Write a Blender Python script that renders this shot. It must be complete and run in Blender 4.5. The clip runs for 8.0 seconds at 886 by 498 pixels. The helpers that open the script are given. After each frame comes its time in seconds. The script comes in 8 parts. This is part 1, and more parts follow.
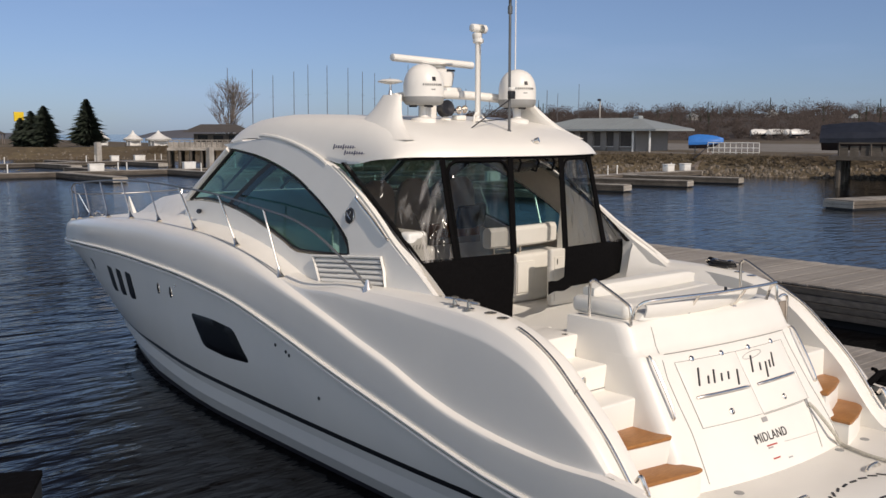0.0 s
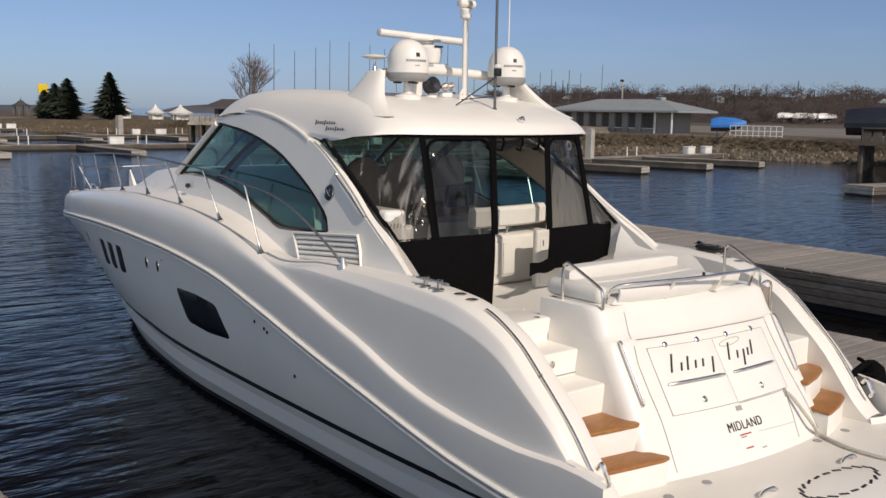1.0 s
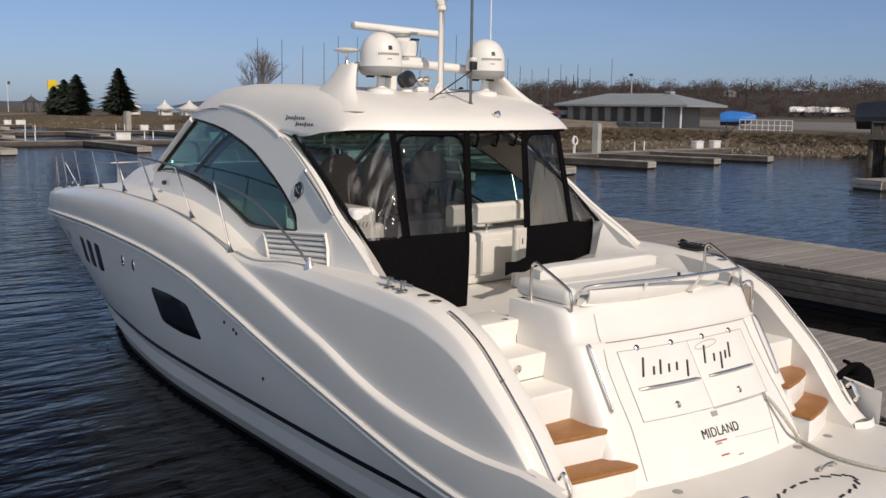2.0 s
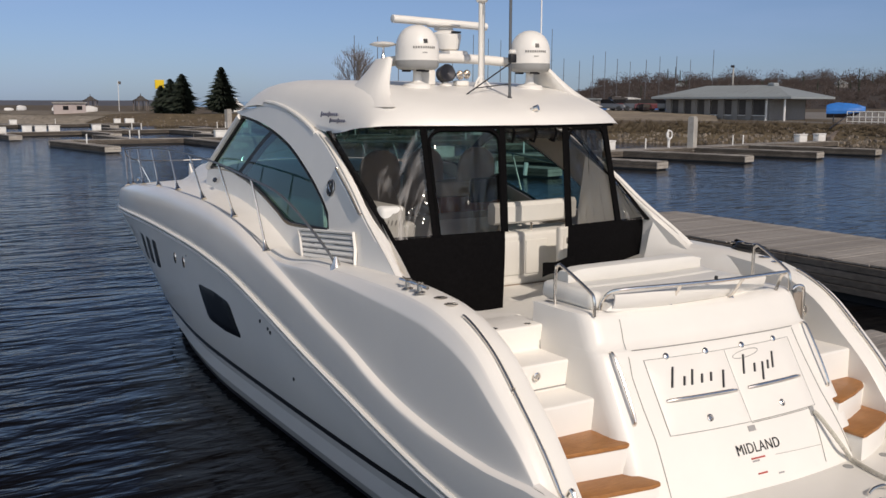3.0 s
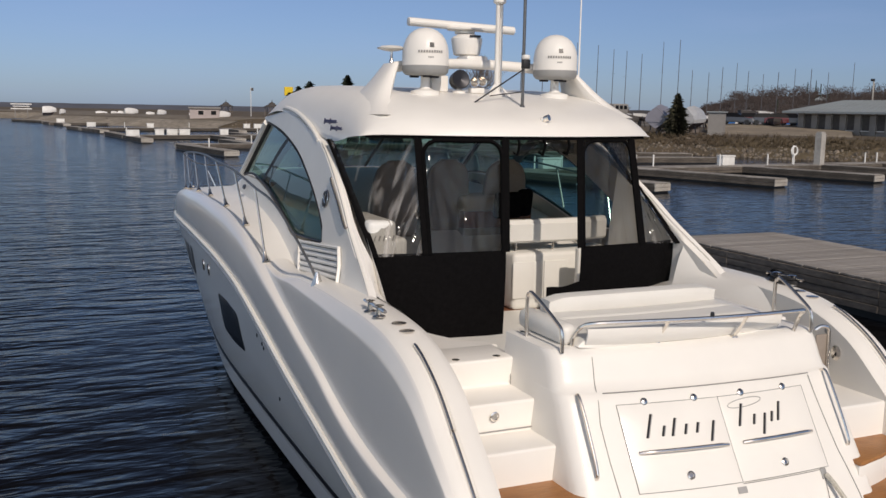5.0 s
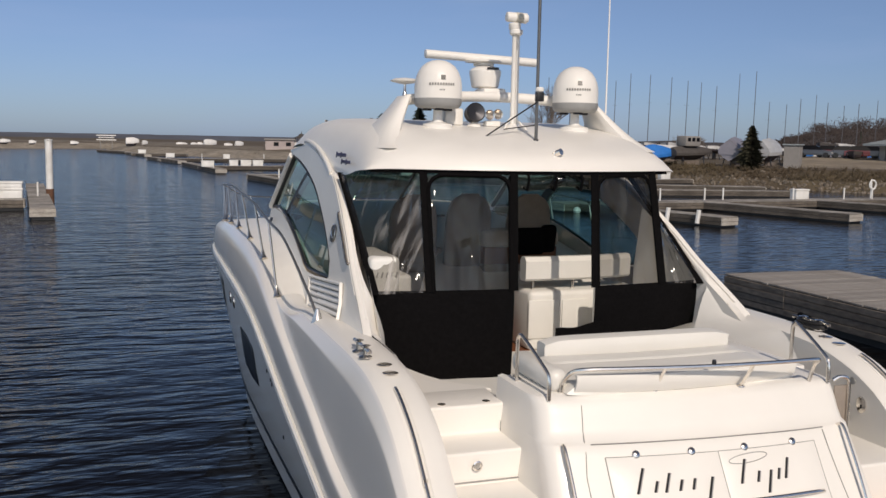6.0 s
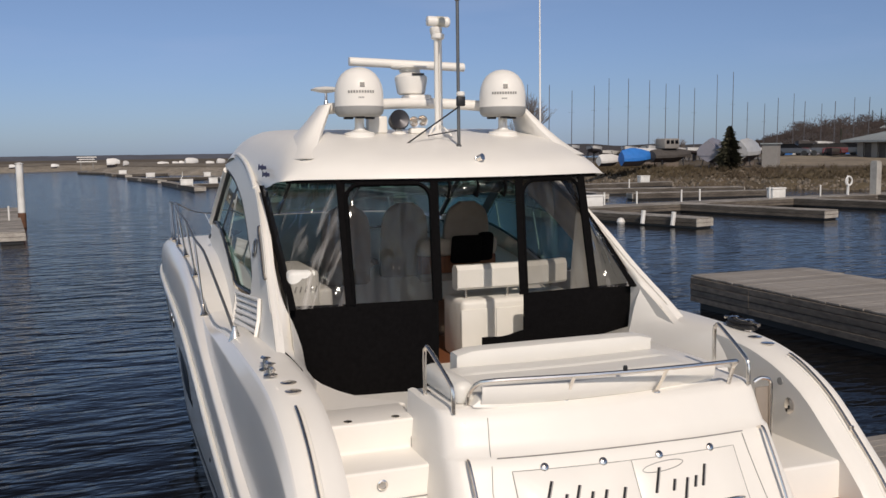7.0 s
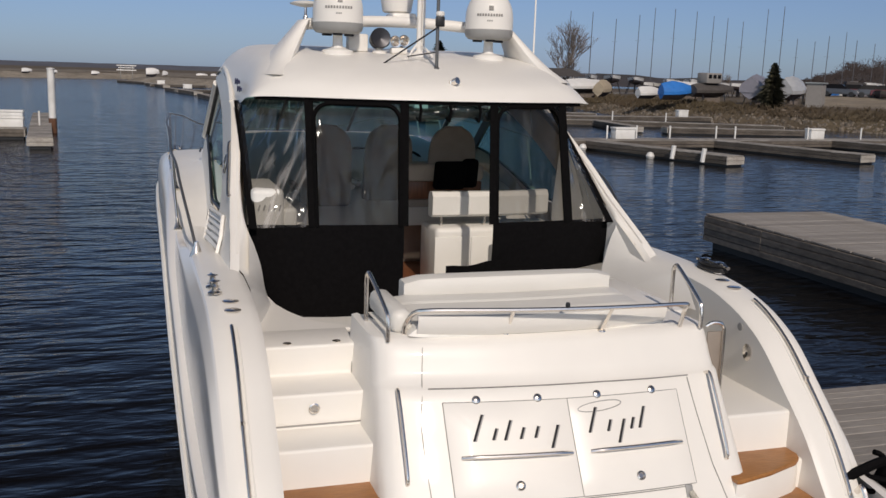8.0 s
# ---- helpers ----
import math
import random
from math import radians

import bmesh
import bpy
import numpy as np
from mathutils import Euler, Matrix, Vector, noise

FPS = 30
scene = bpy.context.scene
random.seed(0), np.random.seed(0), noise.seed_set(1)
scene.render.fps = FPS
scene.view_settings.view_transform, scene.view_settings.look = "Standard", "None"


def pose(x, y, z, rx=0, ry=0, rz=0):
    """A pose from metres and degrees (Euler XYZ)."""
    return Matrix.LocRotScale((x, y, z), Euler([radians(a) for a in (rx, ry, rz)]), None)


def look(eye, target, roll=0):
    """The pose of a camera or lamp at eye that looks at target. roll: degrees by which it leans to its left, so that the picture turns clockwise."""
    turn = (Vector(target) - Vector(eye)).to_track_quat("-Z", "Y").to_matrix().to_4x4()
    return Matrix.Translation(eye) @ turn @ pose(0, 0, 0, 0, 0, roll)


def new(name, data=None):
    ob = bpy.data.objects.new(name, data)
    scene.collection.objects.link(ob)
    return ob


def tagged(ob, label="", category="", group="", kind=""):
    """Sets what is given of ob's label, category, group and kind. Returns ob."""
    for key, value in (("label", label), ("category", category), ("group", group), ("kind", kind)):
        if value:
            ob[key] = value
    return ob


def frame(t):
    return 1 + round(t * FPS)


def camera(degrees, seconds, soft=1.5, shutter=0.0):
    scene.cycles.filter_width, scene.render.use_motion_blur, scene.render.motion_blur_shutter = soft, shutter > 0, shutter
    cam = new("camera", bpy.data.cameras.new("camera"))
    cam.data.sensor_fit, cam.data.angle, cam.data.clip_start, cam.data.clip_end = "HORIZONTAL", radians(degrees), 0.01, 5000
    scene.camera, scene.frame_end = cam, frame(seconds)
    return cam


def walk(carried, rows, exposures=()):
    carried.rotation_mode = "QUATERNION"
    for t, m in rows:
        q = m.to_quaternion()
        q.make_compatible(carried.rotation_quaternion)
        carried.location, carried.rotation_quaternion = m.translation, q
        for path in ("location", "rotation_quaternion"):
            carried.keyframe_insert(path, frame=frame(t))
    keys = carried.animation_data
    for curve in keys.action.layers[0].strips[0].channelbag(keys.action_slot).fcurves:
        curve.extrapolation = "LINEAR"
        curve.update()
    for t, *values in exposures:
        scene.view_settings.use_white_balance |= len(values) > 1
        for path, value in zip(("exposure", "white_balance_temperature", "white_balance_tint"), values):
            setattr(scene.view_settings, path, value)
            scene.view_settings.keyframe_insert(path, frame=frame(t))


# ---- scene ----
cam = camera(50.5, 8.0)
PATH = [
    (0, (-7.624, -5.139, 3.825), (-6.355, -3.613, 3.581), 0.0),
    (0.5, (-7.418, -5.182, 3.818), (-6.138, -3.666, 3.566), -0.5),
    (1, (-7.176, -5.318, 3.815), (-5.946, -3.767, 3.526), 0.9),
    (2.3, (-6.44, -5.356, 3.818), (-5.246, -3.779, 3.516), 0.4),
    (2.5, (-6.266, -5.386, 3.816), (-5.132, -3.764, 3.533), -0.1),
    (3, (-5.919, -5.456, 3.817), (-4.883, -3.774, 3.506), 0.1),
    (3.5, (-5.552, -5.435, 3.809), (-4.537, -3.746, 3.473), 0.2),
    (4, (-5.143, -5.458, 3.791), (-4.23, -3.706, 3.477), -0.3),
    (4.5, (-4.826, -5.535, 3.816), (-4.022, -3.733, 3.49), 1.5),
    (4.7, (-4.689, -5.484, 3.81), (-3.878, -3.68, 3.511), 1.2),
    (5.8, (-3.916, -5.409, 3.823), (-3.205, -3.562, 3.532), 0.5),
    (6, (-3.792, -5.414, 3.839), (-3.132, -3.54, 3.609), 1.1),
    (6.5, (-3.467, -5.377, 3.82), (-2.806, -3.494, 3.678), 1.0),
    (7, (-3.152, -5.407, 3.812), (-2.468, -3.539, 3.604), -0.8),
    (7.5, (-2.848, -5.511, 3.819), (-2.234, -3.639, 3.476), 1.4),
    (8, (-2.531, -5.451, 3.806), (-1.924, -3.581, 3.44), 1.8),
]
walk(cam, [(t, look(eye, target, roll)) for t, eye, target, roll in PATH], [(0, 0.0, 7400, 15.5), (2.5, -0.08, 7250, 15.5), (4.5, -0.17, 7150, 15.5), (6.7, -0.14, 7300, 15.5), (8, -0.31, 7100, 15.5)])

# ---- light ----
SUN = Vector((-0.05, -0.765, 0.60)).normalized()
world = bpy.data.worlds.new("sky")
scene.world = world
world.use_nodes = True
wn, wl = world.node_tree.nodes, world.node_tree.links
wn.clear()
sky = wn.new("ShaderNodeTexSky")
sky.sky_type, sky.sun_disc = "NISHITA", False
sky.sun_elevation, sky.sun_rotation = math.asin(SUN.z), math.atan2(SUN.x, SUN.y)
sky.altitude, sky.air_density, sky.dust_density, sky.ozone_density = 200, 1.0, 0.4, 3.0
wcoord, wmap, wnoise, wramp, wmix = (wn.new("ShaderNode" + k) for k in ("TexCoord", "Mapping", "TexNoise", "ValToRGB", "MixRGB"))
wmap.inputs["Scale"].default_value = (1.6, 1.6, 9.0)
wnoise.inputs["Scale"].default_value, wnoise.inputs["Detail"].default_value = 1.7, 6
wramp.color_ramp.elements[0].position, wramp.color_ramp.elements[1].position = 0.48, 0.78
wramp.color_ramp.elements[0].color, wramp.color_ramp.elements[1].color = (0, 0, 0, 1), (0.30, 0.30, 0.30, 1)
wmix.inputs[2].default_value = (7.5, 8.2, 9.2, 1)
wbg, wout = wn.new("ShaderNodeBackground"), wn.new("ShaderNodeOutputWorld")
wbg.inputs["Strength"].default_value = 0.183
wl.new(wcoord.outputs["Generated"], wmap.inputs["Vector"])
wl.new(wmap.outputs["Vector"], wnoise.inputs["Vector"])
wl.new(wnoise.outputs["Fac"], wramp.inputs["Fac"])
wl.new(wramp.outputs["Color"], wmix.inputs[0])
wl.new(sky.outputs["Color"], wmix.inputs[1])
wsep, wtint, wmul = wn.new("ShaderNodeSeparateXYZ"), wn.new("ShaderNodeValToRGB"), wn.new("ShaderNodeMixRGB")
wtint.color_ramp.elements[0].color, wtint.color_ramp.elements[1].color = (0.216, 0.305, 0.525, 1), (0.17, 0.165, 0.17, 1)
wtint.color_ramp.elements[1].position = 0.75
high = wtint.color_ramp.elements.new(0.45)
high.color = (0.262, 0.264, 0.296, 1)
middle = wtint.color_ramp.elements.new(0.22)
middle.color = (0.362, 0.395, 0.468, 1)
wmul.blend_type = "MULTIPLY"
wmul.inputs[0].default_value = 1.0
wl.new(wcoord.outputs["Generated"], wsep.inputs["Vector"])
wl.new(wsep.outputs["Z"], wtint.inputs["Fac"])
wl.new(wmix.outputs["Color"], wmul.inputs[1])
wl.new(wtint.outputs["Color"], wmul.inputs[2])
# unseen port and astern sky is raised and whitened to fill the shaded hull
wdot, wglow, wfill = wn.new("ShaderNodeVectorMath"), wn.new("ShaderNodeMapRange"), wn.new("ShaderNodeMixRGB")
wdot.operation = "DOT_PRODUCT"
wdot.inputs[1].default_value = Vector((-0.80, -0.60, 0.22)).normalized()
wglow.interpolation_type = "SMOOTHSTEP"
wglow.inputs["From Min"].default_value, wglow.inputs["From Max"].default_value = -0.25, 0.95
wfill.blend_type = "MULTIPLY"
wfill.inputs[2].default_value = (3.5, 2.85, 2.15, 1)
wl.new(wcoord.outputs["Generated"], wdot.inputs[0])
wl.new(wdot.outputs["Value"], wglow.inputs["Value"])
wl.new(wglow.outputs["Result"], wfill.inputs[0])
wl.new(wmul.outputs["Color"], wfill.inputs[1])
wl.new(wfill.outputs["Color"], wbg.inputs["Color"])
wl.new(wbg.outputs["Background"], wout.inputs["Surface"])
sun = new("sun", bpy.data.lights.new("sun", "SUN"))
sun.data.energy, sun.data.angle, sun.data.color = 3.0, radians(0.55), (1.0, 0.96, 0.89)
sun.matrix_world = look(SUN * 60, (0, 0, 0))


# ---- materials ----
def material(name, color, rough=0.5, metal=0.0, grain=0.06, scale=6.0, bump=0.0, bump_scale=60.0, coat=0.0, stretch=(1, 1, 1),
             vary=0.0, stain=None, stain_scale=0.7, stain_amount=0.35, spec=0.5, island=False):
    """A procedural surface: base colour with grain at two scales, an optional stain colour, relief and variation from piece to piece."""
    m = bpy.data.materials.new(name)
    m.use_nodes = True
    n, l = m.node_tree.nodes, m.node_tree.links
    b = n["Principled BSDF"]
    co, mp = n.new("ShaderNodeTexCoord"), n.new("ShaderNodeMapping")
    mp.inputs["Scale"].default_value = stretch
    l.new(co.outputs["Object"], mp.inputs["Vector"])
    fine, broad = n.new("ShaderNodeTexNoise"), n.new("ShaderNodeTexNoise")
    fine.inputs["Scale"].default_value, fine.inputs["Detail"].default_value = scale, 6
    broad.inputs["Scale"].default_value, broad.inputs["Detail"].default_value = stain_scale, 4
    l.new(mp.outputs["Vector"], fine.inputs["Vector"])
    l.new(co.outputs["Object"], broad.inputs["Vector"])
    hsv = n.new("ShaderNodeHueSaturation")
    hsv.inputs["Color"].default_value = (*color, 1)
    val = n.new("ShaderNodeMapRange")
    val.inputs["From Min"].default_value, val.inputs["From Max"].default_value = 0.25, 0.75
    val.inputs["To Min"].default_value, val.inputs["To Max"].default_value = 1 - grain, 1 + grain
    l.new(fine.outputs["Fac"], val.inputs["Value"])
    last = val.outputs["Result"]
    if vary:
        source = n.new("ShaderNodeNewGeometry") if island else n.new("ShaderNodeObjectInfo")
        rnd, mul = n.new("ShaderNodeMapRange"), n.new("ShaderNodeMath")
        rnd.inputs["To Min"].default_value, rnd.inputs["To Max"].default_value = 1 - vary, 1 + vary
        mul.operation = "MULTIPLY"
        l.new(source.outputs["Random Per Island" if island else "Random"], rnd.inputs["Value"])
        l.new(rnd.outputs["Result"], mul.inputs[0])
        l.new(last, mul.inputs[1])
        last = mul.outputs["Value"]
    l.new(last, hsv.inputs["Value"])
    out = hsv.outputs["Color"]
    if stain:
        mix, ramp = n.new("ShaderNodeMixRGB"), n.new("ShaderNodeMapRange")
        ramp.inputs["From Min"].default_value, ramp.inputs["From Max"].default_value = 0.42, 0.68
        ramp.inputs["To Max"].default_value = stain_amount
        l.new(broad.outputs["Fac"], ramp.inputs["Value"])
        l.new(ramp.outputs["Result"], mix.inputs[0])
        l.new(out, mix.inputs[1])
        mix.inputs[2].default_value = (*stain, 1)
        out = mix.outputs["Color"]
    l.new(out, b.inputs["Base Color"])
    rr = n.new("ShaderNodeMapRange")
    rr.inputs["To Min"].default_value, rr.inputs["To Max"].default_value = max(0.02, rough * 0.75), min(1, rough * 1.25)
    l.new(broad.outputs["Fac"], rr.inputs["Value"])
    l.new(rr.outputs["Result"], b.inputs["Roughness"])
    b.inputs["Metallic"].default_value, b.inputs["Coat Weight"].default_value = metal, coat
    b.inputs["Specular IOR Level"].default_value = spec
    b.inputs["Coat Roughness"].default_value = 0.06
    if bump:
        bn, bp = n.new("ShaderNodeTexNoise"), n.new("ShaderNodeBump")
        bn.inputs["Scale"].default_value, bn.inputs["Detail"].default_value = bump_scale, 4
        l.new(mp.outputs["Vector"], bn.inputs["Vector"])
        l.new(bn.outputs["Fac"], bp.inputs["Height"])
        bp.inputs["Strength"].default_value, bp.inputs["Distance"].default_value = bump, 0.02
        l.new(bp.outputs["Normal"], b.inputs["Normal"])
    return m


def clear(name, tint, gloss=0.05, haze=0.0, haze_color=(0.5, 0.5, 0.5), wrinkle=0.0, crease_sheen=0.0):
    """Clear sheet: tinted see-through with a Fresnel shine, optional haze and wrinkles."""
    m = bpy.data.materials.new(name)
    m.use_nodes = True
    n, l = m.node_tree.nodes, m.node_tree.links
    n.clear()
    out, tr, gl, mix, fr, pw, mr = (n.new("ShaderNode" + k) for k in ("OutputMaterial", "BsdfTransparent", "BsdfGlossy", "MixShader", "LayerWeight", "Math", "MapRange"))
    tr.inputs["Color"].default_value = (*tint, 1)
    gl.inputs["Roughness"].default_value = gloss
    gl.inputs["Color"].default_value = (0.9, 0.95, 0.95, 1)
    fr.inputs["Blend"].default_value = 0.5
    pw.operation = "POWER"
    pw.inputs[1].default_value = 4.5
    mr.inputs["To Min"].default_value, mr.inputs["To Max"].default_value = 0.026, 0.9
    l.new(fr.outputs["Facing"], pw.inputs[0])
    l.new(pw.outputs[0], mr.inputs["Value"])
    base = tr.outputs[0]
    if haze:
        df, hm, nz, ramp, co = (n.new("ShaderNode" + k) for k in ("BsdfDiffuse", "MixShader", "TexNoise", "MapRange", "TexCoord"))
        df.inputs["Color"].default_value = (*haze_color, 1)
        nz.inputs["Scale"].default_value = 2.5
        ramp.inputs["From Min"].default_value, ramp.inputs["From Max"].default_value = 0.3, 0.75
        ramp.inputs["To Min"].default_value, ramp.inputs["To Max"].default_value = haze * 0.3, haze
        l.new(co.outputs["Object"], nz.inputs["Vector"])
        l.new(nz.outputs["Fac"], ramp.inputs["Value"])
        amount = ramp.outputs["Result"]
        if crease_sheen:
            # the folds' sheen painted as long narrow pale streaks, broken up by the broad noise
            cm, cn, cr, cs = (n.new("ShaderNode" + k) for k in ("Mapping", "TexNoise", "MapRange", "Math"))
            cm.vector_type = "TEXTURE"
            cm.inputs["Scale"].default_value, cm.inputs["Rotation"].default_value = (0.085, 0.8, 1.1), (0.0, 0.42, 0.0)
            cn.inputs["Scale"].default_value, cn.inputs["Detail"].default_value, cn.inputs["Distortion"].default_value = 1.0, 3, 0.5
            cr.inputs["From Min"].default_value, cr.inputs["From Max"].default_value = 0.56, 0.74
            cr.inputs["To Max"].default_value = crease_sheen
            cs.operation = "ADD"
            l.new(co.outputs["Object"], cm.inputs["Vector"])
            l.new(cm.outputs["Vector"], cn.inputs["Vector"])
            l.new(cn.outputs["Fac"], cr.inputs["Value"])
            l.new(cr.outputs["Result"], cs.inputs[0])
            l.new(amount, cs.inputs[1])
            amount = cs.outputs[0]
        l.new(amount, hm.inputs[0])
        l.new(tr.outputs[0], hm.inputs[1])
        l.new(df.outputs[0], hm.inputs[2])
        base = hm.outputs[0]
    if wrinkle:
        co, mp, nz, bp = (n.new("ShaderNode" + k) for k in ("TexCoord", "Mapping", "TexNoise", "Bump"))
        mp.inputs["Scale"].default_value = (3.2, 3.2, 0.9)
        nz.inputs["Scale"].default_value, nz.inputs["Detail"].default_value, nz.inputs["Distortion"].default_value = 1.6, 2, 0.6
        bp.inputs["Strength"].default_value, bp.inputs["Distance"].default_value = wrinkle, 0.12
        l.new(co.outputs["Object"], mp.inputs["Vector"])
        l.new(mp.outputs["Vector"], nz.inputs["Vector"])
        l.new(nz.outputs["Fac"], bp.inputs["Height"])
        l.new(bp.outputs["Normal"], gl.inputs["Normal"])
        l.new(bp.outputs["Normal"], fr.inputs["Normal"])
    l.new(mr.outputs["Result"], mix.inputs[0])
    l.new(base, mix.inputs[1])
    l.new(gl.outputs[0], mix.inputs[2])
    l.new(mix.outputs[0], out.inputs["Surface"])
    return m


def water_material():
    m = bpy.data.materials.new("lake_water")
    m.use_nodes = True
    n, l = m.node_tree.nodes, m.node_tree.links
    b = n["Principled BSDF"]
    b.inputs["Base Color"].default_value = (0.0046, 0.0042, 0.0045, 1)
    b.inputs["Roughness"].default_value, b.inputs["IOR"].default_value = 0.10, 1.333
    b.inputs["Specular IOR Level"].default_value = 0.18
    co = n.new("ShaderNodeTexCoord")
    # lower waves in the basin beyond the yacht and in the lee along her side
    axes, basin, lee, ahead, both, most, calm = (n.new("ShaderNode" + k) for k in ("SeparateXYZ", "MapRange", "MapRange", "MapRange", "Math", "Math", "MapRange"))
    for node, low, high in ((basin, 3.0, 16.0), (lee, -7.0, -3.0), (ahead, 22.0, 11.0)):
        node.interpolation_type = "SMOOTHSTEP"
        node.inputs["From Min"].default_value, node.inputs["From Max"].default_value = low, high
    both.operation, most.operation = "MULTIPLY", "MAXIMUM"
    calm.inputs["To Min"].default_value, calm.inputs["To Max"].default_value = 1.0, 0.40
    l.new(co.outputs["Object"], axes.inputs["Vector"])
    l.new(axes.outputs["X"], basin.inputs["Value"])
    l.new(axes.outputs["X"], lee.inputs["Value"])
    l.new(axes.outputs["Y"], ahead.inputs["Value"])
    l.new(lee.outputs["Result"], both.inputs[0])
    l.new(ahead.outputs["Result"], both.inputs[1])
    l.new(basin.outputs["Result"], most.inputs[0])
    l.new(both.outputs[0], most.inputs[1])
    l.new(most.outputs[0], calm.inputs["Value"])
    normal = None
    for scale, stretch, turn, strength, dist, detail in ((0.35, (1, 1.5, 1), 0.35, 0.6, 0.28, 2), (0.75, (1, 2.8, 1), 0.02, 0.9, 0.15, 1), (2.1, (1, 2.8, 1), -0.22, 1.0, 0.056, 2)):
        mp, nz, bp = n.new("ShaderNodeMapping"), n.new("ShaderNodeTexNoise"), n.new("ShaderNodeBump")
        mp.inputs["Scale"].default_value, mp.inputs["Rotation"].default_value = stretch, (0, 0, turn)
        nz.inputs["Scale"].default_value, nz.inputs["Detail"].default_value, nz.inputs["Distortion"].default_value = scale, detail, 0.4
        bp.inputs["Distance"].default_value = dist
        power = n.new("ShaderNodeMath")
        power.operation = "MULTIPLY"
        power.inputs[1].default_value = strength
        l.new(calm.outputs["Result"], power.inputs[0])
        l.new(power.outputs[0], bp.inputs["Strength"])
        l.new(co.outputs["Object"], mp.inputs["Vector"])
        l.new(mp.outputs["Vector"], nz.inputs["Vector"])
        l.new(nz.outputs["Fac"], bp.inputs["Height"])
        if normal:
            l.new(normal, bp.inputs["Normal"])
        normal = bp.outputs["Normal"]
    l.new(normal, b.inputs["Normal"])
    return m


GEL = material("white_gelcoat", (0.82, 0.79, 0.735), 0.38, grain=0.02, scale=3, coat=0.03, spec=0.38, bump=0.02, bump_scale=3, stain=(0.70, 0.69, 0.66), stain_scale=0.9, stain_amount=0.25)
GEL_HULL = material("white_hull_gelcoat", (0.83, 0.795, 0.745), 0.2, grain=0.015, scale=2, coat=0.25, stain=(0.66, 0.66, 0.65), stain_scale=0.6, stain_amount=0.3)
NONSKID = material("nonskid_gelcoat", (0.76, 0.745, 0.70), 0.5, grain=0.03, scale=40, bump=0.25, bump_scale=180)
VINYL = material("cream_vinyl", (0.74, 0.72, 0.67), 0.42, grain=0.03, scale=8, bump=0.08, bump_scale=90, stain=(0.62, 0.60, 0.55), stain_scale=2.0, stain_amount=0.3)
CHROME = material("polished_stainless", (0.80, 0.75, 0.69), 0.22, metal=1.0, grain=0.04, scale=12)
SATIN = material("satin_stainless", (0.32, 0.315, 0.31), 0.5, metal=1.0, grain=0.05, scale=12)
BLACK = material("black_canvas", (0.0055, 0.0052, 0.0055), 0.95, grain=0.25, scale=30, bump=0.3, bump_scale=14, spec=0.03)
RUBBER = material("black_rubber", (0.014, 0.014, 0.015), 0.45, grain=0.15, scale=20)
ANTIFOUL = material("dark_antifouling", (0.022, 0.019, 0.026), 0.7, grain=0.25, scale=3, stain=(0.05, 0.045, 0.05), stain_scale=1.2, stain_amount=0.4)
STRIPE = material("black_boot_stripe", (0.012, 0.012, 0.014), 0.3, grain=0.1, scale=4)
DARKGLASS = material("dark_hull_window", (0.004, 0.004, 0.005), 0.35, grain=0.1, scale=3, spec=0.2)
TEAK = material("teak", (0.36, 0.155, 0.045), 0.5, grain=0.28, scale=7, stretch=(1.2, 14, 8), bump=0.12, bump_scale=20, stain=(0.24, 0.095, 0.028), stain_scale=4, stain_amount=0.5)
WHITEPLASTIC = material("yellowed_lens", (0.60, 0.57, 0.48), 0.3, grain=0.05, scale=10)
POLE = material("grey_metal_pole", (0.16, 0.155, 0.15), 0.35, metal=0.7, grain=0.1, scale=10)
GREYBAND = material("grey_plastic", (0.30, 0.30, 0.29), 0.5, grain=0.05, scale=10)
DARKMETAL = material("dark_metal", (0.04, 0.04, 0.045), 0.4, metal=0.6, grain=0.1, scale=10)
SEAM = material("seam_sealant", (0.27, 0.26, 0.245), 0.7, grain=0.2, scale=14)
INK = material("black_lettering", (0.013, 0.013, 0.014), 0.4, grain=0.1, scale=10)
BLUEINK = material("dark_blue_lettering", (0.05, 0.055, 0.12), 0.4, grain=0.1, scale=10)
REDINK = material("red_label", (0.45, 0.08, 0.06), 0.5, grain=0.1, scale=10)
GREYINK = material("grey_label", (0.35, 0.34, 0.33), 0.5, grain=0.1, scale=10)
ROPE = material("pale_rope", (0.52, 0.49, 0.42), 0.9, grain=0.25, scale=60, bump=0.6, bump_scale=120)
WINDOW = clear("tinted_cabin_glass", (0.24, 0.47, 0.45), 0.02)
VINYLCLEAR = clear("clear_vinyl", (0.50, 0.495, 0.485), 0.12, haze=0.008, haze_color=(0.55, 0.52, 0.49), wrinkle=0.7, crease_sheen=0.016)
VINYLCREASED = clear("creased_clear_vinyl", (0.50, 0.495, 0.485), 0.12, haze=0.018, haze_color=(0.66, 0.63, 0.60), wrinkle=0.8, crease_sheen=0.42)
DARKINSIDE = material("dark_upholstery", (0.05, 0.045, 0.042), 0.7, grain=0.2, scale=12)
TAUPE = material("taupe_leather", (0.27, 0.225, 0.185), 0.5, grain=0.08, scale=10, bump=0.1)
ARCHLINING = material("beige_headliner", (0.50, 0.43, 0.355), 0.8, grain=0.05, scale=14, bump=0.1, bump_scale=80)
FLOORWOOD = material("cherry_floor", (0.20, 0.075, 0.035), 0.35, grain=0.25, scale=5, stretch=(10, 1, 1))
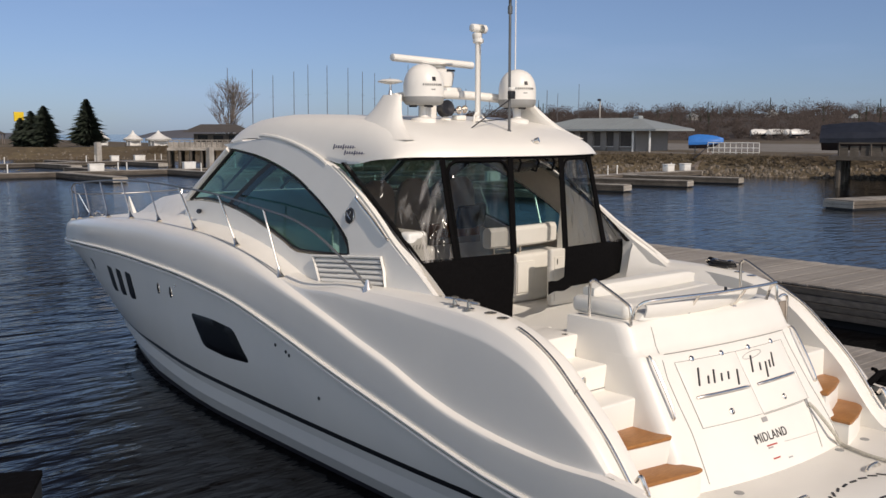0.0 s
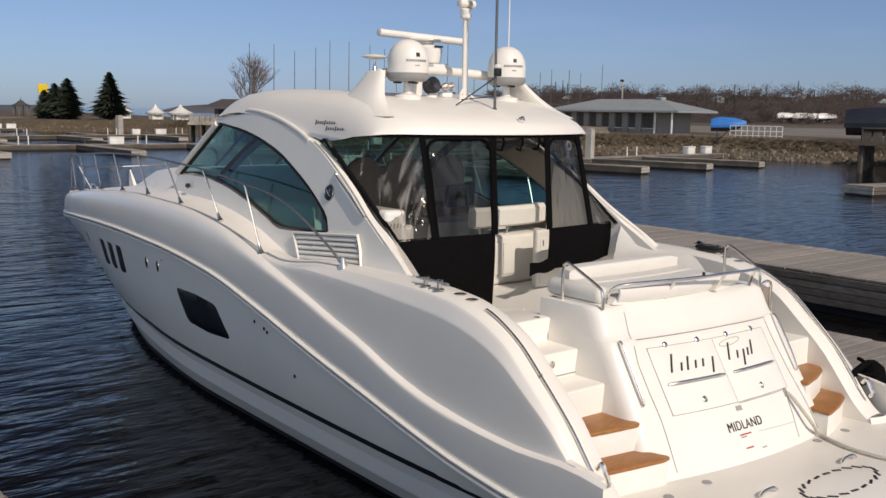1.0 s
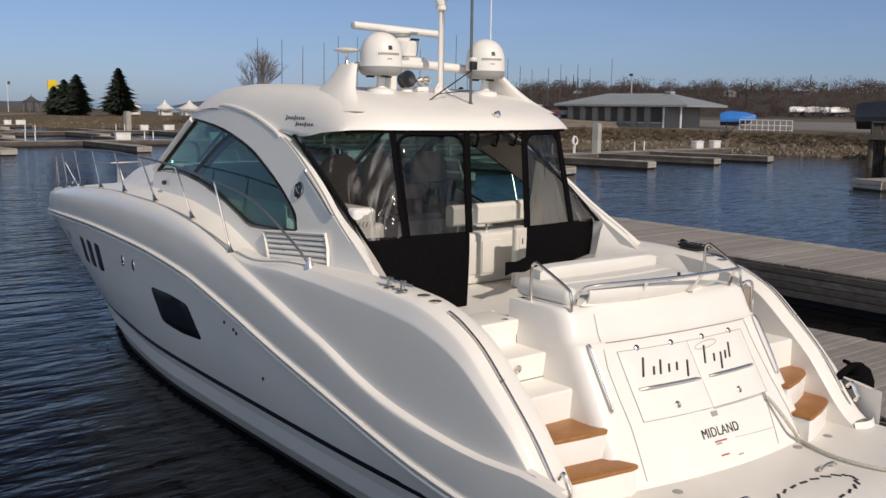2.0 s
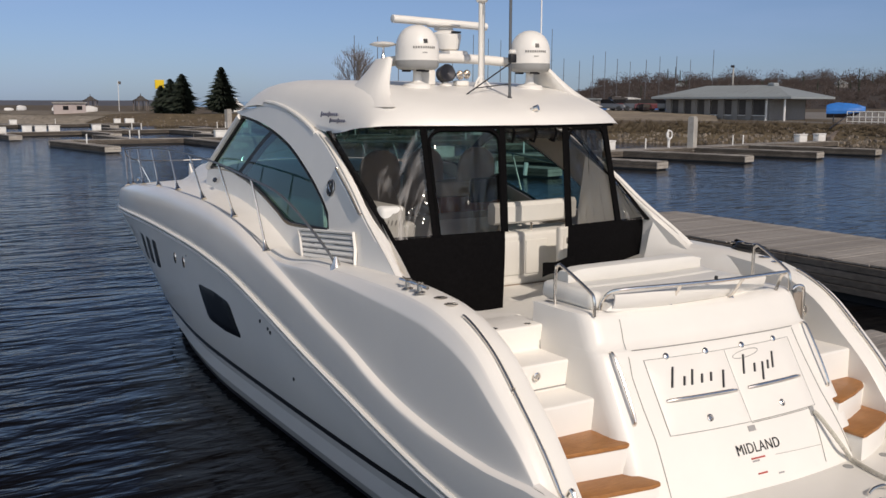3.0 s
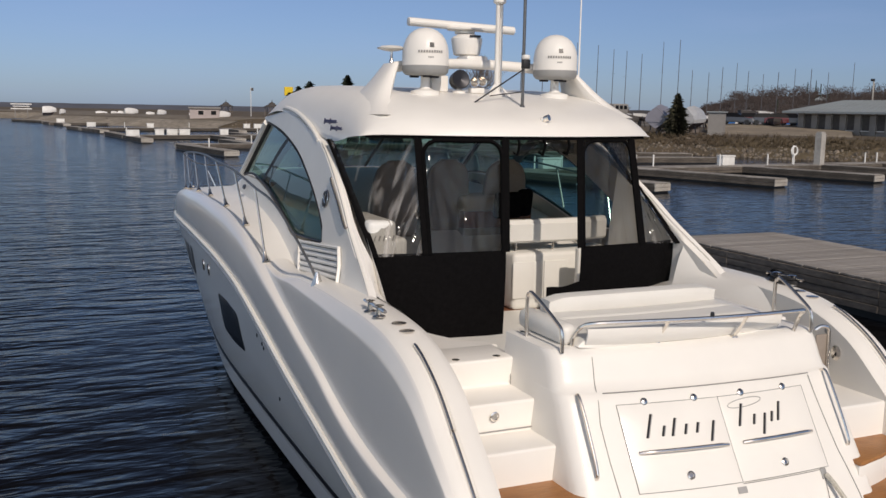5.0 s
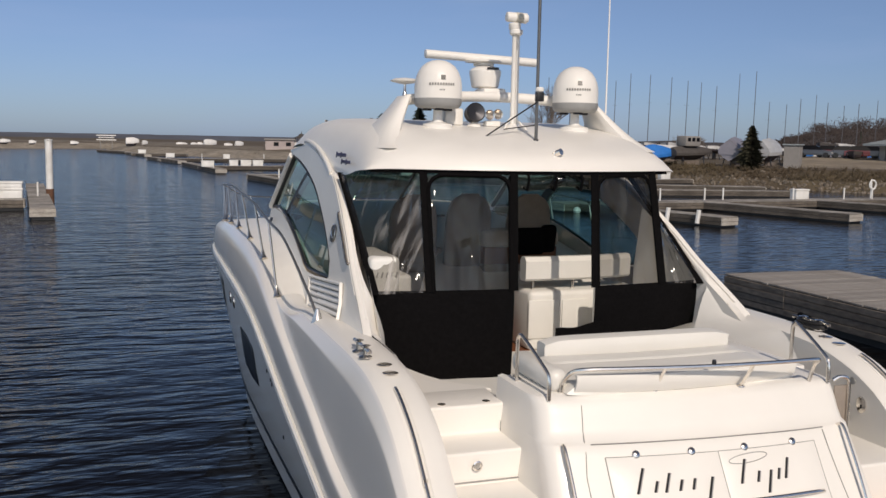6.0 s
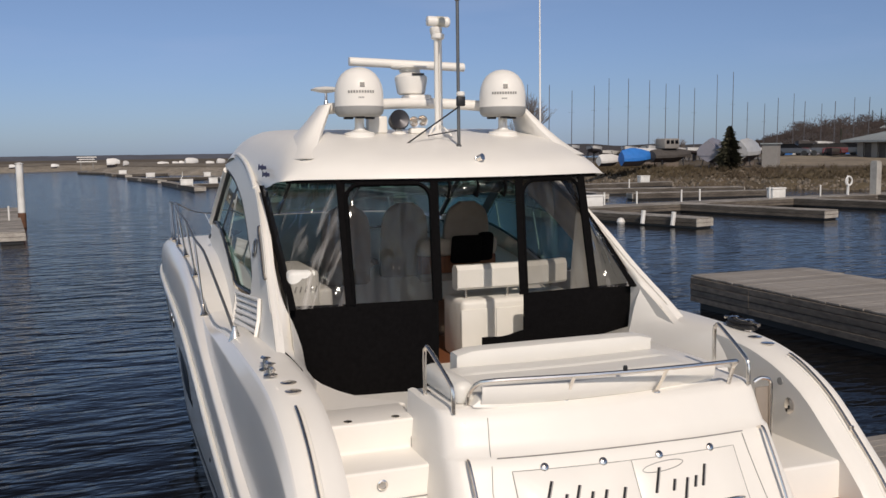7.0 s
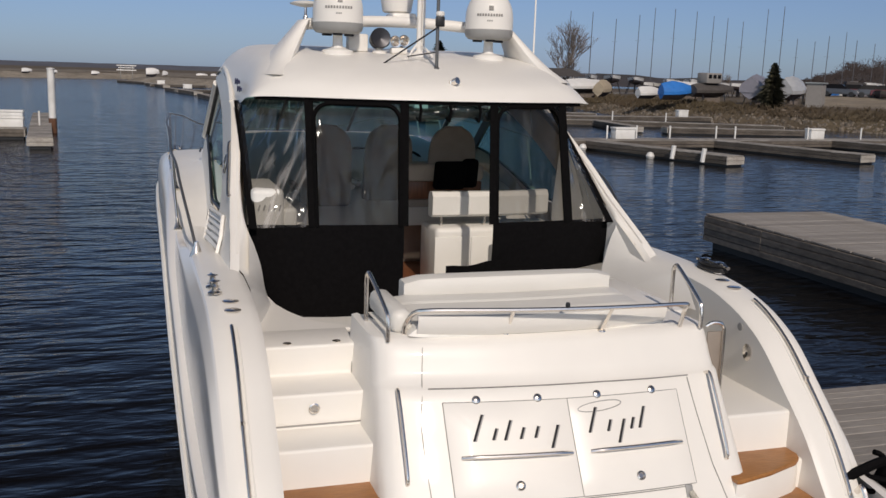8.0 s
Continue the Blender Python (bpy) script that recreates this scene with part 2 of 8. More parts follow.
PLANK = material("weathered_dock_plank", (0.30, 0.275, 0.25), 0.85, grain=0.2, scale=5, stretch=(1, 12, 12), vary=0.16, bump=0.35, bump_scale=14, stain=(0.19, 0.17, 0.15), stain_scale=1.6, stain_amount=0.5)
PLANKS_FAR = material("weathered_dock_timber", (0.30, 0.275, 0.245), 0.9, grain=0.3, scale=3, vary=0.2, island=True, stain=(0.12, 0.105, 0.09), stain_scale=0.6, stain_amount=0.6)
# side boards of the near docks: a darker brown than their planks
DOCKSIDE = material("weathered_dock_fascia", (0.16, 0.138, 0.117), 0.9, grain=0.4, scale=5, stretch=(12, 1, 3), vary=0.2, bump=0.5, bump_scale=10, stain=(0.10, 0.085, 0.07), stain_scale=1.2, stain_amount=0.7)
WATER = water_material()


# ---- building helpers ----
def curve(*table):
    """A smooth function through the (place, value) pairs, flat beyond its ends, with no overshoot."""
    xs, ys = [p[0] for p in table], [p[1] for p in table]
    d = [(ys[i + 1] - ys[i]) / (xs[i + 1] - xs[i]) for i in range(len(xs) - 1)]
    m = [d[0]] + [0 if d[i] * d[i + 1] <= 0 else 2 * d[i] * d[i + 1] / (d[i] + d[i + 1]) for i in range(len(d) - 1)] + [d[-1]]

    def f(x):
        if x <= xs[0]:
            return ys[0]
        if x >= xs[-1]:
            return ys[-1]
        i = max(k for k in range(len(xs) - 1) if xs[k] <= x)
        h = xs[i + 1] - xs[i]
        t = (x - xs[i]) / h
        return (ys[i] * (1 + 2 * t) * (1 - t) ** 2 + m[i] * h * t * (1 - t) ** 2 + ys[i + 1] * t * t * (3 - 2 * t) + m[i + 1] * h * t * t * (t - 1))
    return f


def steps(a, b, n):
    return [a + (b - a) * i / n for i in range(n + 1)]


def part(name, bm, mat, parent=None, label="", smooth=True, at=None, normals=True):
    """Links a bmesh as one mesh object, under a thing or a part."""
    if normals:
        bmesh.ops.recalc_face_normals(bm, faces=bm.faces[:])
    me = bpy.data.meshes.new(name)
    bm.to_mesh(me)
    bm.free()
    me.materials.append(mat)
    if smooth:
        me.polygons.foreach_set("use_smooth", [True] * len(me.polygons))
        me.set_sharp_from_angle(angle=radians(38))
    ob = new(name, me)
    if at is not None:
        ob.matrix_world = at
    if parent is not None:
        ob.parent = parent
        ob.matrix_parent_inverse = world_of(parent).inverted()
    if label:
        ob["label"] = label
    return ob


def world_of(ob):
    m = ob.matrix_basis.copy()
    return world_of(ob.parent) @ ob.matrix_parent_inverse @ m if ob.parent else m


def group_thing(name, place, label, category, group="", kind=""):
    ob = new(name)
    ob.location = place
    ob.empty_display_size = 0.2
    return tagged(ob, label, category, group, kind)


def grid(rows, bm=None, closed=False, thick=0.0):
    """A sheet through rows of points; closed joins each row's end to its start."""
    bm = bm or bmesh.new()
    vs = [[bm.verts.new(p) for p in row] for row in rows]
    for a, b in zip(vs, vs[1:]):
        k = len(a)
        for i in range(k if closed else k - 1):
            j = (i + 1) % k
            quad = [a[i], a[j], b[j], b[i]]
            if len({tuple(round(c, 6) for c in v.co) for v in quad}) < 3:
                continue
            bm.faces.new(quad)
    bmesh.ops.remove_doubles(bm, verts=bm.verts[:], dist=0.0004)
    if thick:
        bmesh.ops.recalc_face_normals(bm, faces=bm.faces[:])
        bmesh.ops.solidify(bm, geom=bm.faces[:], thickness=thick)
    return bm


def box(bm, c, size, bevel=0.0, turn=None, segments=2):
    """Adds a box with rounded edges: centre, size, optional turn matrix."""
    m = Matrix.Translation(c) @ (turn.to_4x4() if turn is not None else Matrix()) @ Matrix.Diagonal((*size, 1))
    made = bmesh.ops.create_cube(bm, size=1, matrix=m)
    if bevel:
        edges = list({e for v in made["verts"] for e in v.link_edges})
        bmesh.ops.bevel(bm, geom=edges, offset=bevel, segments=segments, affect="EDGES", profile=0.5)
    return bm


def lathe(bm, profile, segs=24, c=(0, 0, 0), m=None):
    """Adds a turned body: (radius, height) pairs round z."""
    m = m or Matrix()
    rows = [[m @ Vector((c[0] + r * math.cos(2 * math.pi * k / segs), c[1] + r * math.sin(2 * math.pi * k / segs), c[2] + z)) for k in range(segs)] for r, z in profile]
    vs = [[bm.verts.new(p) for p in row] for row in rows]
    for a, b in zip(vs, vs[1:]):
        for i in range(segs):
            j = (i + 1) % segs
            bm.faces.new([a[i], a[j], b[j], b[i]])
    bm.faces.new(vs[0][::-1])
    bm.faces.new(vs[-1])
    return bm


def smooth_line(points, n=8, loop=False):
    """Catmull-Rom points through the given ones."""
    p = [Vector(q) for q in points]
    q = [p[-1]] + p + p[:2] if loop else [2 * p[0] - p[1]] + p + [2 * p[-1] - p[-2]]
    out = []
    for i in range(1, len(q) - 2):
        for k in range(n):
            t = k / n
            out.append(0.5 * ((2 * q[i]) + (q[i + 1] - q[i - 1]) * t + (2 * q[i - 1] - 5 * q[i] + 4 * q[i + 1] - q[i + 2]) * t * t + (3 * q[i] - q[i - 1] - 3 * q[i + 1] + q[i + 2]) * t ** 3))
    return out if loop else out + [p[-1]]


def tube(bm, points, r, sides=8, loop=False, taper=None):
    """Adds a pipe along the points."""
    p = [Vector(q) for q in points]
    rings, up = [], None
    for i, c in enumerate(p):
        a, b = (p[i - 1] if i or loop else p[0]), (p[(i + 1) % len(p)] if i + 1 < len(p) or loop else p[-1])
        d = (b - a).normalized()
        if up is None:
            up = d.orthogonal().normalized()
        up = (up - d * up.dot(d)).normalized()
        side = d.cross(up)
        rr = r if taper is None else r * (1 + (taper - 1) * i / (len(p) - 1))
        rings.append([bm.verts.new(c + rr * (math.cos(2 * math.pi * k / sides) * up + math.sin(2 * math.pi * k / sides) * side)) for k in range(sides)])
    for a, b in zip(rings, rings[1:] + (rings[:1] if loop else [])):
        for i in range(sides):
            j = (i + 1) % sides
            bm.faces.new([a[i], a[j], b[j], b[i]])
    if not loop:
        bm.faces.new(rings[0][::-1])
        bm.faces.new(rings[-1])
    return bm


def slab(bm, outline, low, high, bevel=0.0):
    """Adds a flat body with the (x, y) outline between two heights."""
    a = [bm.verts.new((x, y, low)) for x, y in outline]
    b = [bm.verts.new((x, y, high)) for x, y in outline]
    faces = [bm.faces.new(a[::-1]), bm.faces.new(b)]
    for i in range(len(a)):
        j = (i + 1) % len(a)
        faces.append(bm.faces.new([a[i], a[j], b[j], b[i]]))
    if bevel:
        bmesh.ops.bevel(bm, geom=list({e for f in faces[:2] for e in f.edges}), offset=bevel, segments=2, affect="EDGES", profile=0.5)
    return bm


def ring_bar(name, pts, r, parent, label="polished stainless steel rail", n=6, mat=None, sides=8, loop=False):
    return part(name, tube(bmesh.new(), smooth_line(pts, n, loop), r, sides, loop), mat or CHROME, parent, label)


def mirrored(pts, s):
    return [(s * -x, y, z) for x, y, z in pts]


# ---- water and ground ----
bm = bmesh.new()
lathe_rings = [0.0, 30, 90, 250, 700, 1800, 4300]
rows = [[(r * math.cos(2 * math.pi * k / 48), 20 + r * math.sin(2 * math.pi * k / 48), 0) for k in range(48)] for r in lathe_rings[1:]]
grid(rows, bm, closed=True)
bm.faces.new([bm.verts.new(p) for p in rows[0]])
bmesh.ops.remove_doubles(bm, verts=bm.verts[:], dist=0.001)
tagged(part("water", bm, WATER, smooth=False), "rippled dark blue harbour water reaching the lake horizon", "water", kind="structure")

# ---- the motor yacht: bow towards +y, centre line at x = 0 ----
yacht = group_thing("motor_yacht", (0, 5, 0), "white fibreglass express motor yacht moored stern-to with black canvas cockpit enclosure", "yacht")
STERN = -0.95
breadth = curve((-0.95, 2.20), (0, 2.26), (2, 2.31), (4, 2.335), (7, 2.345), (9, 2.32), (10.5, 2.24), (11.5, 2.13), (12.3, 1.99), (13, 1.83), (13.6, 1.60), (14.2, 1.27), (14.7, 0.86), (15.0, 0.45), (15.15, 0.02))
rub_z = curve((-0.95, 0.68), (-0.2, 0.73), (0.65, 0.83), (1.15, 0.92), (2.1, 1.12), (3.1, 1.33), (4.2, 1.58), (5.5, 1.82), (7.2, 1.96), (9.2, 2.01), (11.2, 1.96), (12.7, 1.86), (14, 1.79), (15.15, 1.78))
crest_z = curve((-0.95, 1.13), (-0.55, 1.18), (-0.1, 1.165), (0.3, 1.185), (0.7, 1.225), (1.15, 1.295), (1.65, 1.425), (2.15, 1.60), (2.7, 1.745), (3.1, 1.86), (3.6, 1.99), (4.05, 2.10), (4.4, 2.19), (5.4, 2.42), (6.6, 2.53), (8, 2.56), (9, 2.53), (10.5, 2.44), (12, 2.30), (13, 2.20), (14.2, 2.09), (15.15, 2.02))
crest_in = curve((-0.95, 0.065), (0.2, 0.075), (1.2, 0.08), (2.2, 0.07), (3.2, 0.075), (4.2, 0.11), (5.2, 0.15), (9, 0.17), (12, 0.16), (14.2, 0.10), (15.15, 0.01))
boot_x = curve((-0.95, 2.11), (2, 2.215), (6, 2.24), (8.5, 2.10), (10.5, 1.76), (12, 1.29), (13.2, 0.72), (13.8, 0.33), (14.15, 0.02))
chine_x = curve((-0.95, 2.07), (2, 2.165), (6, 2.185), (8.5, 2.02), (10.5, 1.64), (12, 1.16), (13.2, 0.59), (13.95, 0.02))
water_x = curve((-0.95, 1.92), (2, 1.995), (6, 2.0), (8.5, 1.81), (10.5, 1.40), (12, 0.92), (13, 0.48), (13.7, 0.02))
side_x = curve((-0.95, 2.16), (2, 2.265), (5, 2.30), (8.5, 2.25), (10.5, 2.07), (12, 1.72), (13.2, 1.20), (14, 0.75), (14.5, 0.35), (14.72, 0.02))
boot_z = curve((-0.95, 0.545), (2, 0.55), (4, 0.565), (7, 0.615), (9, 0.715), (12, 0.82), (14.15, 0.89))


def along(end, n=70):
    return [STERN + (end - STERN) * (1 - (1 - k / n) ** 1.5) for k in range(n + 1)]


def hull_row(end, fx, fz, s):
    return [(s * fx(y), y, fz(y)) for y in along(end)]


def crest_x(y):
    return breadth(y) - crest_in(y)


flare = curve((-0.95, 0.6), (0.5, 0.8), (1.5, 0.95), (2.5, 1.15), (3.4, 1.1), (4.4, 0.6))
gunwale_z = curve((-0.92, 0.80), (-0.78, 0.90), (-0.53, 1.20), (-0.38, 1.39), (-0.07, 1.68), (0.26, 1.95), (0.6, 2.10), (0.96, 2.18), (1.5, 2.215), (2.1, 2.22), (3.1, 2.20), (3.9, 2.13), (4.4, 2.19))
for s in (-1, 1):
    rows = [[(0, y, -0.75) for y in along(13.2)],
            hull_row(13.7, water_x, lambda y: 0.0, s),
            hull_row(13.75, lambda y: water_x(y) + 0.3 * (chine_x(y) - 0.045 - water_x(y)), lambda y: 0.3 * (boot_z(y) - 0.30), s),
            hull_row(13.9, lambda y: chine_x(y) - 0.045 * min(1, (14 - y) / 3), lambda y: boot_z(y) - 0.302, s),
            hull_row(13.95, lambda y: chine_x(y) - 0.002, lambda y: boot_z(y) - 0.29, s),
            hull_row(13.96, lambda y: chine_x(y) + 0.002, lambda y: boot_z(y) - 0.275, s),
            hull_row(14.0, lambda y: chine_x(y) - 0.012 * min(1, (14 - y) / 2), lambda y: boot_z(y) - 0.135, s),
            hull_row(14.01, lambda y: chine_x(y) - 0.008 * min(1, (14 - y) / 2), lambda y: boot_z(y) - 0.12, s),
            hull_row(14.15, boot_x, boot_z, s),
            hull_row(14.72, side_x, lambda y: (boot_z(y) + rub_z(y)) / 2 + 0.02, s),
            hull_row(15.13, lambda y: breadth(y) - 0.025, lambda y: rub_z(y) - 0.05, s)]
    part("hull", grid(rows[2:]), GEL_HULL, yacht, "glossy white topside with black boot stripe")
    part("bottom", grid(rows[:3]), ANTIFOUL, yacht, "dark antifouling paint below the chine")
    # upper topside: rub rail up to the crest, which is a narrow sunlit ledge aft and a round shoulder forward
    rows = []
    for rise, out, ledge, f, inset, share in ((0, 0.03, 0, 0, 0.03, 0), (0.15, 0.022, 0, 0.12, 0.022, 0), (0.4, 0.018, 0, 0.35, 0.022, 0), (0.7, 0.014, 0, 0.55, 0.028, 0), (0.93, 0.013, 0, 0.68, 0.034, 0.02),
                                              (1, 0.015, 0, 0.78, 0.04, 0.06), (1, 0.022, 0.16, 0.86, 0.046, 0.16), (1, 0.0, 0.5, 0.92, 0.054, 0.34), (1, 0.0, 0.9, 0.97, 0.06, 0.62), (1, 0.0, 1, 1.0, 0, 1)):
        row = []
        for y in along(15.15, 110):
            b = min(1.0, max(0.0, (y - 3.3) / 2.3))
            b = b * b * (3 - 2 * b)
            drop = 0.022 + 0.016 * min(1, max(0, y / 2.0))
            zo, zi, xo, xi = crest_z(y) - drop, crest_z(y), breadth(y) - 0.015, crest_x(y)
            ax = xo + (xi - xo) * ledge if ledge > 0.3 else breadth(y) - out
            az = rub_z(y) + rise * (zo - rub_z(y)) + (zi - zo) * (ledge ** 0.7 if ledge else 0)
            fx = breadth(y) - (inset * (1 - share) + crest_in(y) * share)
            fz = rub_z(y) + f * (crest_z(y) - rub_z(y))
            row.append((s * (ax * (1 - b) + fx * b), y, az * (1 - b) + fz * b))
        rows.append(row)
    part("upper_topside", grid(rows), GEL_HULL, yacht)
    # rub rail: two rounded beads
    for dz, r in ((0.004, 0.024), (-0.052, 0.02)):
        pts = [(s * (breadth(y) - 0.012), y, rub_z(y) + dz) for y in along(15.14)]
        part("rub_rail", tube(bmesh.new(), pts, r, 6), GEL, yacht, "white double-bead rub rail")
    # boot stripe
    rows = [[(s * (boot_x(y) + o + 0.006), y, boot_z(y) + dz) for y in along(14.12)] for dz, o in ((0.0, 0.0), (0.055, 0.006))]
    part("boot_stripe", grid(rows, thick=0.004), STRIPE, yacht, "black boot stripe")
    # quarter panel between crest and gunwale
    rows = []
    ys = steps(-0.88, 4.3, 60)
    for f, o in ((0, 0.0), (0.02, 0.002), (0.06, 0.004), (0.15, 0.007), (0.4, 0.012), (0.65, 0.017), (0.82, 0.022), (0.84, 0.024), (0.86, 0.031), (0.92, 0.055), (0.965, 0.074), (0.985, 0.083), (1.0, 0.095)):
        rows.append([(s * (crest_x(y) - o * flare(y)), y, crest_z(y) + f * max(0.0, gunwale_z(y) - crest_z(y))) for y in ys])
    part("quarter_panel", grid(rows), GEL_HULL, yacht)
    # gunwale top, running forward into the side deck
    inner = curve((-0.92, 1.80), (1.7, 1.80), (2.2, 1.84), (2.8, 1.90), (4.4, 1.93))
    rows = []
    for f in (0, 0.06, 0.2, 0.5, 0.8, 0.94, 1.0):
        crown = 0.035 * (1 - (2 * f - 1) ** 4)
        rows.append([(s * ((crest_x(y) - 0.095 * flare(y)) * (1 - f) + inner(y) * f), y, gunwale_z(y) + crown) for y in ys])
    part("gunwale", grid(rows), GEL, yacht)
    rows = [[(s * inner(y), y, z) for y in steps(-0.92, 2.3, 36) for z in [max(0.7, gunwale_z(y) if top else 0.7)]] for top in (1, 0)]
    part("bulwark_lining", grid(rows), GEL, yacht, "white inner bulwark")

# stern close, bottom of the hull
bm = bmesh.new()
for s in (-1, 1):
    bm.faces.new([bm.verts.new((s * x, STERN + 0.02, z)) for x, z in ((0, -0.7), (1.78, 0.0), (1.96, 0.28), (2.05, 0.5), (2.14, 0.75), (0, 0.75))])
part("transom_skin", bm, GEL_HULL, yacht, smooth=False)
# wing ends at the stern
for s in (-1, 1):
    bm = bmesh.new()
    rows = []
    for f, o in ((0, 0), (0.25, -0.05), (0.5, -0.065), (0.75, -0.05), (1, 0)):
        x = 1.80 + (2.155 - 1.80) * f
        rows.append([(s * x, -0.90 + o * 0.6, 0.66), (s * x, -0.915 + o, 0.80), (s * x, -0.90 + o * 0.8, 0.86)])
    part("wing_end", grid(rows, bm), GEL, yacht)

# deck forward of the crest junction, with the raised trunk
trunk_w = curve((4.2, 1.93), (6, 1.88), (8, 1.72), (9.5, 1.45), (11, 1.10), (12, 0.75), (12.8, 0.30))
trunk_h = curve((4.2, 0.0), (5.2, 0.06), (6.4, 0.16), (7.8, 0.27), (9, 0.30), (10.2, 0.25), (11.4, 0.14), (12.8, 0.0))
rows = []
for y in steps(4.2, 15.12, 64):
    cx, cz = crest_x(y), crest_z(y)
    tw = min(trunk_w(y), cx - 0.05)
    row = []
    for k in range(-14, 15):
        u = k / 14
        x = cx * math.copysign(abs(u) ** 0.8, u)
        e = max(0.0, 1 - (abs(x) / tw) ** 5) if tw > 0.05 else 0
        row.append((x, y, cz + 0.05 * (1 - abs(u) ** 3) * min(1, cx) + trunk_h(y) * min(1.0, e * 1.6)))
    rows.append(row)
part("foredeck", grid(rows), GEL, yacht, "white foredeck with raised trunk cabin")
# cabin base wall between side deck and window line
def cabin_x(y, z):
    return 1.90 - 0.175 * (z - 2.15) - 0.011 * max(0.0, y - 5) ** 2


sill = curve((3.45, 2.49), (4.52, 2.45), (4.89, 2.55), (5.53, 2.72), (6.25, 2.85), (7.13, 2.92), (7.84, 2.87))
head = curve((3.45, 2.50), (3.53, 2.62), (3.82, 2.83), (4.33, 3.09), (4.94, 3.33), (5.75, 3.51), (6.51, 3.60), (6.62, 3.605))
edge = curve((1.78, 2.17), (2.09, 2.37), (2.37, 2.53), (2.66, 2.70), (2.98, 2.92), (3.36, 3.15), (3.77, 3.37), (4.0, 3.47))
for s in (-1, 1):
    rows = []
    for f in (0, 0.15, 0.5, 0.85, 1):
        rows.append([(s * (cabin_x(y, 2.12 + f * (sill(y) - 0.03 - 2.12)) + 0.05 * (1 - f) ** 2), y, 2.08 + f * (sill(y) - 0.03 - 2.08)) for y in steps(3.3, 7.9, 30)])
    part("cabin_base", grid(rows), GEL, yacht, "white moulded cabin side")
    # swept arch from the hardtop down to the side deck: strip between window head and aft edge
    inner_line, outer_line = [], []
    for k in range(41):
        t = k / 40
        yi = 3.40 + (6.62 - 3.40) * t
        inner_line.append((yi, (head(yi) + 0.02) if t > 0.03 else 2.48))
        # matching place on the outer side: up the aft edge, then along under the hardtop
        reach = t * 6.1
        if reach < 2.6:
            yo = 2.05 + reach * (4.0 - 2.05) / 2.6
            outer_line.append((yo, edge(yo)))
        else:
            q = (reach - 2.6) / 3.5
            yo = 4.0 + q * 2.85
            outer_line.append((yo, 3.47 + 0.30 * math.sin(min(1, q * 1.6) * math.pi / 2) - 0.09 * max(0, q - 0.6) / 0.4))
    rows = []
    for f in (0, 0.06, 0.3, 0.6, 0.94, 1.0):
        row = []
        for (yi, zi), (yo, zo) in zip(inner_line, outer_line):
            y, z = yi + (yo - yi) * f, zi + (zo - zi) * f
            row.append((s * (cabin_x(y, z) + (0.012 if 0.05 < f < 0.95 else 0) - (0.05 if f in (0, 1.0) else 0)), y, z))
        rows.append(row)
    part("cabin_arch", grid(rows, thick=0.0), GEL, yacht, "white swept cabin arch")
    # coaming below the arch: from the vent panel aft to the cockpit
    rows = []
    for f in (0, 0.2, 0.5, 0.8, 1):
        row = []
        for y in steps(1.78, 3.45, 24):
            top = min(edge(y), 2.50)
            z = 2.14 + f * (top - 2.14)
            row.append((s * (cabin_x(y, z) + 0.012 + 0.03 * (1 - f) ** 2), y, z))
        rows.append(row)
    part("cockpit_coaming", grid(rows), GEL, yacht)
    # return face of the arch towards the cockpit
    rows = [[(s * (cabin_x(y, edge(y)) + 0.01 - d), y + (0.02 if d else 0), edge(y)) for y in steps(1.78, 4.0, 30)] for d in (0, 0.03, 0.075)]
    part("arch_return", grid(rows), GEL, yacht)
    rows = [[(s * (cabin_x(y, edge(y)) - 0.14), y + 0.02, max(1.69, min(edge(y), 2.5 if y > 3.4 else 9) * f + 1.69 * (1 - f))) for y in steps(1.78, 3.5, 16)] for f in (0, 1)]
    part("cockpit_lining", grid(rows), GEL, yacht, "white cockpit side lining")
    rows = [[(s * (cabin_x(y, 2.3) - 0.10), y, 1.69 + f * (sill(y) - 0.02 - 1.69)) for y in steps(3.5, 7.8, 12)] for f in (0, 1)]
    part("cabin_lining", grid(rows), ARCHLINING, yacht, "beige cabin side lining")
    rows = []
    for f in steps(0, 1, 6):
        row = []
        for (yi, zi), (yo, zo) in zip(inner_line, outer_line):
            y, z = yi + 0.02 + (yo - yi) * f, zi + 0.07 * (1 - f) + (zo - zi - 0.03) * f
            row.append((s * (cabin_x(y, z) - 0.10 - 0.03 * math.sin(f * math.pi)), y, z))
        rows.append(row)
    part("arch_lining", grid(rows), ARCHLINING, yacht, "beige padded lining inside the arch")
    # side glass
    rows = []
    for f in steps(0, 1, 6):
        row = []
        for k in range(31):
            t = k / 30
            yb, yt = 3.45 + (7.84 - 3.45) * t, 3.45 + (6.6 - 3.45) * t
            zb, zt = sill(yb), head(yt)
            y, z = yb + (yt - yb) * f, zb + (zt - zb) * f
            row.append((s * (cabin_x(y, z) - 0.03), y, z))
        rows.append(row)
    glass = part("side_window", grid(rows), WINDOW, yacht, "teal-tinted curved cabin side window")
    glass.visible_shadow = False
    rim = [(s * (cabin_x(y, sill(y)) - 0.012), y, sill(y)) for y in steps(3.48, 7.8, 22)] + [(s * (cabin_x(y, head(y)) - 0.012), y, head(y)) for y in reversed(steps(3.5, 6.6, 22))]
    part("window_gasket", tube(bmesh.new(), rim, 0.016, 6, loop=True), RUBBER, glass, "black rubber window gasket")
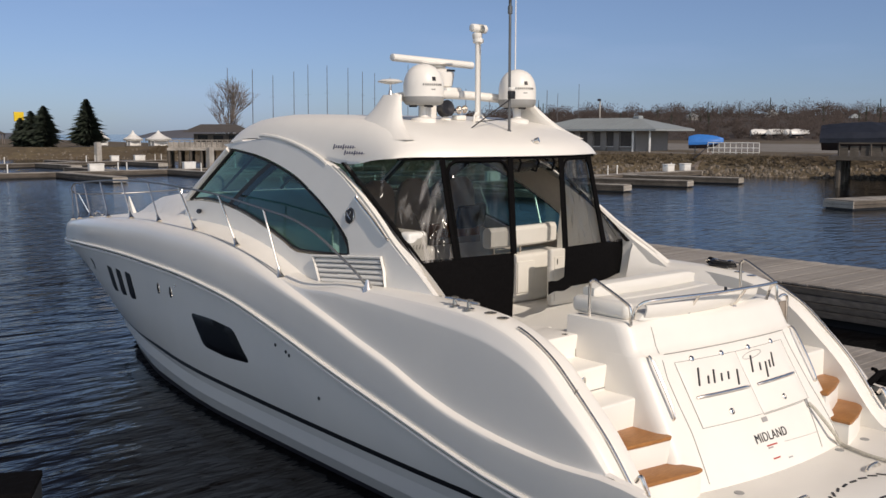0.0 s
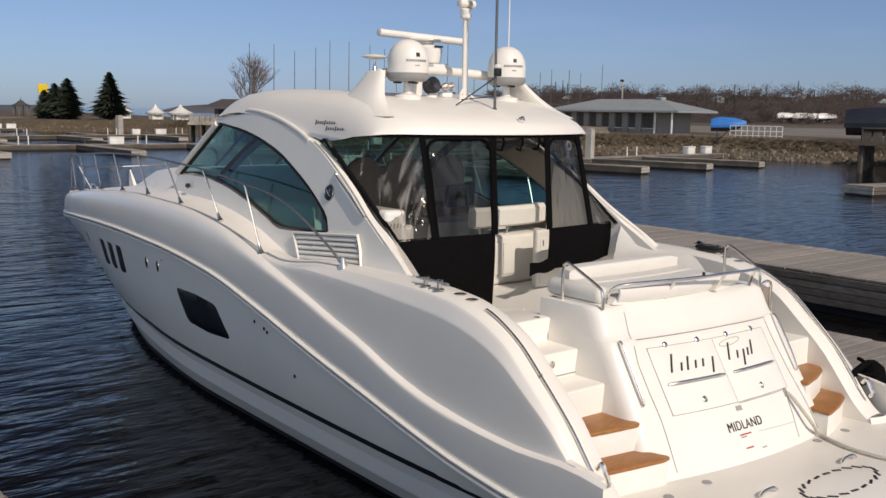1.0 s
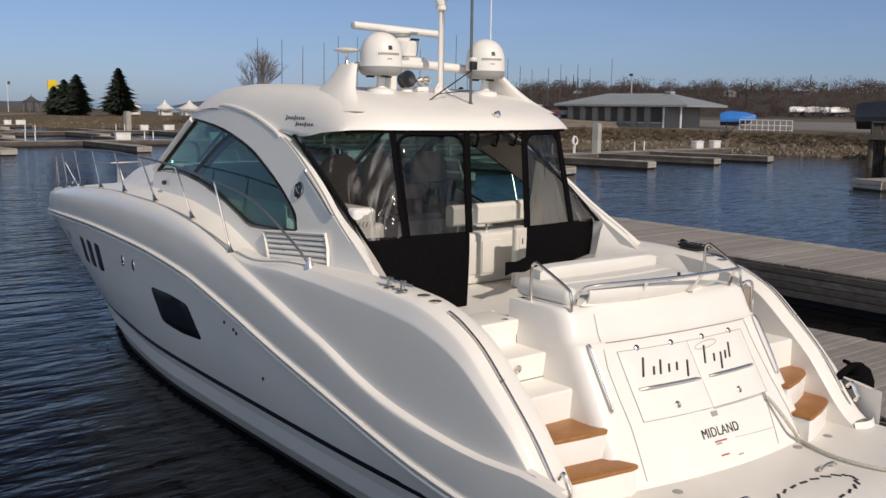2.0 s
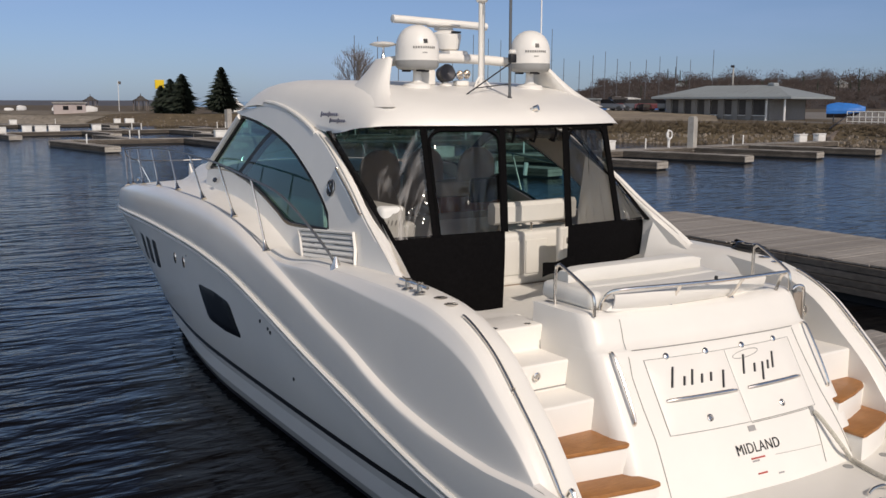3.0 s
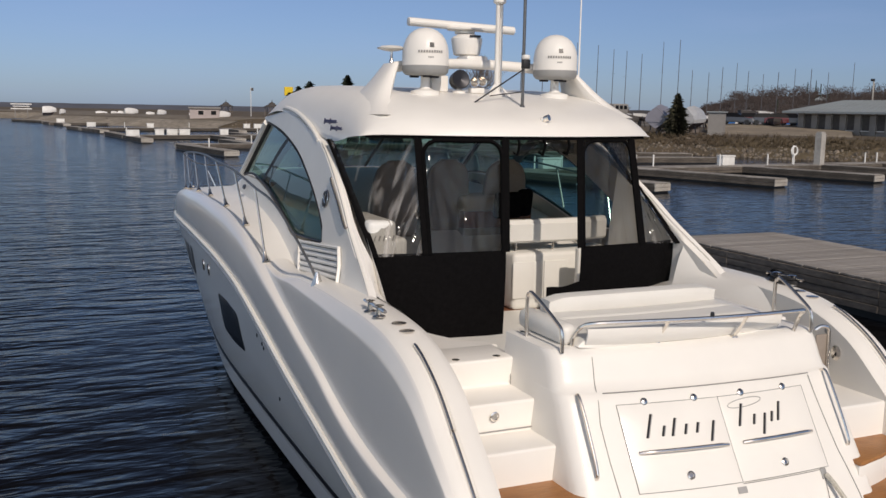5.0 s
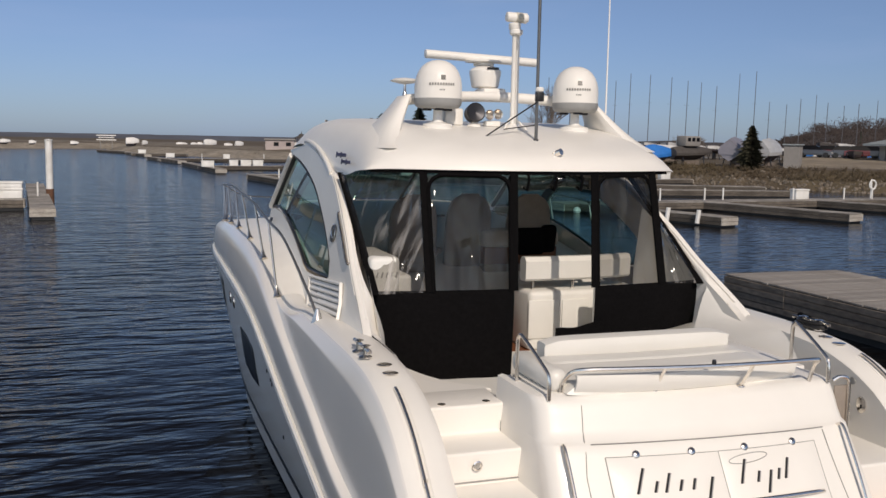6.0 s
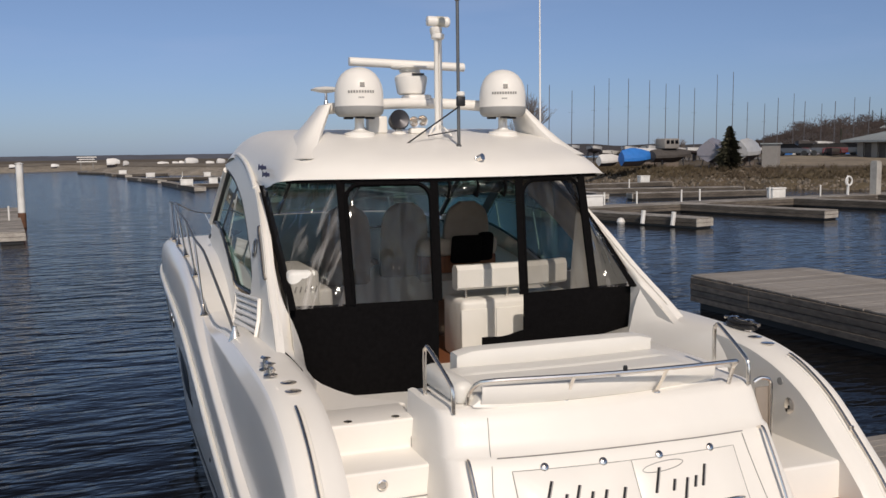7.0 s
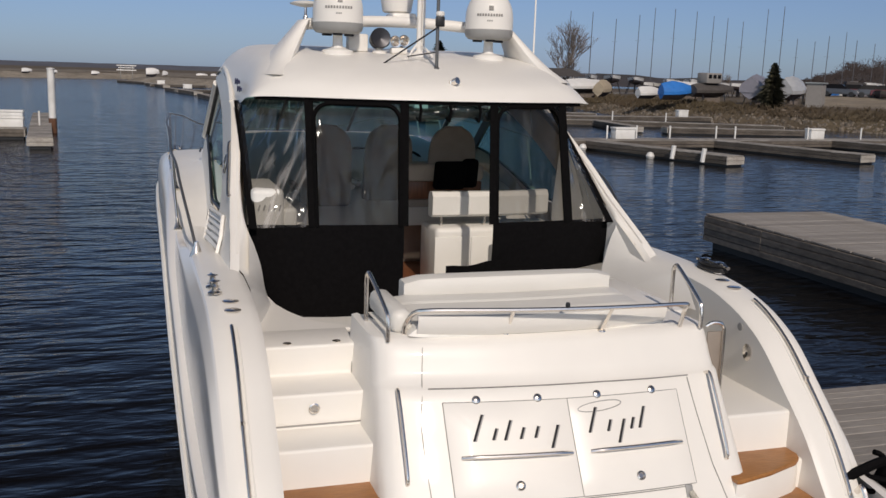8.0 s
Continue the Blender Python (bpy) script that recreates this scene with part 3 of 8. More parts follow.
    mull = [(s * (cabin_x(y, z) - 0.03), y, z) for y, z in ((5.42, 3.43), (5.75, 3.27), (6.1, 3.06), (6.48, 2.83))]
    rows = [[(x, y + d, z + d * 0.7) for x, y, z in mull] for d in (-0.06, 0.06)]
    part("window_mullion", grid(rows, thick=0.03), RUBBER, glass, "dark window mullion")
    # vent grille
    bm = bmesh.new()
    corners = ((4.12, 2.42), (2.80, 2.53), (2.62, 2.22), (3.82, 2.12))
    rows = [[(s * (cabin_x(y, z) + 0.017 + (0.03 if z < 2.3 else 0)), y, z) for y, z in ((corners[0][0] + (corners[1][0] - corners[0][0]) * u + (corners[3][0] - corners[0][0]) * v * (1 - u) + (corners[2][0] - corners[1][0]) * v * u,
             corners[0][1] * (1 - u) * (1 - v) + corners[1][1] * u * (1 - v) + corners[2][1] * u * v + corners[3][1] * (1 - u) * v) for u in steps(0, 1, 8))] for v in steps(0, 1, 4)]
    vent = part("vent_grille", grid(rows, bm, thick=0.01), SEAM, yacht, "louvred engine-room vent with pale slats")

    def on_vent(u, v, out):
        y = corners[0][0] + (corners[1][0] - corners[0][0]) * u + (corners[3][0] - corners[0][0]) * v * (1 - u) + (corners[2][0] - corners[1][0]) * v * u
        z = corners[0][1] * (1 - u) * (1 - v) + corners[1][1] * u * (1 - v) + corners[2][1] * u * v + corners[3][1] * (1 - u) * v
        return (s * (cabin_x(y, z) + out + 0.03 * max(0, 2.35 - z) / 0.2), y, z)
    for k in range(6):
        v = 0.08 + 0.165 * k
        rows = [[on_vent(u, v, 0.028) for u in steps(0.03, 0.97, 8)], [on_vent(u, v + 0.08, 0.046) for u in steps(0.03, 0.97, 8)], [on_vent(u, v + 0.125, 0.04) for u in steps(0.03, 0.97, 8)]]
        part("slat", grid(rows, thick=0.008), GEL, vent)
    frame_line = [on_vent(u, v, 0.035) for u, v in ((0, 0), (0.5, 0), (1, 0), (1, 0.5), (1, 1), (0.5, 1), (0, 1), (0, 0.5))]
    part("vent_frame", tube(bmesh.new(), frame_line, 0.018, 6, loop=True), GEL, vent)
    # round emblem
    m = Matrix.Translation((s * (cabin_x(3.5, 2.92) + 0.012), 3.5, 2.92)) @ Matrix.Rotation(s * radians(80), 4, "Y")
    emblem = part("emblem", lathe(bmesh.new(), ((0.0, 0), (0.085, 0), (0.092, 0.008), (0.082, 0.014), (0.0, 0.016)), 24, m=m), RUBBER, yacht, "round black and chrome emblem")
    part("emblem_ring", tube(bmesh.new(), [m @ Vector((0.086 * math.cos(a), 0.086 * math.sin(a), 0.012)) for a in steps(0, 2 * math.pi, 24)[:-1]], 0.006, 5, loop=True), CHROME, emblem)
    part("emblem_mark", tube(bmesh.new(), smooth_line([m @ Vector((x, y, 0.018)) for x, y in ((-0.04, -0.045), (0.0, 0.02), (0.035, 0.045), (0.0, 0.0), (0.045, -0.03))], 4), 0.008, 5), CHROME, emblem)
    # raised strake with its chrome line on the roof side
    strake = [(s * (cabin_x(y, z) - 0.002), y, z) for y, z in ((5.82, 3.76), (5.75, 3.80), (5.4, 3.78), (5.04, 3.73), (4.78, 3.675), (4.53, 3.61), (4.3, 3.54), (4.12, 3.47))]
    part("grab_strake", tube(bmesh.new(), smooth_line(strake, 4), 0.026, 8), GEL, yacht, "moulded white grab strake")
    # chrome grab bar on the arch
    bar = [(s * (cabin_x(y, z) + o), y, z) for y, z, o in ((3.45, 3.13, 0.0), (3.42, 3.11, 0.03), (3.1, 2.93, 0.034), (2.8, 2.74, 0.03), (2.77, 2.72, 0.0))]
    ring_bar("grab_rail", [(x, y - 0.02, z) for x, y, z in bar], 0.013, yacht)
    # small oval vent on the deck side
    m = Matrix.Translation((s * (1.78), 7.3, 2.73)) @ Matrix.Rotation(s * radians(70), 4, "Y") @ Matrix.Diagonal((0.6, 1.3, 1, 1))
    part("deck_light", lathe(bmesh.new(), ((0.0, 0), (0.06, 0), (0.05, 0.015), (0.0, 0.02)), 16, m=m), DARKMETAL, yacht)

# windshield: raked, wrapped round the front
rows = []
for f in steps(0, 1, 6):
    row = []
    for k in range(-12, 13):
        u = k / 12
        zb, zt = 2.88 + 0.02 * (1 - u * u), 3.62 + 0.1 * (1 - u * u)
        yb, yt = 7.86 + 1.25 * (1 - abs(u) ** 2.4), 6.66 + 0.95 * (1 - abs(u) ** 2.4)
        z = zb + (zt - zb) * f
        y = yb + (yt - yb) * f
        row.append((u * (1.66 - 0.08 * f), y, z))
    rows.append(row)
shield = part("windshield", grid(rows), WINDOW, yacht, "raked teal-tinted wraparound windshield")
shield.visible_shadow = False
for s in (-1, 1):
    pts = [(s * (1.685 - 0.07 * t), 7.88 - 1.22 * t, 2.87 + 0.74 * t) for t in steps(0, 1, 8)]
    part("windshield_pillar", tube(bmesh.new(), pts, 0.045, 8), GEL, shield, "white windshield pillar")
    pts = [(s * (1.655 - 0.07 * t), 7.80 - 1.20 * t, 2.87 + 0.73 * t) for t in steps(0, 1, 8)]
    part("pillar_gasket", tube(bmesh.new(), pts, 0.03, 6), RUBBER, shield)
for u in (-0.33, 0.33):
    pts = [(u * (1.66 - 0.08 * f), 7.87 + 1.25 * (1 - abs(u) ** 2.4) + (-1.2 - 0.3 * (1 - abs(u) ** 2.4)) * f, 2.9 + 0.8 * f) for f in steps(0, 1, 6)]
    part("windshield_mullion", tube(bmesh.new(), pts, 0.025, 6), RUBBER, shield)

# ---- hardtop ----
def top_aft(x):
    return 2.37 + 0.2 * x * x


def top_front(x):
    return 7.68 - 0.40 * x * x


ramp_up = curve((0, 3.575), (0.02, 3.62), (0.06, 3.67), (0.14, 3.725), (0.5, 3.85), (1.0, 3.965), (2.1, 4.05), (3.4, 4.075), (4.4, 4.02), (5.0, 3.90), (5.25, 3.80), (5.32, 3.74))
roof_side = curve((2.7, 3.57), (3.2, 3.54), (3.7, 3.48), (4.0, 3.485), (4.5, 3.60), (5.2, 3.72), (6.0, 3.765), (6.8, 3.68))
rows = []
for k in range(-16, 17):
    u = k / 16
    x = 1.63 * math.sin(u * math.pi / 2) if abs(u) < 1 else 1.63 * u
    a, f = top_aft(x), top_front(x)
    row = []
    for v in [0, 0.005, 0.012, 0.027, 0.06, 0.1, 0.15, 0.2, 0.28, 0.36, 0.45, 0.55, 0.65, 0.75, 0.83, 0.9, 0.94, 0.97, 0.99, 1.0]:
        y = a + (f - a) * v
        zc = ramp_up(v * 5.32)
        zs = roof_side(y)
        w = abs(x / 1.63) ** 14
        row.append((x, y, zc + min(0, (zs - zc)) * w))
    rows.append(row)
bm = grid(rows)
hardtop = part("hardtop", bm, GEL, yacht, "white moulded fibreglass hardtop")
rows = []
for k in range(-10, 11):
    x = 1.60 * k / 10
    rows.append([(x, top_aft(x) + 0.02 + (top_front(x) - top_aft(x) - 0.06) * v, 3.57 + 0.12 * math.sin(v * math.pi) * (1 - (x / 1.6) ** 2)) for v in steps(0, 1, 10)])
part("headliner", grid(rows), VINYL, hardtop, "cream headliner under the hardtop")
# slanted side letters: plain bars
for s in (-1, 1):
    bm = bmesh.new()
    for row_y, row_z, n, h in ((4.02, 3.675, 9, 0.04), (3.80, 3.61, 8, 0.036)):
        for k in range(n):
            y = row_y - 0.048 * k
            z = row_z
            x = 1.637
            tall = h * (1.6 if k in (0, 4) else 0.9)
            box(bm, (s * (x - 0.0), y, z), (0.012, 0.008, tall), turn=Matrix.Rotation(radians(28), 3, "X"))
            box(bm, (s * (x - 0.0), y - 0.024, z - 0.006), (0.010, 0.04, 0.005))
    part("model_script", bm, BLUEINK, hardtop, "dark blue script bars", smooth=False)

# radar arch: two fins and a cross bar
for s in (-1, 1):
    rows = []
    for t in [-0.25, -0.12] + steps(0, 1, 16):
        u = 1 - t
        yf = 3.885 + 0.05 * u + 0.42 * u ** 4
        ya = 3.56 - 0.30 * u - 0.12 * u ** 4
        z = 3.86 + 0.41 * t
        x = 1.02 + 0.27 * u
        th = 0.05 + 0.085 * u
        ring = []
        for k in range(18):
            a = 2 * math.pi * k / 18
            cy, ry = (yf + ya) / 2, (yf - ya) / 2
            ring.append((s * (x + th * math.copysign(abs(math.sin(a)) ** 0.8, math.sin(a))), cy + ry * math.copysign(abs(math.cos(a)) ** 0.8, math.cos(a)), z))
        rows.append(ring)
    bm = grid(rows, closed=True)
    bmesh.ops.holes_fill(bm, edges=bm.edges[:])
    part("arch_fin", bm, GEL, yacht, "white swept radar-arch fin")
bm = bmesh.new()
bar = [(x, 3.72 + 0.10 * (1 - (x / 1.0) ** 2), 4.235 + 0.065 * (1 - (x / 1.0) ** 2)) for x in steps(-1.0, 1.0, 16)]
part("arch_bar", tube(bm, bar, 0.055, 12), GEL, yacht, "white radar-arch cross bar")


def satellite_dome(x, y, z):
    foot = part("dome_foot", lathe(bmesh.new(), ((0.15, 0), (0.15, 0.055), (0.14, 0.064), (0.10, 0.072), (0.058, 0.088), (0.047, 0.11), (0.045, 0.21)), 24, (x, y, z)), GEL, yacht, "white dome pedestal")
    for a in (0.3, 2.4, 4.5):
        part("bracket", box(bmesh.new(), (x + 0.12 * math.cos(a), y + 0.12 * math.sin(a), z + 0.205), (0.09, 0.05, 0.02), 0.006), DARKMETAL, foot)
    dome = part("satellite_dome", lathe(bmesh.new(), ((0.215, 0.30), (0.235, 0.31), (0.236, 0.42), (0.232, 0.47), (0.222, 0.52), (0.20, 0.575), (0.165, 0.625), (0.12, 0.66), (0.07, 0.682), (0.02, 0.69)), 40, (x, y, z)), GEL, yacht, "white satellite television radome with grey base")
    part("dome_base", lathe(bmesh.new(), ((0.17, 0.215), (0.205, 0.222), (0.228, 0.245), (0.237, 0.275), (0.237, 0.312)), 40, (x, y, z)), GREYBAND, dome, "grey plastic dome base")
    # lettering as bars wrapped round the shell, facing aft
    face = math.atan2(-5.0 - y, -2.6 - x) + 0.05
    bm = bmesh.new()
    for k in range(10):
        a = face + (k - 4.5) * 0.112
        r = 0.238
        box(bm, (x + r * math.cos(a), y + r * math.sin(a), z + 0.445), (0.004, 0.017, 0.024), turn=Matrix.Rotation(a, 3, "Z"))
    for k in range(4):
        a = face + (k - 1.5) * 0.06
        box(bm, (x + 0.237 * math.cos(a), y + 0.237 * math.sin(a), z + 0.39), (0.004, 0.009, 0.014), turn=Matrix.Rotation(a, 3, "Z"))
    tagged(part("dome_lettering", bm, SEAM, dome, smooth=False), kind="stuff")
    a = face + 0.05
    part("dome_badge", box(bmesh.new(), (x + 0.226 * math.cos(a), y + 0.226 * math.sin(a), z + 0.51), (0.006, 0.045, 0.045), turn=Matrix.Rotation(a, 3, "Z") @ Matrix.Rotation(-0.3, 3, "Y")), INK, dome, "small dark square badge")


satellite_dome(-0.735, 3.50, 3.935)
satellite_dome(0.78, 3.50, 3.935)

# open-array radar
bm = bmesh.new()
box(bm, (0, 3.95, 4.34), (0.26, 0.30, 0.10), 0.03)
ped = part("radar_pedestal", bm, GEL, yacht, "white radar gearbox on the arch")
part("gearbox", lathe(bmesh.new(), ((0.125, 0.0), (0.145, 0.012), (0.17, 0.15), (0.17, 0.18), (0.15, 0.20), (0.10, 0.225)), 24, (-0.02, 4.05, 4.40)), GEL, ped)
part("radar_label", box(bmesh.new(), (0, 3.877, 4.60), (0.13, 0.006, 0.022)), INK, ped, smooth=False)
part("turntable", lathe(bmesh.new(), ((0.11, 0), (0.11, 0.03), (0.2, 0.04), (0.2, 0.055), (0.09, 0.065)), 24, (0, 4.15, 4.64)), GEL, ped)
bm = bmesh.new()
rows = []
for x in [-0.635, -0.63, -0.60, -0.3, 0.3, 0.60, 0.63, 0.635]:
    k = 0.6 if abs(x) > 0.632 else 1.0
    rows.append([(x, 4.22 - 0.035 * x + 0.05 * k * math.cos(a), 4.728 - 0.035 * x + 0.046 * k * math.sin(a)) for a in steps(0, 2 * math.pi, 14)[:-1]])
grid(rows, bm, closed=True)
bmesh.ops.holes_fill(bm, edges=bm.edges[:])
part("radar_scanner", bm, GEL, ped, "white open-array radar bar")

# light mast
mast = part("light_mast", lathe(bmesh.new(), ((0.10, 0), (0.09, 0.02), (0.05, 0.04), (0.024, 0.06), (0.022, 0.94), (0.03, 0.96), (0.058, 1.0), (0.062, 1.05), (0.05, 1.06)), 16, (0.045, 3.44, 3.96)), GEL, yacht, "white navigation-light mast")
part("mast_tube", tube(bmesh.new(), [(0.088, 3.445, 3.98), (0.088, 3.445, 4.93)], 0.018, 10), GEL, mast)
part("mast_collar", lathe(bmesh.new(), ((0.05, 0), (0.066, 0.015), (0.066, 0.05), (0.05, 0.06)), 16, (0.062, 3.44, 4.90)), GEL, mast)
m = Matrix.Translation((0.068, 3.44, 5.075)) @ Matrix.Rotation(radians(91.5), 4, "Y")
head_lamp = part("mast_head", lathe(bmesh.new(), ((0.03, -0.118), (0.046, -0.112), (0.05, -0.09), (0.05, 0.06), (0.052, 0.065), (0.052, 0.10), (0.04, 0.115)), 20, m=m), GEL, mast)
part("lamp_lens", lathe(bmesh.new(), ((0.0535, -0.02), (0.0535, 0.05), (0.05, 0.055)), 20, m=m), WHITEPLASTIC, head_lamp)
for dx in (-0.06, 0.06):
    ring_bar("mast_brace", [(0.05 + dx * 2.0, 3.37, 3.96), (0.05 + dx * 1.1, 3.42, 4.03), (0.05, 3.44, 4.10)], 0.012, mast, "", mat=GEL)
# black antenna with its box and stays
ant = part("antenna", lathe(bmesh.new(), ((0.028, 0), (0.026, 0.02), (0.016, 0.03), (0.016, 1.35), (0.028, 1.36), (0.028, 1.44), (0.018, 1.45), (0.018, 1.52), (0.034, 1.54), (0.034, 1.64), (0.02, 1.66)), 12, (0.06, 2.89, 3.84)), POLE, yacht, "dark metal antenna pole")
part("antenna_box", box(bmesh.new(), (0.075, 2.87, 4.27), (0.075, 0.06, 0.09), 0.008), RUBBER, ant)
part("antenna_collar", lathe(bmesh.new(), ((0.03, 0), (0.04, 0.01), (0.04, 0.035), (0.03, 0.045)), 12, (0.075, 2.87, 4.315)), GEL, ant)
part("stay", tube(bmesh.new(), [(0.06, 2.88, 4.22), (-0.42, 3.05, 3.87)], 0.008, 6), DARKMETAL, ant)
part("stay", tube(bmesh.new(), [(0.06, 2.90, 4.0), (-0.10, 3.30, 3.96)], 0.006, 6), DARKMETAL, ant)
part("stay_foot", box(bmesh.new(), (-0.44, 3.06, 3.873), (0.08, 0.04, 0.012), 0.004), DARKMETAL, ant)
part("whip_antenna", lathe(bmesh.new(), ((0.025, 0), (0.025, 0.12), (0.011, 0.14), (0.006, 2.6)), 8, (1.68, 4.47, 3.62)), GEL, yacht, "thin white whip antenna")
gps = part("antenna_disc", lathe(bmesh.new(), ((0.02, 0.10), (0.06, 0.105), (0.145, 0.125), (0.15, 0.135), (0.10, 0.155), (0.0, 0.165)), 28, (-0.99, 3.80, 4.295)), GEL, yacht, "white mushroom antenna on a stem")
part("stem", lathe(bmesh.new(), ((0.03, -0.03), (0.02, 0.02), (0.014, 0.03), (0.014, 0.11)), 10, (-0.99, 3.80, 4.295)), CHROME, gps)
# searchlight and horns
sl = part("searchlight", lathe(bmesh.new(), ((0.05, -0.09), (0.09, -0.06), (0.10, 0.05), (0.088, 0.06), (0.0, 0.04)), 20, m=Matrix.Translation((-0.30, 3.62, 4.12)) @ Matrix.Rotation(radians(80), 4, "X")), DARKMETAL, yacht, "dark round searchlight")
part("searchlight_base", lathe(bmesh.new(), ((0.07, 0), (0.07, 0.03), (0.03, 0.05), (0.03, 0.08)), 14, (-0.30, 3.62, 3.97)), GEL, sl)
part("loudhailer", box(bmesh.new(), (-0.50, 3.72, 4.08), (0.20, 0.12, 0.17), 0.02), GEL, yacht, "white hailer box")
for dx, h in ((-0.17, 0.12), (-0.08, 0.13)):
    m = Matrix.Translation((dx, 3.55, 3.98 + h)) @ Matrix.Rotation(radians(90), 4, "X")
    horn = part("horn", lathe(bmesh.new(), ((0.012, -0.2), (0.018, -0.08), (0.05, 0.02), (0.056, 0.03), (0.045, 0.028), (0.01, -0.05)), 18, m=m), CHROME, yacht, "chrome trumpet horn")
part("horn_base", box(bmesh.new(), (-0.12, 3.58, 4.015), (0.16, 0.10, 0.06), 0.015), GEL, yacht)
dl = part("deck_floodlight", lathe(bmesh.new(), ((0.0, -0.03), (0.03, -0.02), (0.032, 0.03), (0.0, 0.032)), 14, m=Matrix.Translation((0.11, 2.49, 3.745)) @ Matrix.Rotation(radians(70), 4, "X") @ Matrix.Rotation(0.5, 4, "Y")), CHROME, yacht, "chrome deck floodlight")
part("floodlight_foot", box(bmesh.new(), (0.09, 2.52, 3.725), (0.05, 0.04, 0.05), 0.01), CHROME, dl)

# ---- cockpit, stairs and transom ----
SOLE, PLATFORM = 1.69, 0.80
part("cockpit_sole", slab(bmesh.new(), ((-1.82, 0.76), (1.82, 0.76), (1.82, 3.3), (-1.82, 3.3)), SOLE - 0.05, SOLE), NONSKID, yacht, "white non-skid cockpit sole")
part("saloon_floor", slab(bmesh.new(), ((-1.75, 3.3), (1.75, 3.3), (1.7, 7.8), (-1.7, 7.8)), SOLE - 0.05, SOLE + 0.004), FLOORWOOD, yacht, "reddish-brown cabin floor")
stair_profile = ((-0.60, 0.72), (-0.60, 1.00), (-0.34, 1.00), (-0.36, 1.23), (-0.04, 1.23), (-0.05, 1.52), (0.31, 1.52), (0.29, 1.755), (0.68, 1.755), (0.66, 1.97), (1.09, 1.97), (1.09, 0.72))
star_profile = ((-0.60, 0.72), (-0.60, 1.00), (-0.34, 1.00), (-0.36, 1.25), (-0.18, 1.25), (-0.18, 1.54), (0.75, 1.54), (0.75, 0.72))
for s, prof in ((-1, stair_profile), (1, star_profile)):
    bm = bmesh.new()
    a = [bm.verts.new((s * 1.81, y, z)) for y, z in prof]
    b = [bm.verts.new((s * (1.15 if s < 0 else 1.12), y, z)) for y, z in prof]
    bm.faces.new(a)
    bm.faces.new(b[::-1])
    for i in range(len(a)):
        j = (i + 1) % len(a)
        bm.faces.new([a[i], b[i], b[j], a[j]])
    lines = [e for e in bm.edges if abs(e.verts[0].co.x - e.verts[1].co.x) > 0.3]
    bmesh.ops.bevel(bm, geom=lines, offset=0.022, segments=3, affect="EDGES", profile=0.5)
    stair = part("stairway", bm, GEL, yacht, "white moulded boarding stairs")
    # two teak treads on their own moulded steps
    plans = (((-1.80, -0.36), (-1.80, -0.60), (-1.76, -0.615), (-1.45, -0.655), (-1.16, -0.70), (-1.09, -0.69), (-1.075, -0.66), (-1.19, -0.36)),
             ((-1.80, -0.03), (-1.80, -0.345), (-1.76, -0.36), (-1.45, -0.40), (-1.19, -0.435), (-1.155, -0.415), (-1.16, -0.03))) if s < 0 else \
            (((1.80, -0.34), (1.80, -0.56), (1.77, -0.62), (1.70, -0.675), (1.42, -0.775), (1.15, -0.85), (1.10, -0.85), (1.10, -0.34)),
             ((1.80, -0.17), (1.80, -0.30), (1.77, -0.36), (1.70, -0.42), (1.42, -0.52), (1.15, -0.595), (1.11, -0.595), (1.11, -0.17)))
    for plan, z in zip(plans, (1.00, 1.232)):
        cx, cy = sum(p[0] for p in plan) / len(plan), sum(p[1] for p in plan) / len(plan)
        under = [(cx + (x - cx) * 0.985, y + 0.012 * (y < cy)) for x, y in plan]
        part("moulded_step", slab(bmesh.new(), under if s < 0 else under[::-1], 0.72, z, 0.01), GEL, stair)
        part("tread", slab(bmesh.new(), plan if s < 0 else plan[::-1], z + 0.002, z + 0.034, 0.008), TEAK, stair, "varnished teak tread")
    if s < 0:
        m = Matrix.Translation((-1.51, 0.283, 1.66)) @ Matrix.Rotation(radians(90), 4, "X")
        part("step_latch", lathe(bmesh.new(), ((0.0, 0), (0.034, 0), (0.036, 0.006), (0.026, 0.010), (0.022, 0.004), (0.0, 0.004)), 18, m=m), CHROME, stair, "round chrome latch")
        part("riser_seam", box(bmesh.new(), (-1.47, 0.297, 1.545), (0.66, 0.008, 0.006)), SEAM, stair, smooth=False)
        for x in (-1.62, -1.28):
            part("hinge_pad", lathe(bmesh.new(), ((0.03, 0), (0.03, 0.006), (0.0, 0.008)), 12, (x, 0.72, 1.97), Matrix.Diagonal((1, 1, 1, 1))), CHROME, stair)
    else:
        m = Matrix.Translation((1.797, 0.35, 1.81)) @ Matrix.Rotation(radians(-90), 4, "Y") @ Matrix.Diagonal((1.25, 1, 1, 1))
        plate = part("latch_plate", lathe(bmesh.new(), ((0.0, 0), (0.05, 0), (0.052, 0.008), (0.046, 0.012), (0.0, 0.012)), 20, m=m), CHROME, yacht, "oval stainless latch plate")
        part("key_slot", box(bmesh.new(), (1.783, 0.345, 1.80), (0.006, 0.012, 0.03)), RUBBER, plate, smooth=False)
        part("drain_cap", lathe(bmesh.new(), ((0.0, 0), (0.03, 0), (0.03, 0.008), (0.0, 0.01)), 16, m=Matrix.Translation((1.797, 0.46, 1.98)) @ Matrix.Rotation(radians(-90), 4, "Y")), GREYBAND, yacht)

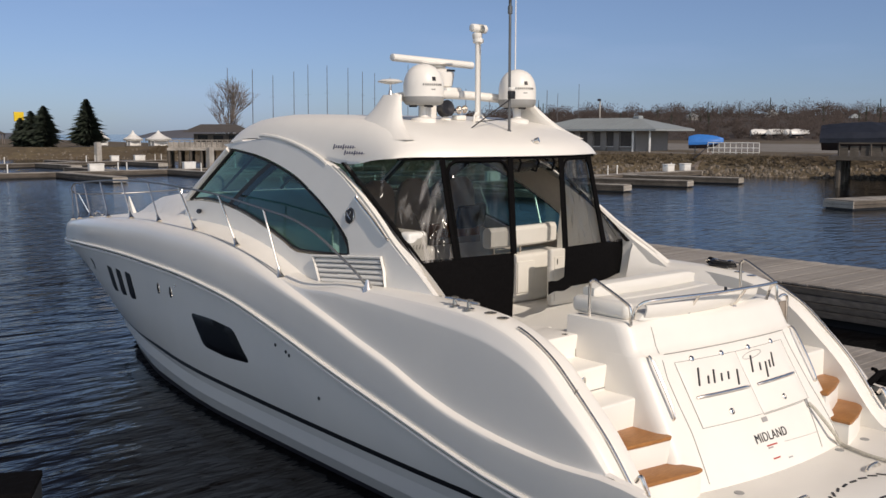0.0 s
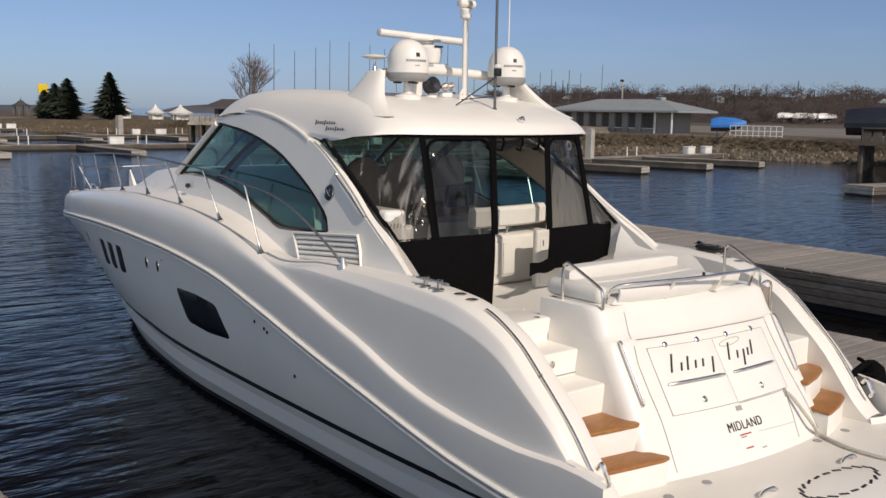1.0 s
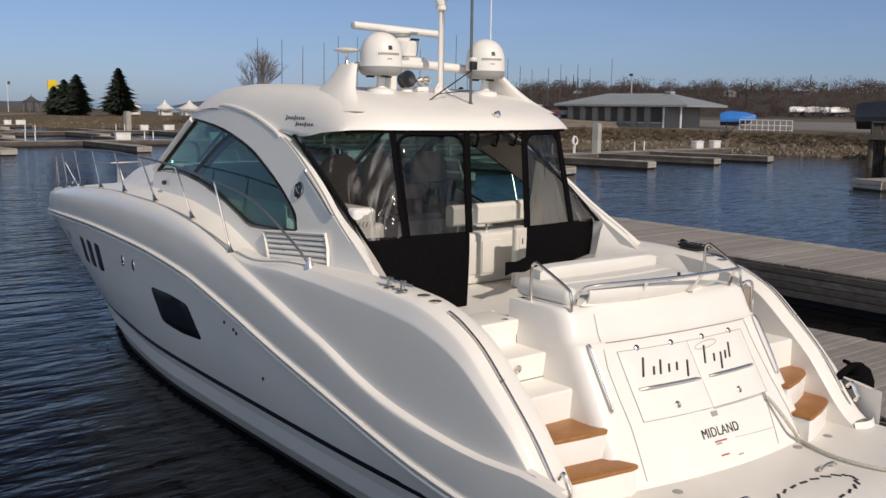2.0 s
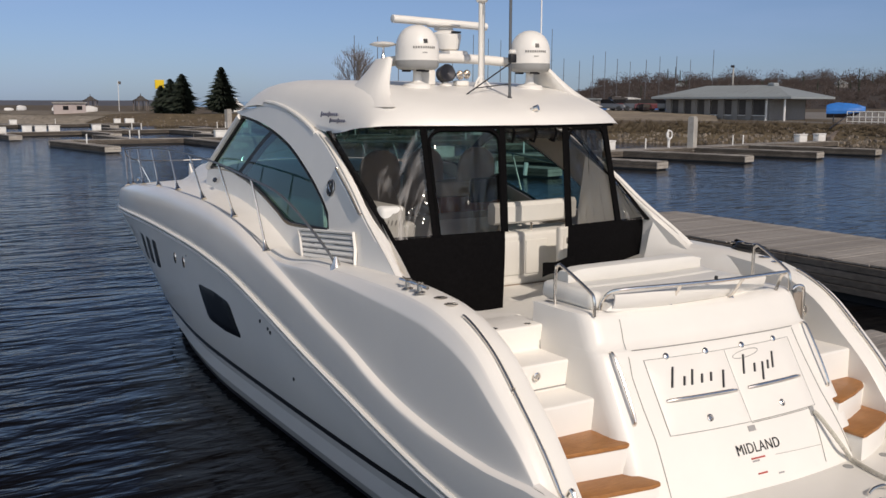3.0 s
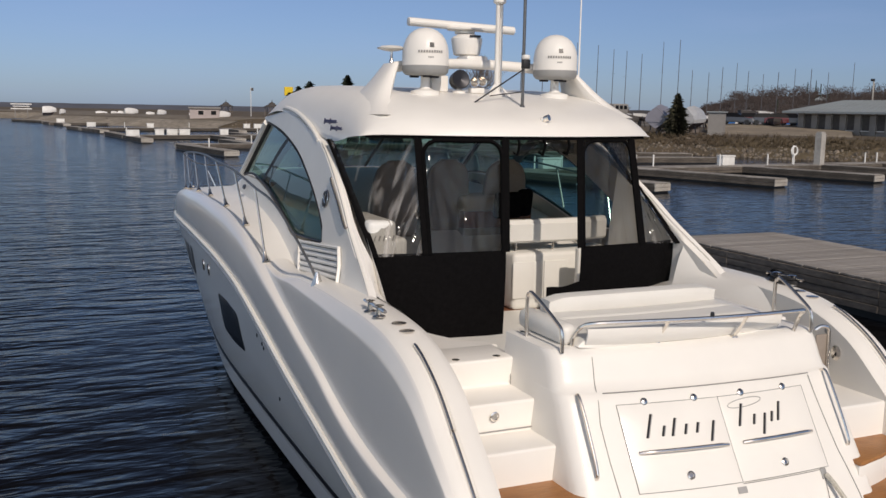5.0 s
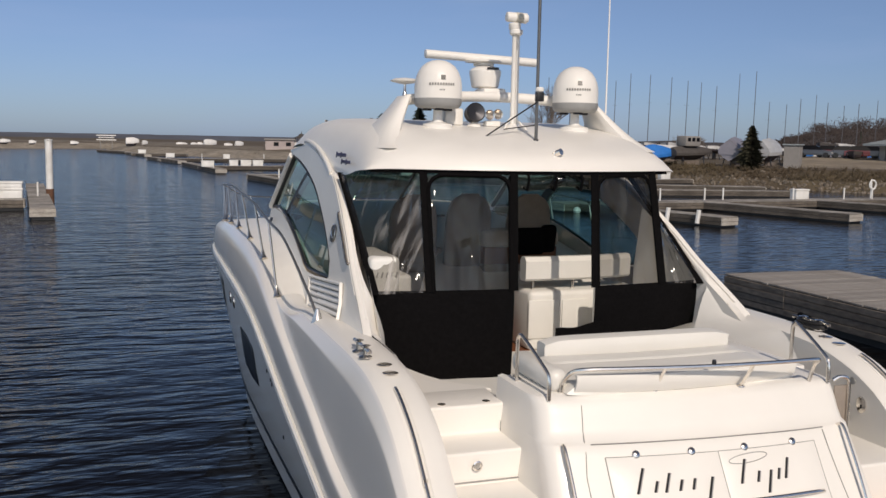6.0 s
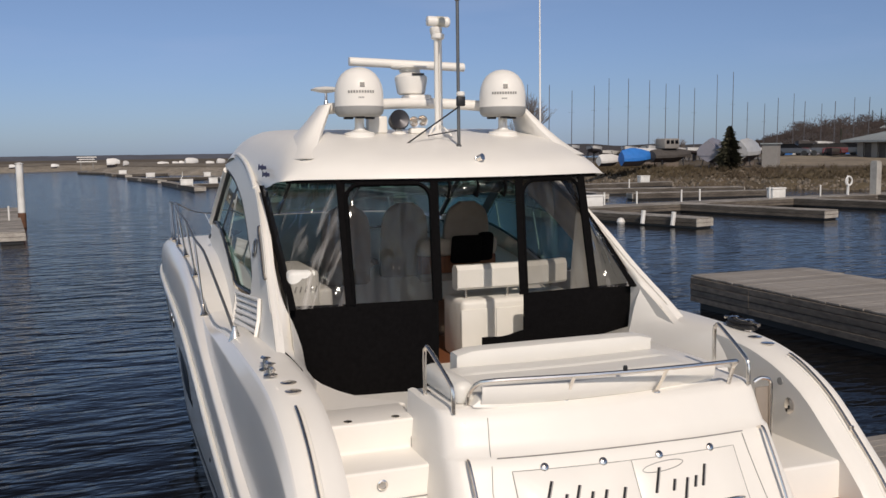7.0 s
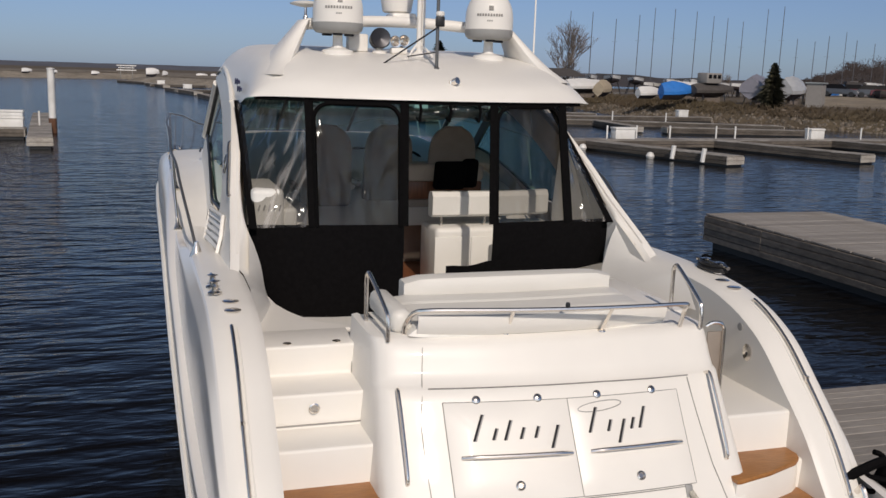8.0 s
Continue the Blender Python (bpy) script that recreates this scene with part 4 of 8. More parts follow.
# rounded ledge that carries the top step forward to the canvas
ledge = [(-1.81, 1.06), (-1.81, 2.36), (-1.575, 2.36), (-1.56, 2.02)] + [tuple(p)[:2] for p in smooth_line([(-1.545, 1.85, 0), (-1.46, 1.55, 0), (-1.31, 1.27, 0), (-1.12, 1.13, 0)], 4)] + [(-1.10, 1.06)]
part("step_ledge", slab(bmesh.new(), ledge[::-1], SOLE - 0.02, 1.969, 0.015), GEL, yacht, "white moulded ledge at the head of the stairs", smooth=False)

# swim platform
bm = bmesh.new()
outline = [(-2.13, -0.60), (-2.12, -1.2), (-2.02, -1.75), (-1.75, -2.10), (-1.2, -2.24), (0, -2.28), (1.2, -2.24), (1.75, -2.10), (2.02, -1.75), (2.12, -1.2), (2.13, -0.60)]
plat = part("swim_platform", slab(bm, outline[::-1], PLATFORM - 0.16, PLATFORM, 0.03), GEL, yacht, "white swim platform")
bm = bmesh.new()
for k in range(22):
    a = 2 * math.pi * k / 22
    box(bm, (0.12 + 0.52 * math.cos(a), -1.52 + 0.17 * math.sin(a), PLATFORM + 0.003), (0.085 if abs(math.sin(a)) > 0.45 else 0.05, 0.022, 0.006), turn=Matrix.Rotation(a + math.pi / 2, 3, "Z"))
tagged(part("hatch_line", bm, INK, plat, "dashed black oval hatch line", smooth=False), kind="stuff")
for x in (-1.3, -0.8, 0.9, 1.4):
    part("deck_cap", lathe(bmesh.new(), ((0.045, 0), (0.04, 0.006), (0.0, 0.008)), 14, (x, -0.86, PLATFORM)), GREYBAND, plat)
for x0 in (-0.62, 0.62):
    ring_bar("deck_cleat", [(x0 - 0.12, -1.32, PLATFORM + 0.02), (x0 - 0.06, -1.32, PLATFORM + 0.05), (x0 + 0.06, -1.32, PLATFORM + 0.05), (x0 + 0.12, -1.32, PLATFORM + 0.02)], 0.014, plat, "stainless pop-up cleat")

# transom console with the sun pad on top
tr_y = curve((0.70, -0.86), (0.78, -0.82), (1.0, -0.71), (1.25, -0.575), (1.5, -0.42), (1.79, -0.245), (1.865, -0.205), (1.878, -0.165), (1.95, -0.12), (2.05, -0.075), (2.10, -0.045), (2.125, -0.02), (2.138, 0.01))


def bow_in(x):
    """How far the face curves forward away from its aftmost place."""
    return 0.05 * ((x - 0.35) / 0.8) ** 2


def transom(x, z, off=0.0):
    """A place on the transom's face, off metres out of it."""
    return Vector((x, tr_y(z) + bow_in(x) - off * 0.857, z + off * 0.515))


def transom_turn(x=0.0):
    """Axes of the sloping face: x across, y up the slope, z outwards."""
    up = Vector((0, 0.60, 1)).normalized()
    across = Vector((1, 0.156 * (x - 0.35), 0)).normalized()
    out = across.cross(up).normalized()
    return Matrix((across, out.cross(across), out)).transposed()


bm = bmesh.new()
levels = [0.70, 0.85, 1.0, 1.22, 1.4, 1.6, 1.79, 1.86, 1.870, 1.882, 1.95, 2.02, 2.06, 2.10, 2.115, 2.13, 2.138]
rows = []
for z in levels:
    port, star = 1.215 - 0.06 * (z - 1.2), 1.275 - 0.05 * (z - 0.8)
    xa, xb = -port + 0.085, star - 0.07
    ya, yb = tr_y(z) + bow_in(xa), tr_y(z) + bow_in(xb)
    row = [(-port, 0.80, z), (-port - 0.004, 0.5 * (0.8 + ya), z), (-port, ya + 0.14, z), (-port + 0.012, ya + 0.075, z), (-port + 0.036, ya + 0.028, z)]
    row += [(x, tr_y(z) + bow_in(x), z) for x in steps(xa, xb, 34)]
    row += [(star - 0.03, yb + 0.022, z), (star - 0.008, yb + 0.055, z), (star, yb + 0.11, z), (star, 0.80, z)]
    rows.append(row)
rim = [Vector(p) for p in rows[-1]]
grid(rows, bm)
console = part("transom_console", bm, GEL, yacht, "white moulded transom locker with storage doors")
part("console_top", grid([[(p.x, p.y, p.z) for p in rim], [(p.x * 0.97, p.y + (0.02 if p.y < 0.7 else 0), p.z + 0.008) for p in rim], [(p.x * 0.9, 0.4 + (p.y - 0.4) * 0.5, p.z + 0.008) for p in rim], [(p.x * 0.9, 0.80, p.z + 0.008) for p in rim]]), GEL, console)
part("console_front", box(bmesh.new(), (0, 0.80, 1.62), (2.30, 0.02, 1.02)), GEL, console, smooth=False)
part("side_shelf", box(bmesh.new(), (1.06, 0.97, 2.115), (0.44, 1.10, 0.07), 0.015), GEL, console)


def transom_line(name, pts, w=0.007, mat=None, parent=None, off=0.004):
    bm = bmesh.new()
    dense = []
    for (x0, z0), (x1, z1) in zip(pts, pts[1:]):
        n = max(2, int(abs(x1 - x0) / 0.1) + int(abs(z1 - z0) / 0.1))
        dense += [transom(x0 + (x1 - x0) * k / n, z0 + (z1 - z0) * k / n, off) for k in range(n + (1 if (x1, z1) == pts[-1] else 0))]
    return part(name, tube(bm, dense, w, 4), mat or SEAM, parent or console, smooth=False)


# two storage doors side by side: raised panels with a dark joint round them
for x0, x1 in ((-0.782, 0.025), (0.025, 0.83)):
    low, high = 1.262, 1.788
    rows = []
    for f, off in ((1.0, 0.0), (0.994, 0.0045), (0.985, 0.006), (0.5, 0.006), (0.0, 0.006)):
        ring = []
        for a, b, n in (((x0, low), (x1, low), 10), ((x1, low), (x1, high), 6), ((x1, high), (x0, high), 10), ((x0, high), (x0, low), 6)):
            ring += [(a[0] + (b[0] - a[0]) * k / n, a[1] + (b[1] - a[1]) * k / n) for k in range(n)]
        cx, cz = (x0 + x1) / 2, (low + high) / 2
        rows.append([tuple(transom(cx + (x - cx) * f, cz + (z - cz) * f, off)) for x, z in ring])
    door = part("storage_door", grid(rows, closed=True), GEL, console, "white flush storage door")
    transom_line("door_seam", [(x0, high), (x0, low), (x1, low), (x1, high), (x0, high)], 0.0028, parent=door)
    for x in ((-0.57, -0.172) if x0 < 0 else (0.235, 0.636)):
        m = Matrix.Translation(transom(x, 1.80, 0.004)) @ transom_turn(x).to_4x4()
        hinge = part("hinge", lathe(bmesh.new(), ((0.0, 0), (0.026, 0), (0.027, 0.005), (0.022, 0.009), (0.0, 0.010)), 16, m=m), CHROME, door, "round chrome hinge")
    x = (x0 + x1) / 2 + 0.008
    m = Matrix.Translation(transom(x, 1.34, 0.006)) @ transom_turn(x).to_4x4()
    part("door_latch", lathe(bmesh.new(), ((0.0, 0), (0.028, 0), (0.030, 0.007), (0.020, 0.012), (0.016, 0.005), (0.0, 0.005)), 18, m=m), CHROME, door, "round chrome door latch")
    h0, h1 = (-0.706, -0.002) if x0 < 0 else (0.128, 0.782)
    bm = bmesh.new()
    tube(bm, [transom(h0 + (h1 - h0) * t, 1.492, 0.006 + 0.03 * math.sin(min(1, 7 * min(t, 1 - t)) * math.pi / 2)) for t in steps(0, 1, 16)], 0.0135, 8)
    part("door_handle", bm, CHROME, door, "long chrome door handle")
transom_line("panel_seam", [(-0.86, 2.09), (-0.88, 1.93), (-0.93, 1.68), (-0.93, 1.45), (-0.92, 1.25), (-0.935, 0.85)], 0.0025)
transom_line("panel_seam", [(0.93, 1.85), (0.955, 1.6), (0.985, 1.35), (1.07, 1.05), (1.10, 0.85)], 0.0025)
transom_line("ledge_seam", [(-0.86, 1.866), (-0.3, 1.868), (0.3, 1.868), (0.94, 1.862)], 0.0045)
T0 = transom_turn()
part("vent_tab", box(bmesh.new(), transom(0.004, 1.217, 0.004), (0.075, 0.045, 0.008), 0.002, T0), GREYINK, console, smooth=False)
# hailing port
text = bpy.data.curves.new("hailing_port", "FONT")
text.body, text.size, text.align_x, text.extrude = "MIDLAND", 0.118, "CENTER", 0.001
text.space_character, text.offset = 1.08, 0.0
holder = new("hailing_port", text)
bpy.context.view_layer.update()
me = bpy.data.meshes.new_from_object(holder)
bpy.data.objects.remove(holder)
me.materials.clear()
me.materials.append(INK)
for v in me.vertices:
    v.co.x *= 0.86
word = new("hailing_port", me)
word.matrix_world = Matrix.Translation(transom(0.008, 1.052, 0.005)) @ transom_turn(0.01).to_4x4()
word.parent = console
word.matrix_parent_inverse = world_of(console).inverted()
word["label"] = "black block lettering of the home port"
# the boat's own script lettering, drawn as slanted bars with a fine pale edge
bm, shade = bmesh.new(), bmesh.new()


def stroke(x, z, h, lean=0.5, w=0.0052):
    for target, dx, off, r in ((bm, 0, 0.011, w), (shade, 0.012, 0.0085, w * 0.8)):
        tube(target, [transom(x + dx - lean * h / 2, z, off), transom(x + dx, z + h * 0.5, off), transom(x + dx + lean * h / 2, z + h, off)], r, 4)


# (place, foot, height) of each bar
for x, z, h in ((-0.585, 1.578, 0.14), (-0.485, 1.582, 0.06), (-0.40, 1.578, 0.105), (-0.31, 1.582, 0.06), (-0.215, 1.584, 0.06), (-0.10, 1.525, 0.12),
                (0.17, 1.592, 0.135), (0.28, 1.592, 0.06), (0.36, 1.525, 0.125), (0.445, 1.594, 0.06), (0.52, 1.594, 0.115)):
    stroke(x, z, h, 0.5, 0.0075)
tagged(part("script_bar", bm, INK, console, "slanted black script strokes", smooth=False), kind="stuff")
tagged(part("script_edge", shade, GREYINK, console, smooth=False), kind="stuff")
part("script_flourish", tube(bmesh.new(), [transom(0.24 + 0.155 * math.cos(a), 1.733 + 0.026 * math.sin(a) + 0.012 * math.cos(a), 0.009) for a in steps(0, 2 * math.pi, 28)[:-1]], 0.003, 4, loop=True), GREYINK, console, smooth=False)
for x, z, w, mat in ((-0.029, 1.012, 0.15, REDINK), (-0.06, 0.993, 0.07, GREYINK), (-0.03, 0.903, 0.10, REDINK), (0.165, 0.874, 0.06, GREYINK)):
    part("warning_label", box(bmesh.new(), transom(x, z, 0.004), (w, 0.013, 0.004), 0, T0), mat, console, smooth=False)
# recess line for the cable at the right of the locker
transom_line("box_seam", [(0.025, 1.253), (0.77, 1.252), (0.752, 1.07), (0.72, 0.85)], 0.0028)
transom_line("box_seam", [(0.16, 1.005), (0.725, 0.98)], 0.0016)
part("cable_port", box(bmesh.new(), transom(0.765, 1.225, 0.0), (0.05, 0.08, 0.02), 0.006, T0), GREYBAND, console)
# curved grab rails on the console's corners
for s in (-1, 1):
    x0 = -1.055 if s < 0 else 1.10
    pts = [transom(x0 + 0.012 * s * -1, 1.865, -0.01), transom(x0, 1.85, 0.035), transom(x0, 1.72, 0.055), transom(x0, 1.5, 0.05), transom(x0, 1.38, 0.03), transom(x0, 1.362, -0.01)]
    ring_bar("grab_rail", pts, 0.012, console)
part("corner_seam", tube(bmesh.new(), [(-1.178, 0.69, 1.965), (-1.185, 0.664, 1.752), (-1.186, 0.33, 1.748), (-1.192, 0.312, 1.53)], 0.003, 4), SEAM, console, smooth=False)

# sun pad: cushion, bolster and low back board
rows = []
for f in steps(0, 1, 40):
    row = []
    for k in range(-14, 15):
        u = k / 14
        x = 0.93 * u
        e = 1 - max(abs(u) ** 10, abs(2 * f - 1) ** 10)
        row.append((x, 0.06 + 0.07 * u * u + 0.72 * f, 2.15 + (0.075 + 0.05 * f) * max(0, e) ** 0.3 - 0.016 * max(0.0, math.cos(f * 18.85)) ** 10 * (1 - abs(u) ** 8)))
    rows.append(row)
pad = part("sun_pad", grid(rows), VINYL, yacht, "cream vinyl sun pad cushion")
bm = bmesh.new()
for f in steps(0, 1, 14):
    x, e = -0.78 + 1.62 * f, 0.03 * (abs(2 * f - 1) ** 12)
    ring = [(x, y, z) for y, z in ((0.785 + e, 2.20), (0.782 + e, 2.30), (0.785 + e, 2.345 - e), (0.80, 2.368 - e), (0.83, 2.376 - e), (0.925, 2.378 - e), (0.948, 2.36 - e), (0.955, 2.20))]
    vs = [bm.verts.new(p) for p in ring]
    if f:
        for i in range(8):
            bm.faces.new([last_ring[i], last_ring[(i + 1) % 8], vs[(i + 1) % 8], vs[i]])
    else:
        bm.faces.new(vs[::-1])
    last_ring = vs
bm.faces.new(last_ring)
part("pad_bolster", bm, VINYL, pad, "cream rolled backrest")
for s in (-1,):
    part("side_bolster", box(bmesh.new(), (s * 0.95, 0.55, 2.22), (0.15, 0.68, 0.16), 0.06, segments=3), VINYL, pad)
rows = []
for z, o in ((2.15, 0.0), (2.19, -0.035), (2.25, -0.05), (2.285, -0.045), (2.29, -0.02)):
    rows.append([(x, 0.055 + 0.09 * (x / 0.9) ** 2 + o, z) for x in steps(-0.88, 0.92, 16)])
part("pad_board", grid(rows, thick=0.02), GEL, pad, "white board at the pad's edge")
# rail over the pad's aft edge
def rail_y(x):
    return bow_in(x) - 0.085 - 0.045 * x


pts = [(-0.945, 0.20, 2.135), (-0.935, 0.19, 2.22), (-0.90, 0.135, 2.30), (-0.82, rail_y(-0.82), 2.333)] + [(x, rail_y(x), 2.337) for x in (-0.5, -0.2, 0.1, 0.4, 0.7, 0.88)] + [(0.965, rail_y(0.95) + 0.02, 2.325), (1.0, 0.0, 2.27), (0.99, 0.04, 2.14)]
rail = ring_bar("pad_rail", pts, 0.015, yacht)
for x in (-0.285, 0.385):
    part("rail_support", tube(bmesh.new(), [(x, rail_y(x) + 0.13, 2.145), (x + 0.004, rail_y(x), 2.335)], 0.013, 6), CHROME, rail)
    part("support_foot", lathe(bmesh.new(), ((0.03, 0), (0.028, 0.006), (0.016, 0.012)), 12, (x, rail_y(x) + 0.13, 2.144)), CHROME, rail)
part("rail_cap", lathe(bmesh.new(), ((0.014, 0), (0.016, 0.02), (0.012, 0.035)), 10, (0.073, rail_y(0.073), 2.345)), RUBBER, rail)
for s, dx, dy in ((-1, 0.0, 0.0), (1, 0.07, -0.11)):
    ring_bar("hoop_rail", [(s * (1.107 + dx), 0.575 + dy, 2.12), (s * (1.107 + dx), 0.575 + dy, 2.42), (s * (1.105 + dx), 0.55 + dy, 2.475), (s * (1.10 + dx), 0.49 + dy, 2.475), (s * (1.075 + dx), 0.19 + dy, 2.325), (s * (1.07 + dx), 0.13 + dy, 2.26), (s * (1.07 + dx), 0.122 + dy, 2.125)], 0.0145, yacht, n=5)
# stern gate post on the starboard side
ring_bar("gate_rail", [(1.19, 0.02, 2.135), (1.235, 0.01, 2.16), (1.285, 0.0, 2.158), (1.318, 0.0, 2.13), (1.325, 0.0, 2.05), (1.33, 0.0, 1.53)], 0.014, yacht)
part("gate_panel", box(bmesh.new(), (1.262, 0.016, 1.82), (0.115, 0.016, 0.55), 0.006), TAUPE, yacht, "brown smoked gate panel")

# gunwale fittings
for s in (-1, 1):
    pts = [(-2.0, 0.60, 2.20), (-2.0, 0.585, 2.215), (-2.0, 0.40, 2.155), (-2.0, 0.15, 2.03), (-2.0, -0.12, 1.80), (-1.995, -0.42, 1.50), (-1.985, -0.62, 1.27), (-1.98, -0.64, 1.21)]
    pts = [(x, y, gunwale_z(y) + 0.03 + (0.025 if 0 < i < 7 else 0.0)) for i, (x, y, z) in enumerate(pts)]
    r = ring_bar("stern_rail", mirrored(pts, s), 0.0125, yacht)
    base = [(x + 0.035, y, gunwale_z(y) + 0.034) for x, y, z in pts]
    part("rail_base", tube(bmesh.new(), mirrored(smooth_line(base, 4), s), 0.007, 6), GEL, r)
    y = -0.08
    part("rail_foot", tube(bmesh.new(), mirrored([(-2.0, y, gunwale_z(y) + 0.02), (-2.0, y, gunwale_z(y) + 0.075)], s), 0.016, 8), CHROME, r)
    # mooring cleat
    z = gunwale_z(1.28) + 0.03
    cleat = part("cleat", lathe(bmesh.new(), ((0.05, 0), (0.05, 0.008), (0.022, 0.02), (0.020, 0.075), (0.04, 0.09), (0.0, 0.10)), 14, (s * 2.06, 1.18, z)), CHROME, yacht, "stainless mooring cleat")
    part("cleat_post", lathe(bmesh.new(), ((0.05, 0), (0.05, 0.008), (0.022, 0.02), (0.020, 0.075), (0.04, 0.09), (0.0, 0.10)), 14, (s * 2.06, 1.38, z)), CHROME, cleat)
    if s > 0:
        for h, w in ((0.03, 1.0), (0.062, 0.85)):
            part("rope_turn", tube(bmesh.new(), [(2.06 + 0.075 * w * math.cos(q), 1.28 + 0.17 * w * math.sin(q), z + h) for q in steps(0, 2 * math.pi, 18)[:-1]], 0.02, 6, loop=True), RUBBER, cleat, "black line turned round the cleat")
    part("cleat_bar", tube(bmesh.new(), [(s * 2.06, 1.05, z + 0.065), (s * 2.06, 1.28, z + 0.07), (s * 2.06, 1.51, z + 0.065)], 0.016, 8), CHROME, cleat)
    for y in (0.83, 0.99):
        part("filler_cap", lathe(bmesh.new(), ((0.055, 0), (0.058, 0.006), (0.045, 0.010), (0.0, 0.011)), 18, (s * 1.97, y, gunwale_z(y) + 0.034)), CHROME, yacht, "round stainless filler cap")
    for k in range(9):
        y = 2.9 - 0.33 * k
        part("panel_screw", lathe(bmesh.new(), ((0.010, 0), (0.008, 0.004), (0.0, 0.005)), 8, m=Matrix.Translation((s * (crest_x(y) - 0.085 * flare(y)), y, gunwale_z(y) - 0.055)) @ Matrix.Rotation(s * radians(80), 4, "Y")), GREYINK, yacht)
    # stern cleat on the wing
    ring_bar("stern_cleat", mirrored([(-1.98, -0.70, 1.14), (-1.98, -0.745, 1.19), (-1.98, -0.79, 1.12), (-1.98, -0.82, 1.06), (-1.98, -0.79, 1.02)], s), 0.02, yacht, "stainless stern cleat")

# hull windows and fittings
def hull_x(y, z):
    zs = (boot_z(y) + rub_z(y)) / 2 + 0.02
    if z < zs:
        f = (z - boot_z(y)) / (zs - boot_z(y))
        return boot_x(y) * (1 - f) + side_x(y) * f
    f = min(1, (z - zs) / (rub_z(y) - 0.05 - zs))
    return side_x(y) * (1 - f) + (breadth(y) - 0.025) * f


def hull_patch(name, outline, s, mat, label, lift=0.006, parent=None):
    """A flush pane on the hull side with a (y, z) outline."""
    cy, cz = sum(p[0] for p in outline) / len(outline), sum(p[1] for p in outline) / len(outline)
    rows = []
    for f in (0.0, 0.5, 0.94, 1.0):
        row = []
        for y, z in outline:
            yy, zz = cy + (y - cy) * f, cz + (z - cz) * f
            row.append((s * (hull_x(yy, zz) + (lift if f < 0.97 else -0.004)), yy, zz))
        rows.append(row)
    bm = grid(rows, closed=True)
    return part(name, bm, mat, parent or yacht, label)


def rounded(points, n=5):
    """A closed outline through the corner points with softened corners."""
    out = []
    k = len(points)
    for i in range(k):
        p, a, b = Vector(points[i]), Vector(points[i - 1]), Vector(points[(i + 1) % k])
        q0, q1 = p + (a - p) * 0.18, p + (b - p) * 0.18
        for t in steps(0, 1, n):
            out.append(tuple((1 - t) ** 2 * q0 + 2 * t * (1 - t) * p + t * t * q1))
        for t in (0.25, 0.5, 0.75):
            out.append(tuple(q1 + ((b + (p - b) * 0.18) - q1) * t))
    return out


for s in (-1, 1):
    hull_patch("hull_window", rounded(((6.60, 1.45), (5.95, 1.46), (5.33, 1.42), (4.93, 1.04), (5.6, 1.0), (6.25, 1.03))), s, DARKGLASS, "black angular hull window")
    for y in (9.62, 9.17, 8.74):
        hull_patch("hull_window", rounded(((y + 0.20, 1.745), (y - 0.05, 1.725), (y - 0.19, 1.335), (y + 0.06, 1.315))), s, DARKGLASS, "narrow slanted black hull window")
    for y, z, r in ((10.75, 1.64, 0.10), (11.75, 1.66, 0.05)):
        hull_patch("porthole", [(y + 1.5 * r * math.cos(a), z + r * math.sin(a)) for a in steps(0, 2 * math.pi, 16)[:-1]], s, DARKGLASS, "small oval porthole")
    for y in (7.60, 7.17):
        rim = hull_patch("hull_vent", [(y + 0.042 * math.cos(a), 1.64 + 0.085 * math.sin(a)) for a in steps(0, 2 * math.pi, 18)[:-1]], s, CHROME, "oblong chrome hull vent", 0.010)
        hull_patch("vent_slot", [(y + 0.026 * math.cos(a), 1.64 + 0.062 * math.sin(a)) for a in steps(0, 2 * math.pi, 14)[:-1]], s, DARKGLASS, "", 0.016, rim)
    for y, z in ((3.40, 0.955), (4.28, 1.40), (4.05, 1.36), (3.98, 1.33), (7.0, 1.75)):
        m = Matrix.Translation((s * hull_x(y, z), y, z)) @ Matrix.Rotation(s * radians(90), 4, "Y")
        part("through_hull", lathe(bmesh.new(), ((0.0, 0.002), (0.02, 0.002), (0.022, 0.008), (0.012, 0.010), (0.0, 0.004)), 12, m=m), CHROME if z > 1.5 else DARKMETAL, yacht)

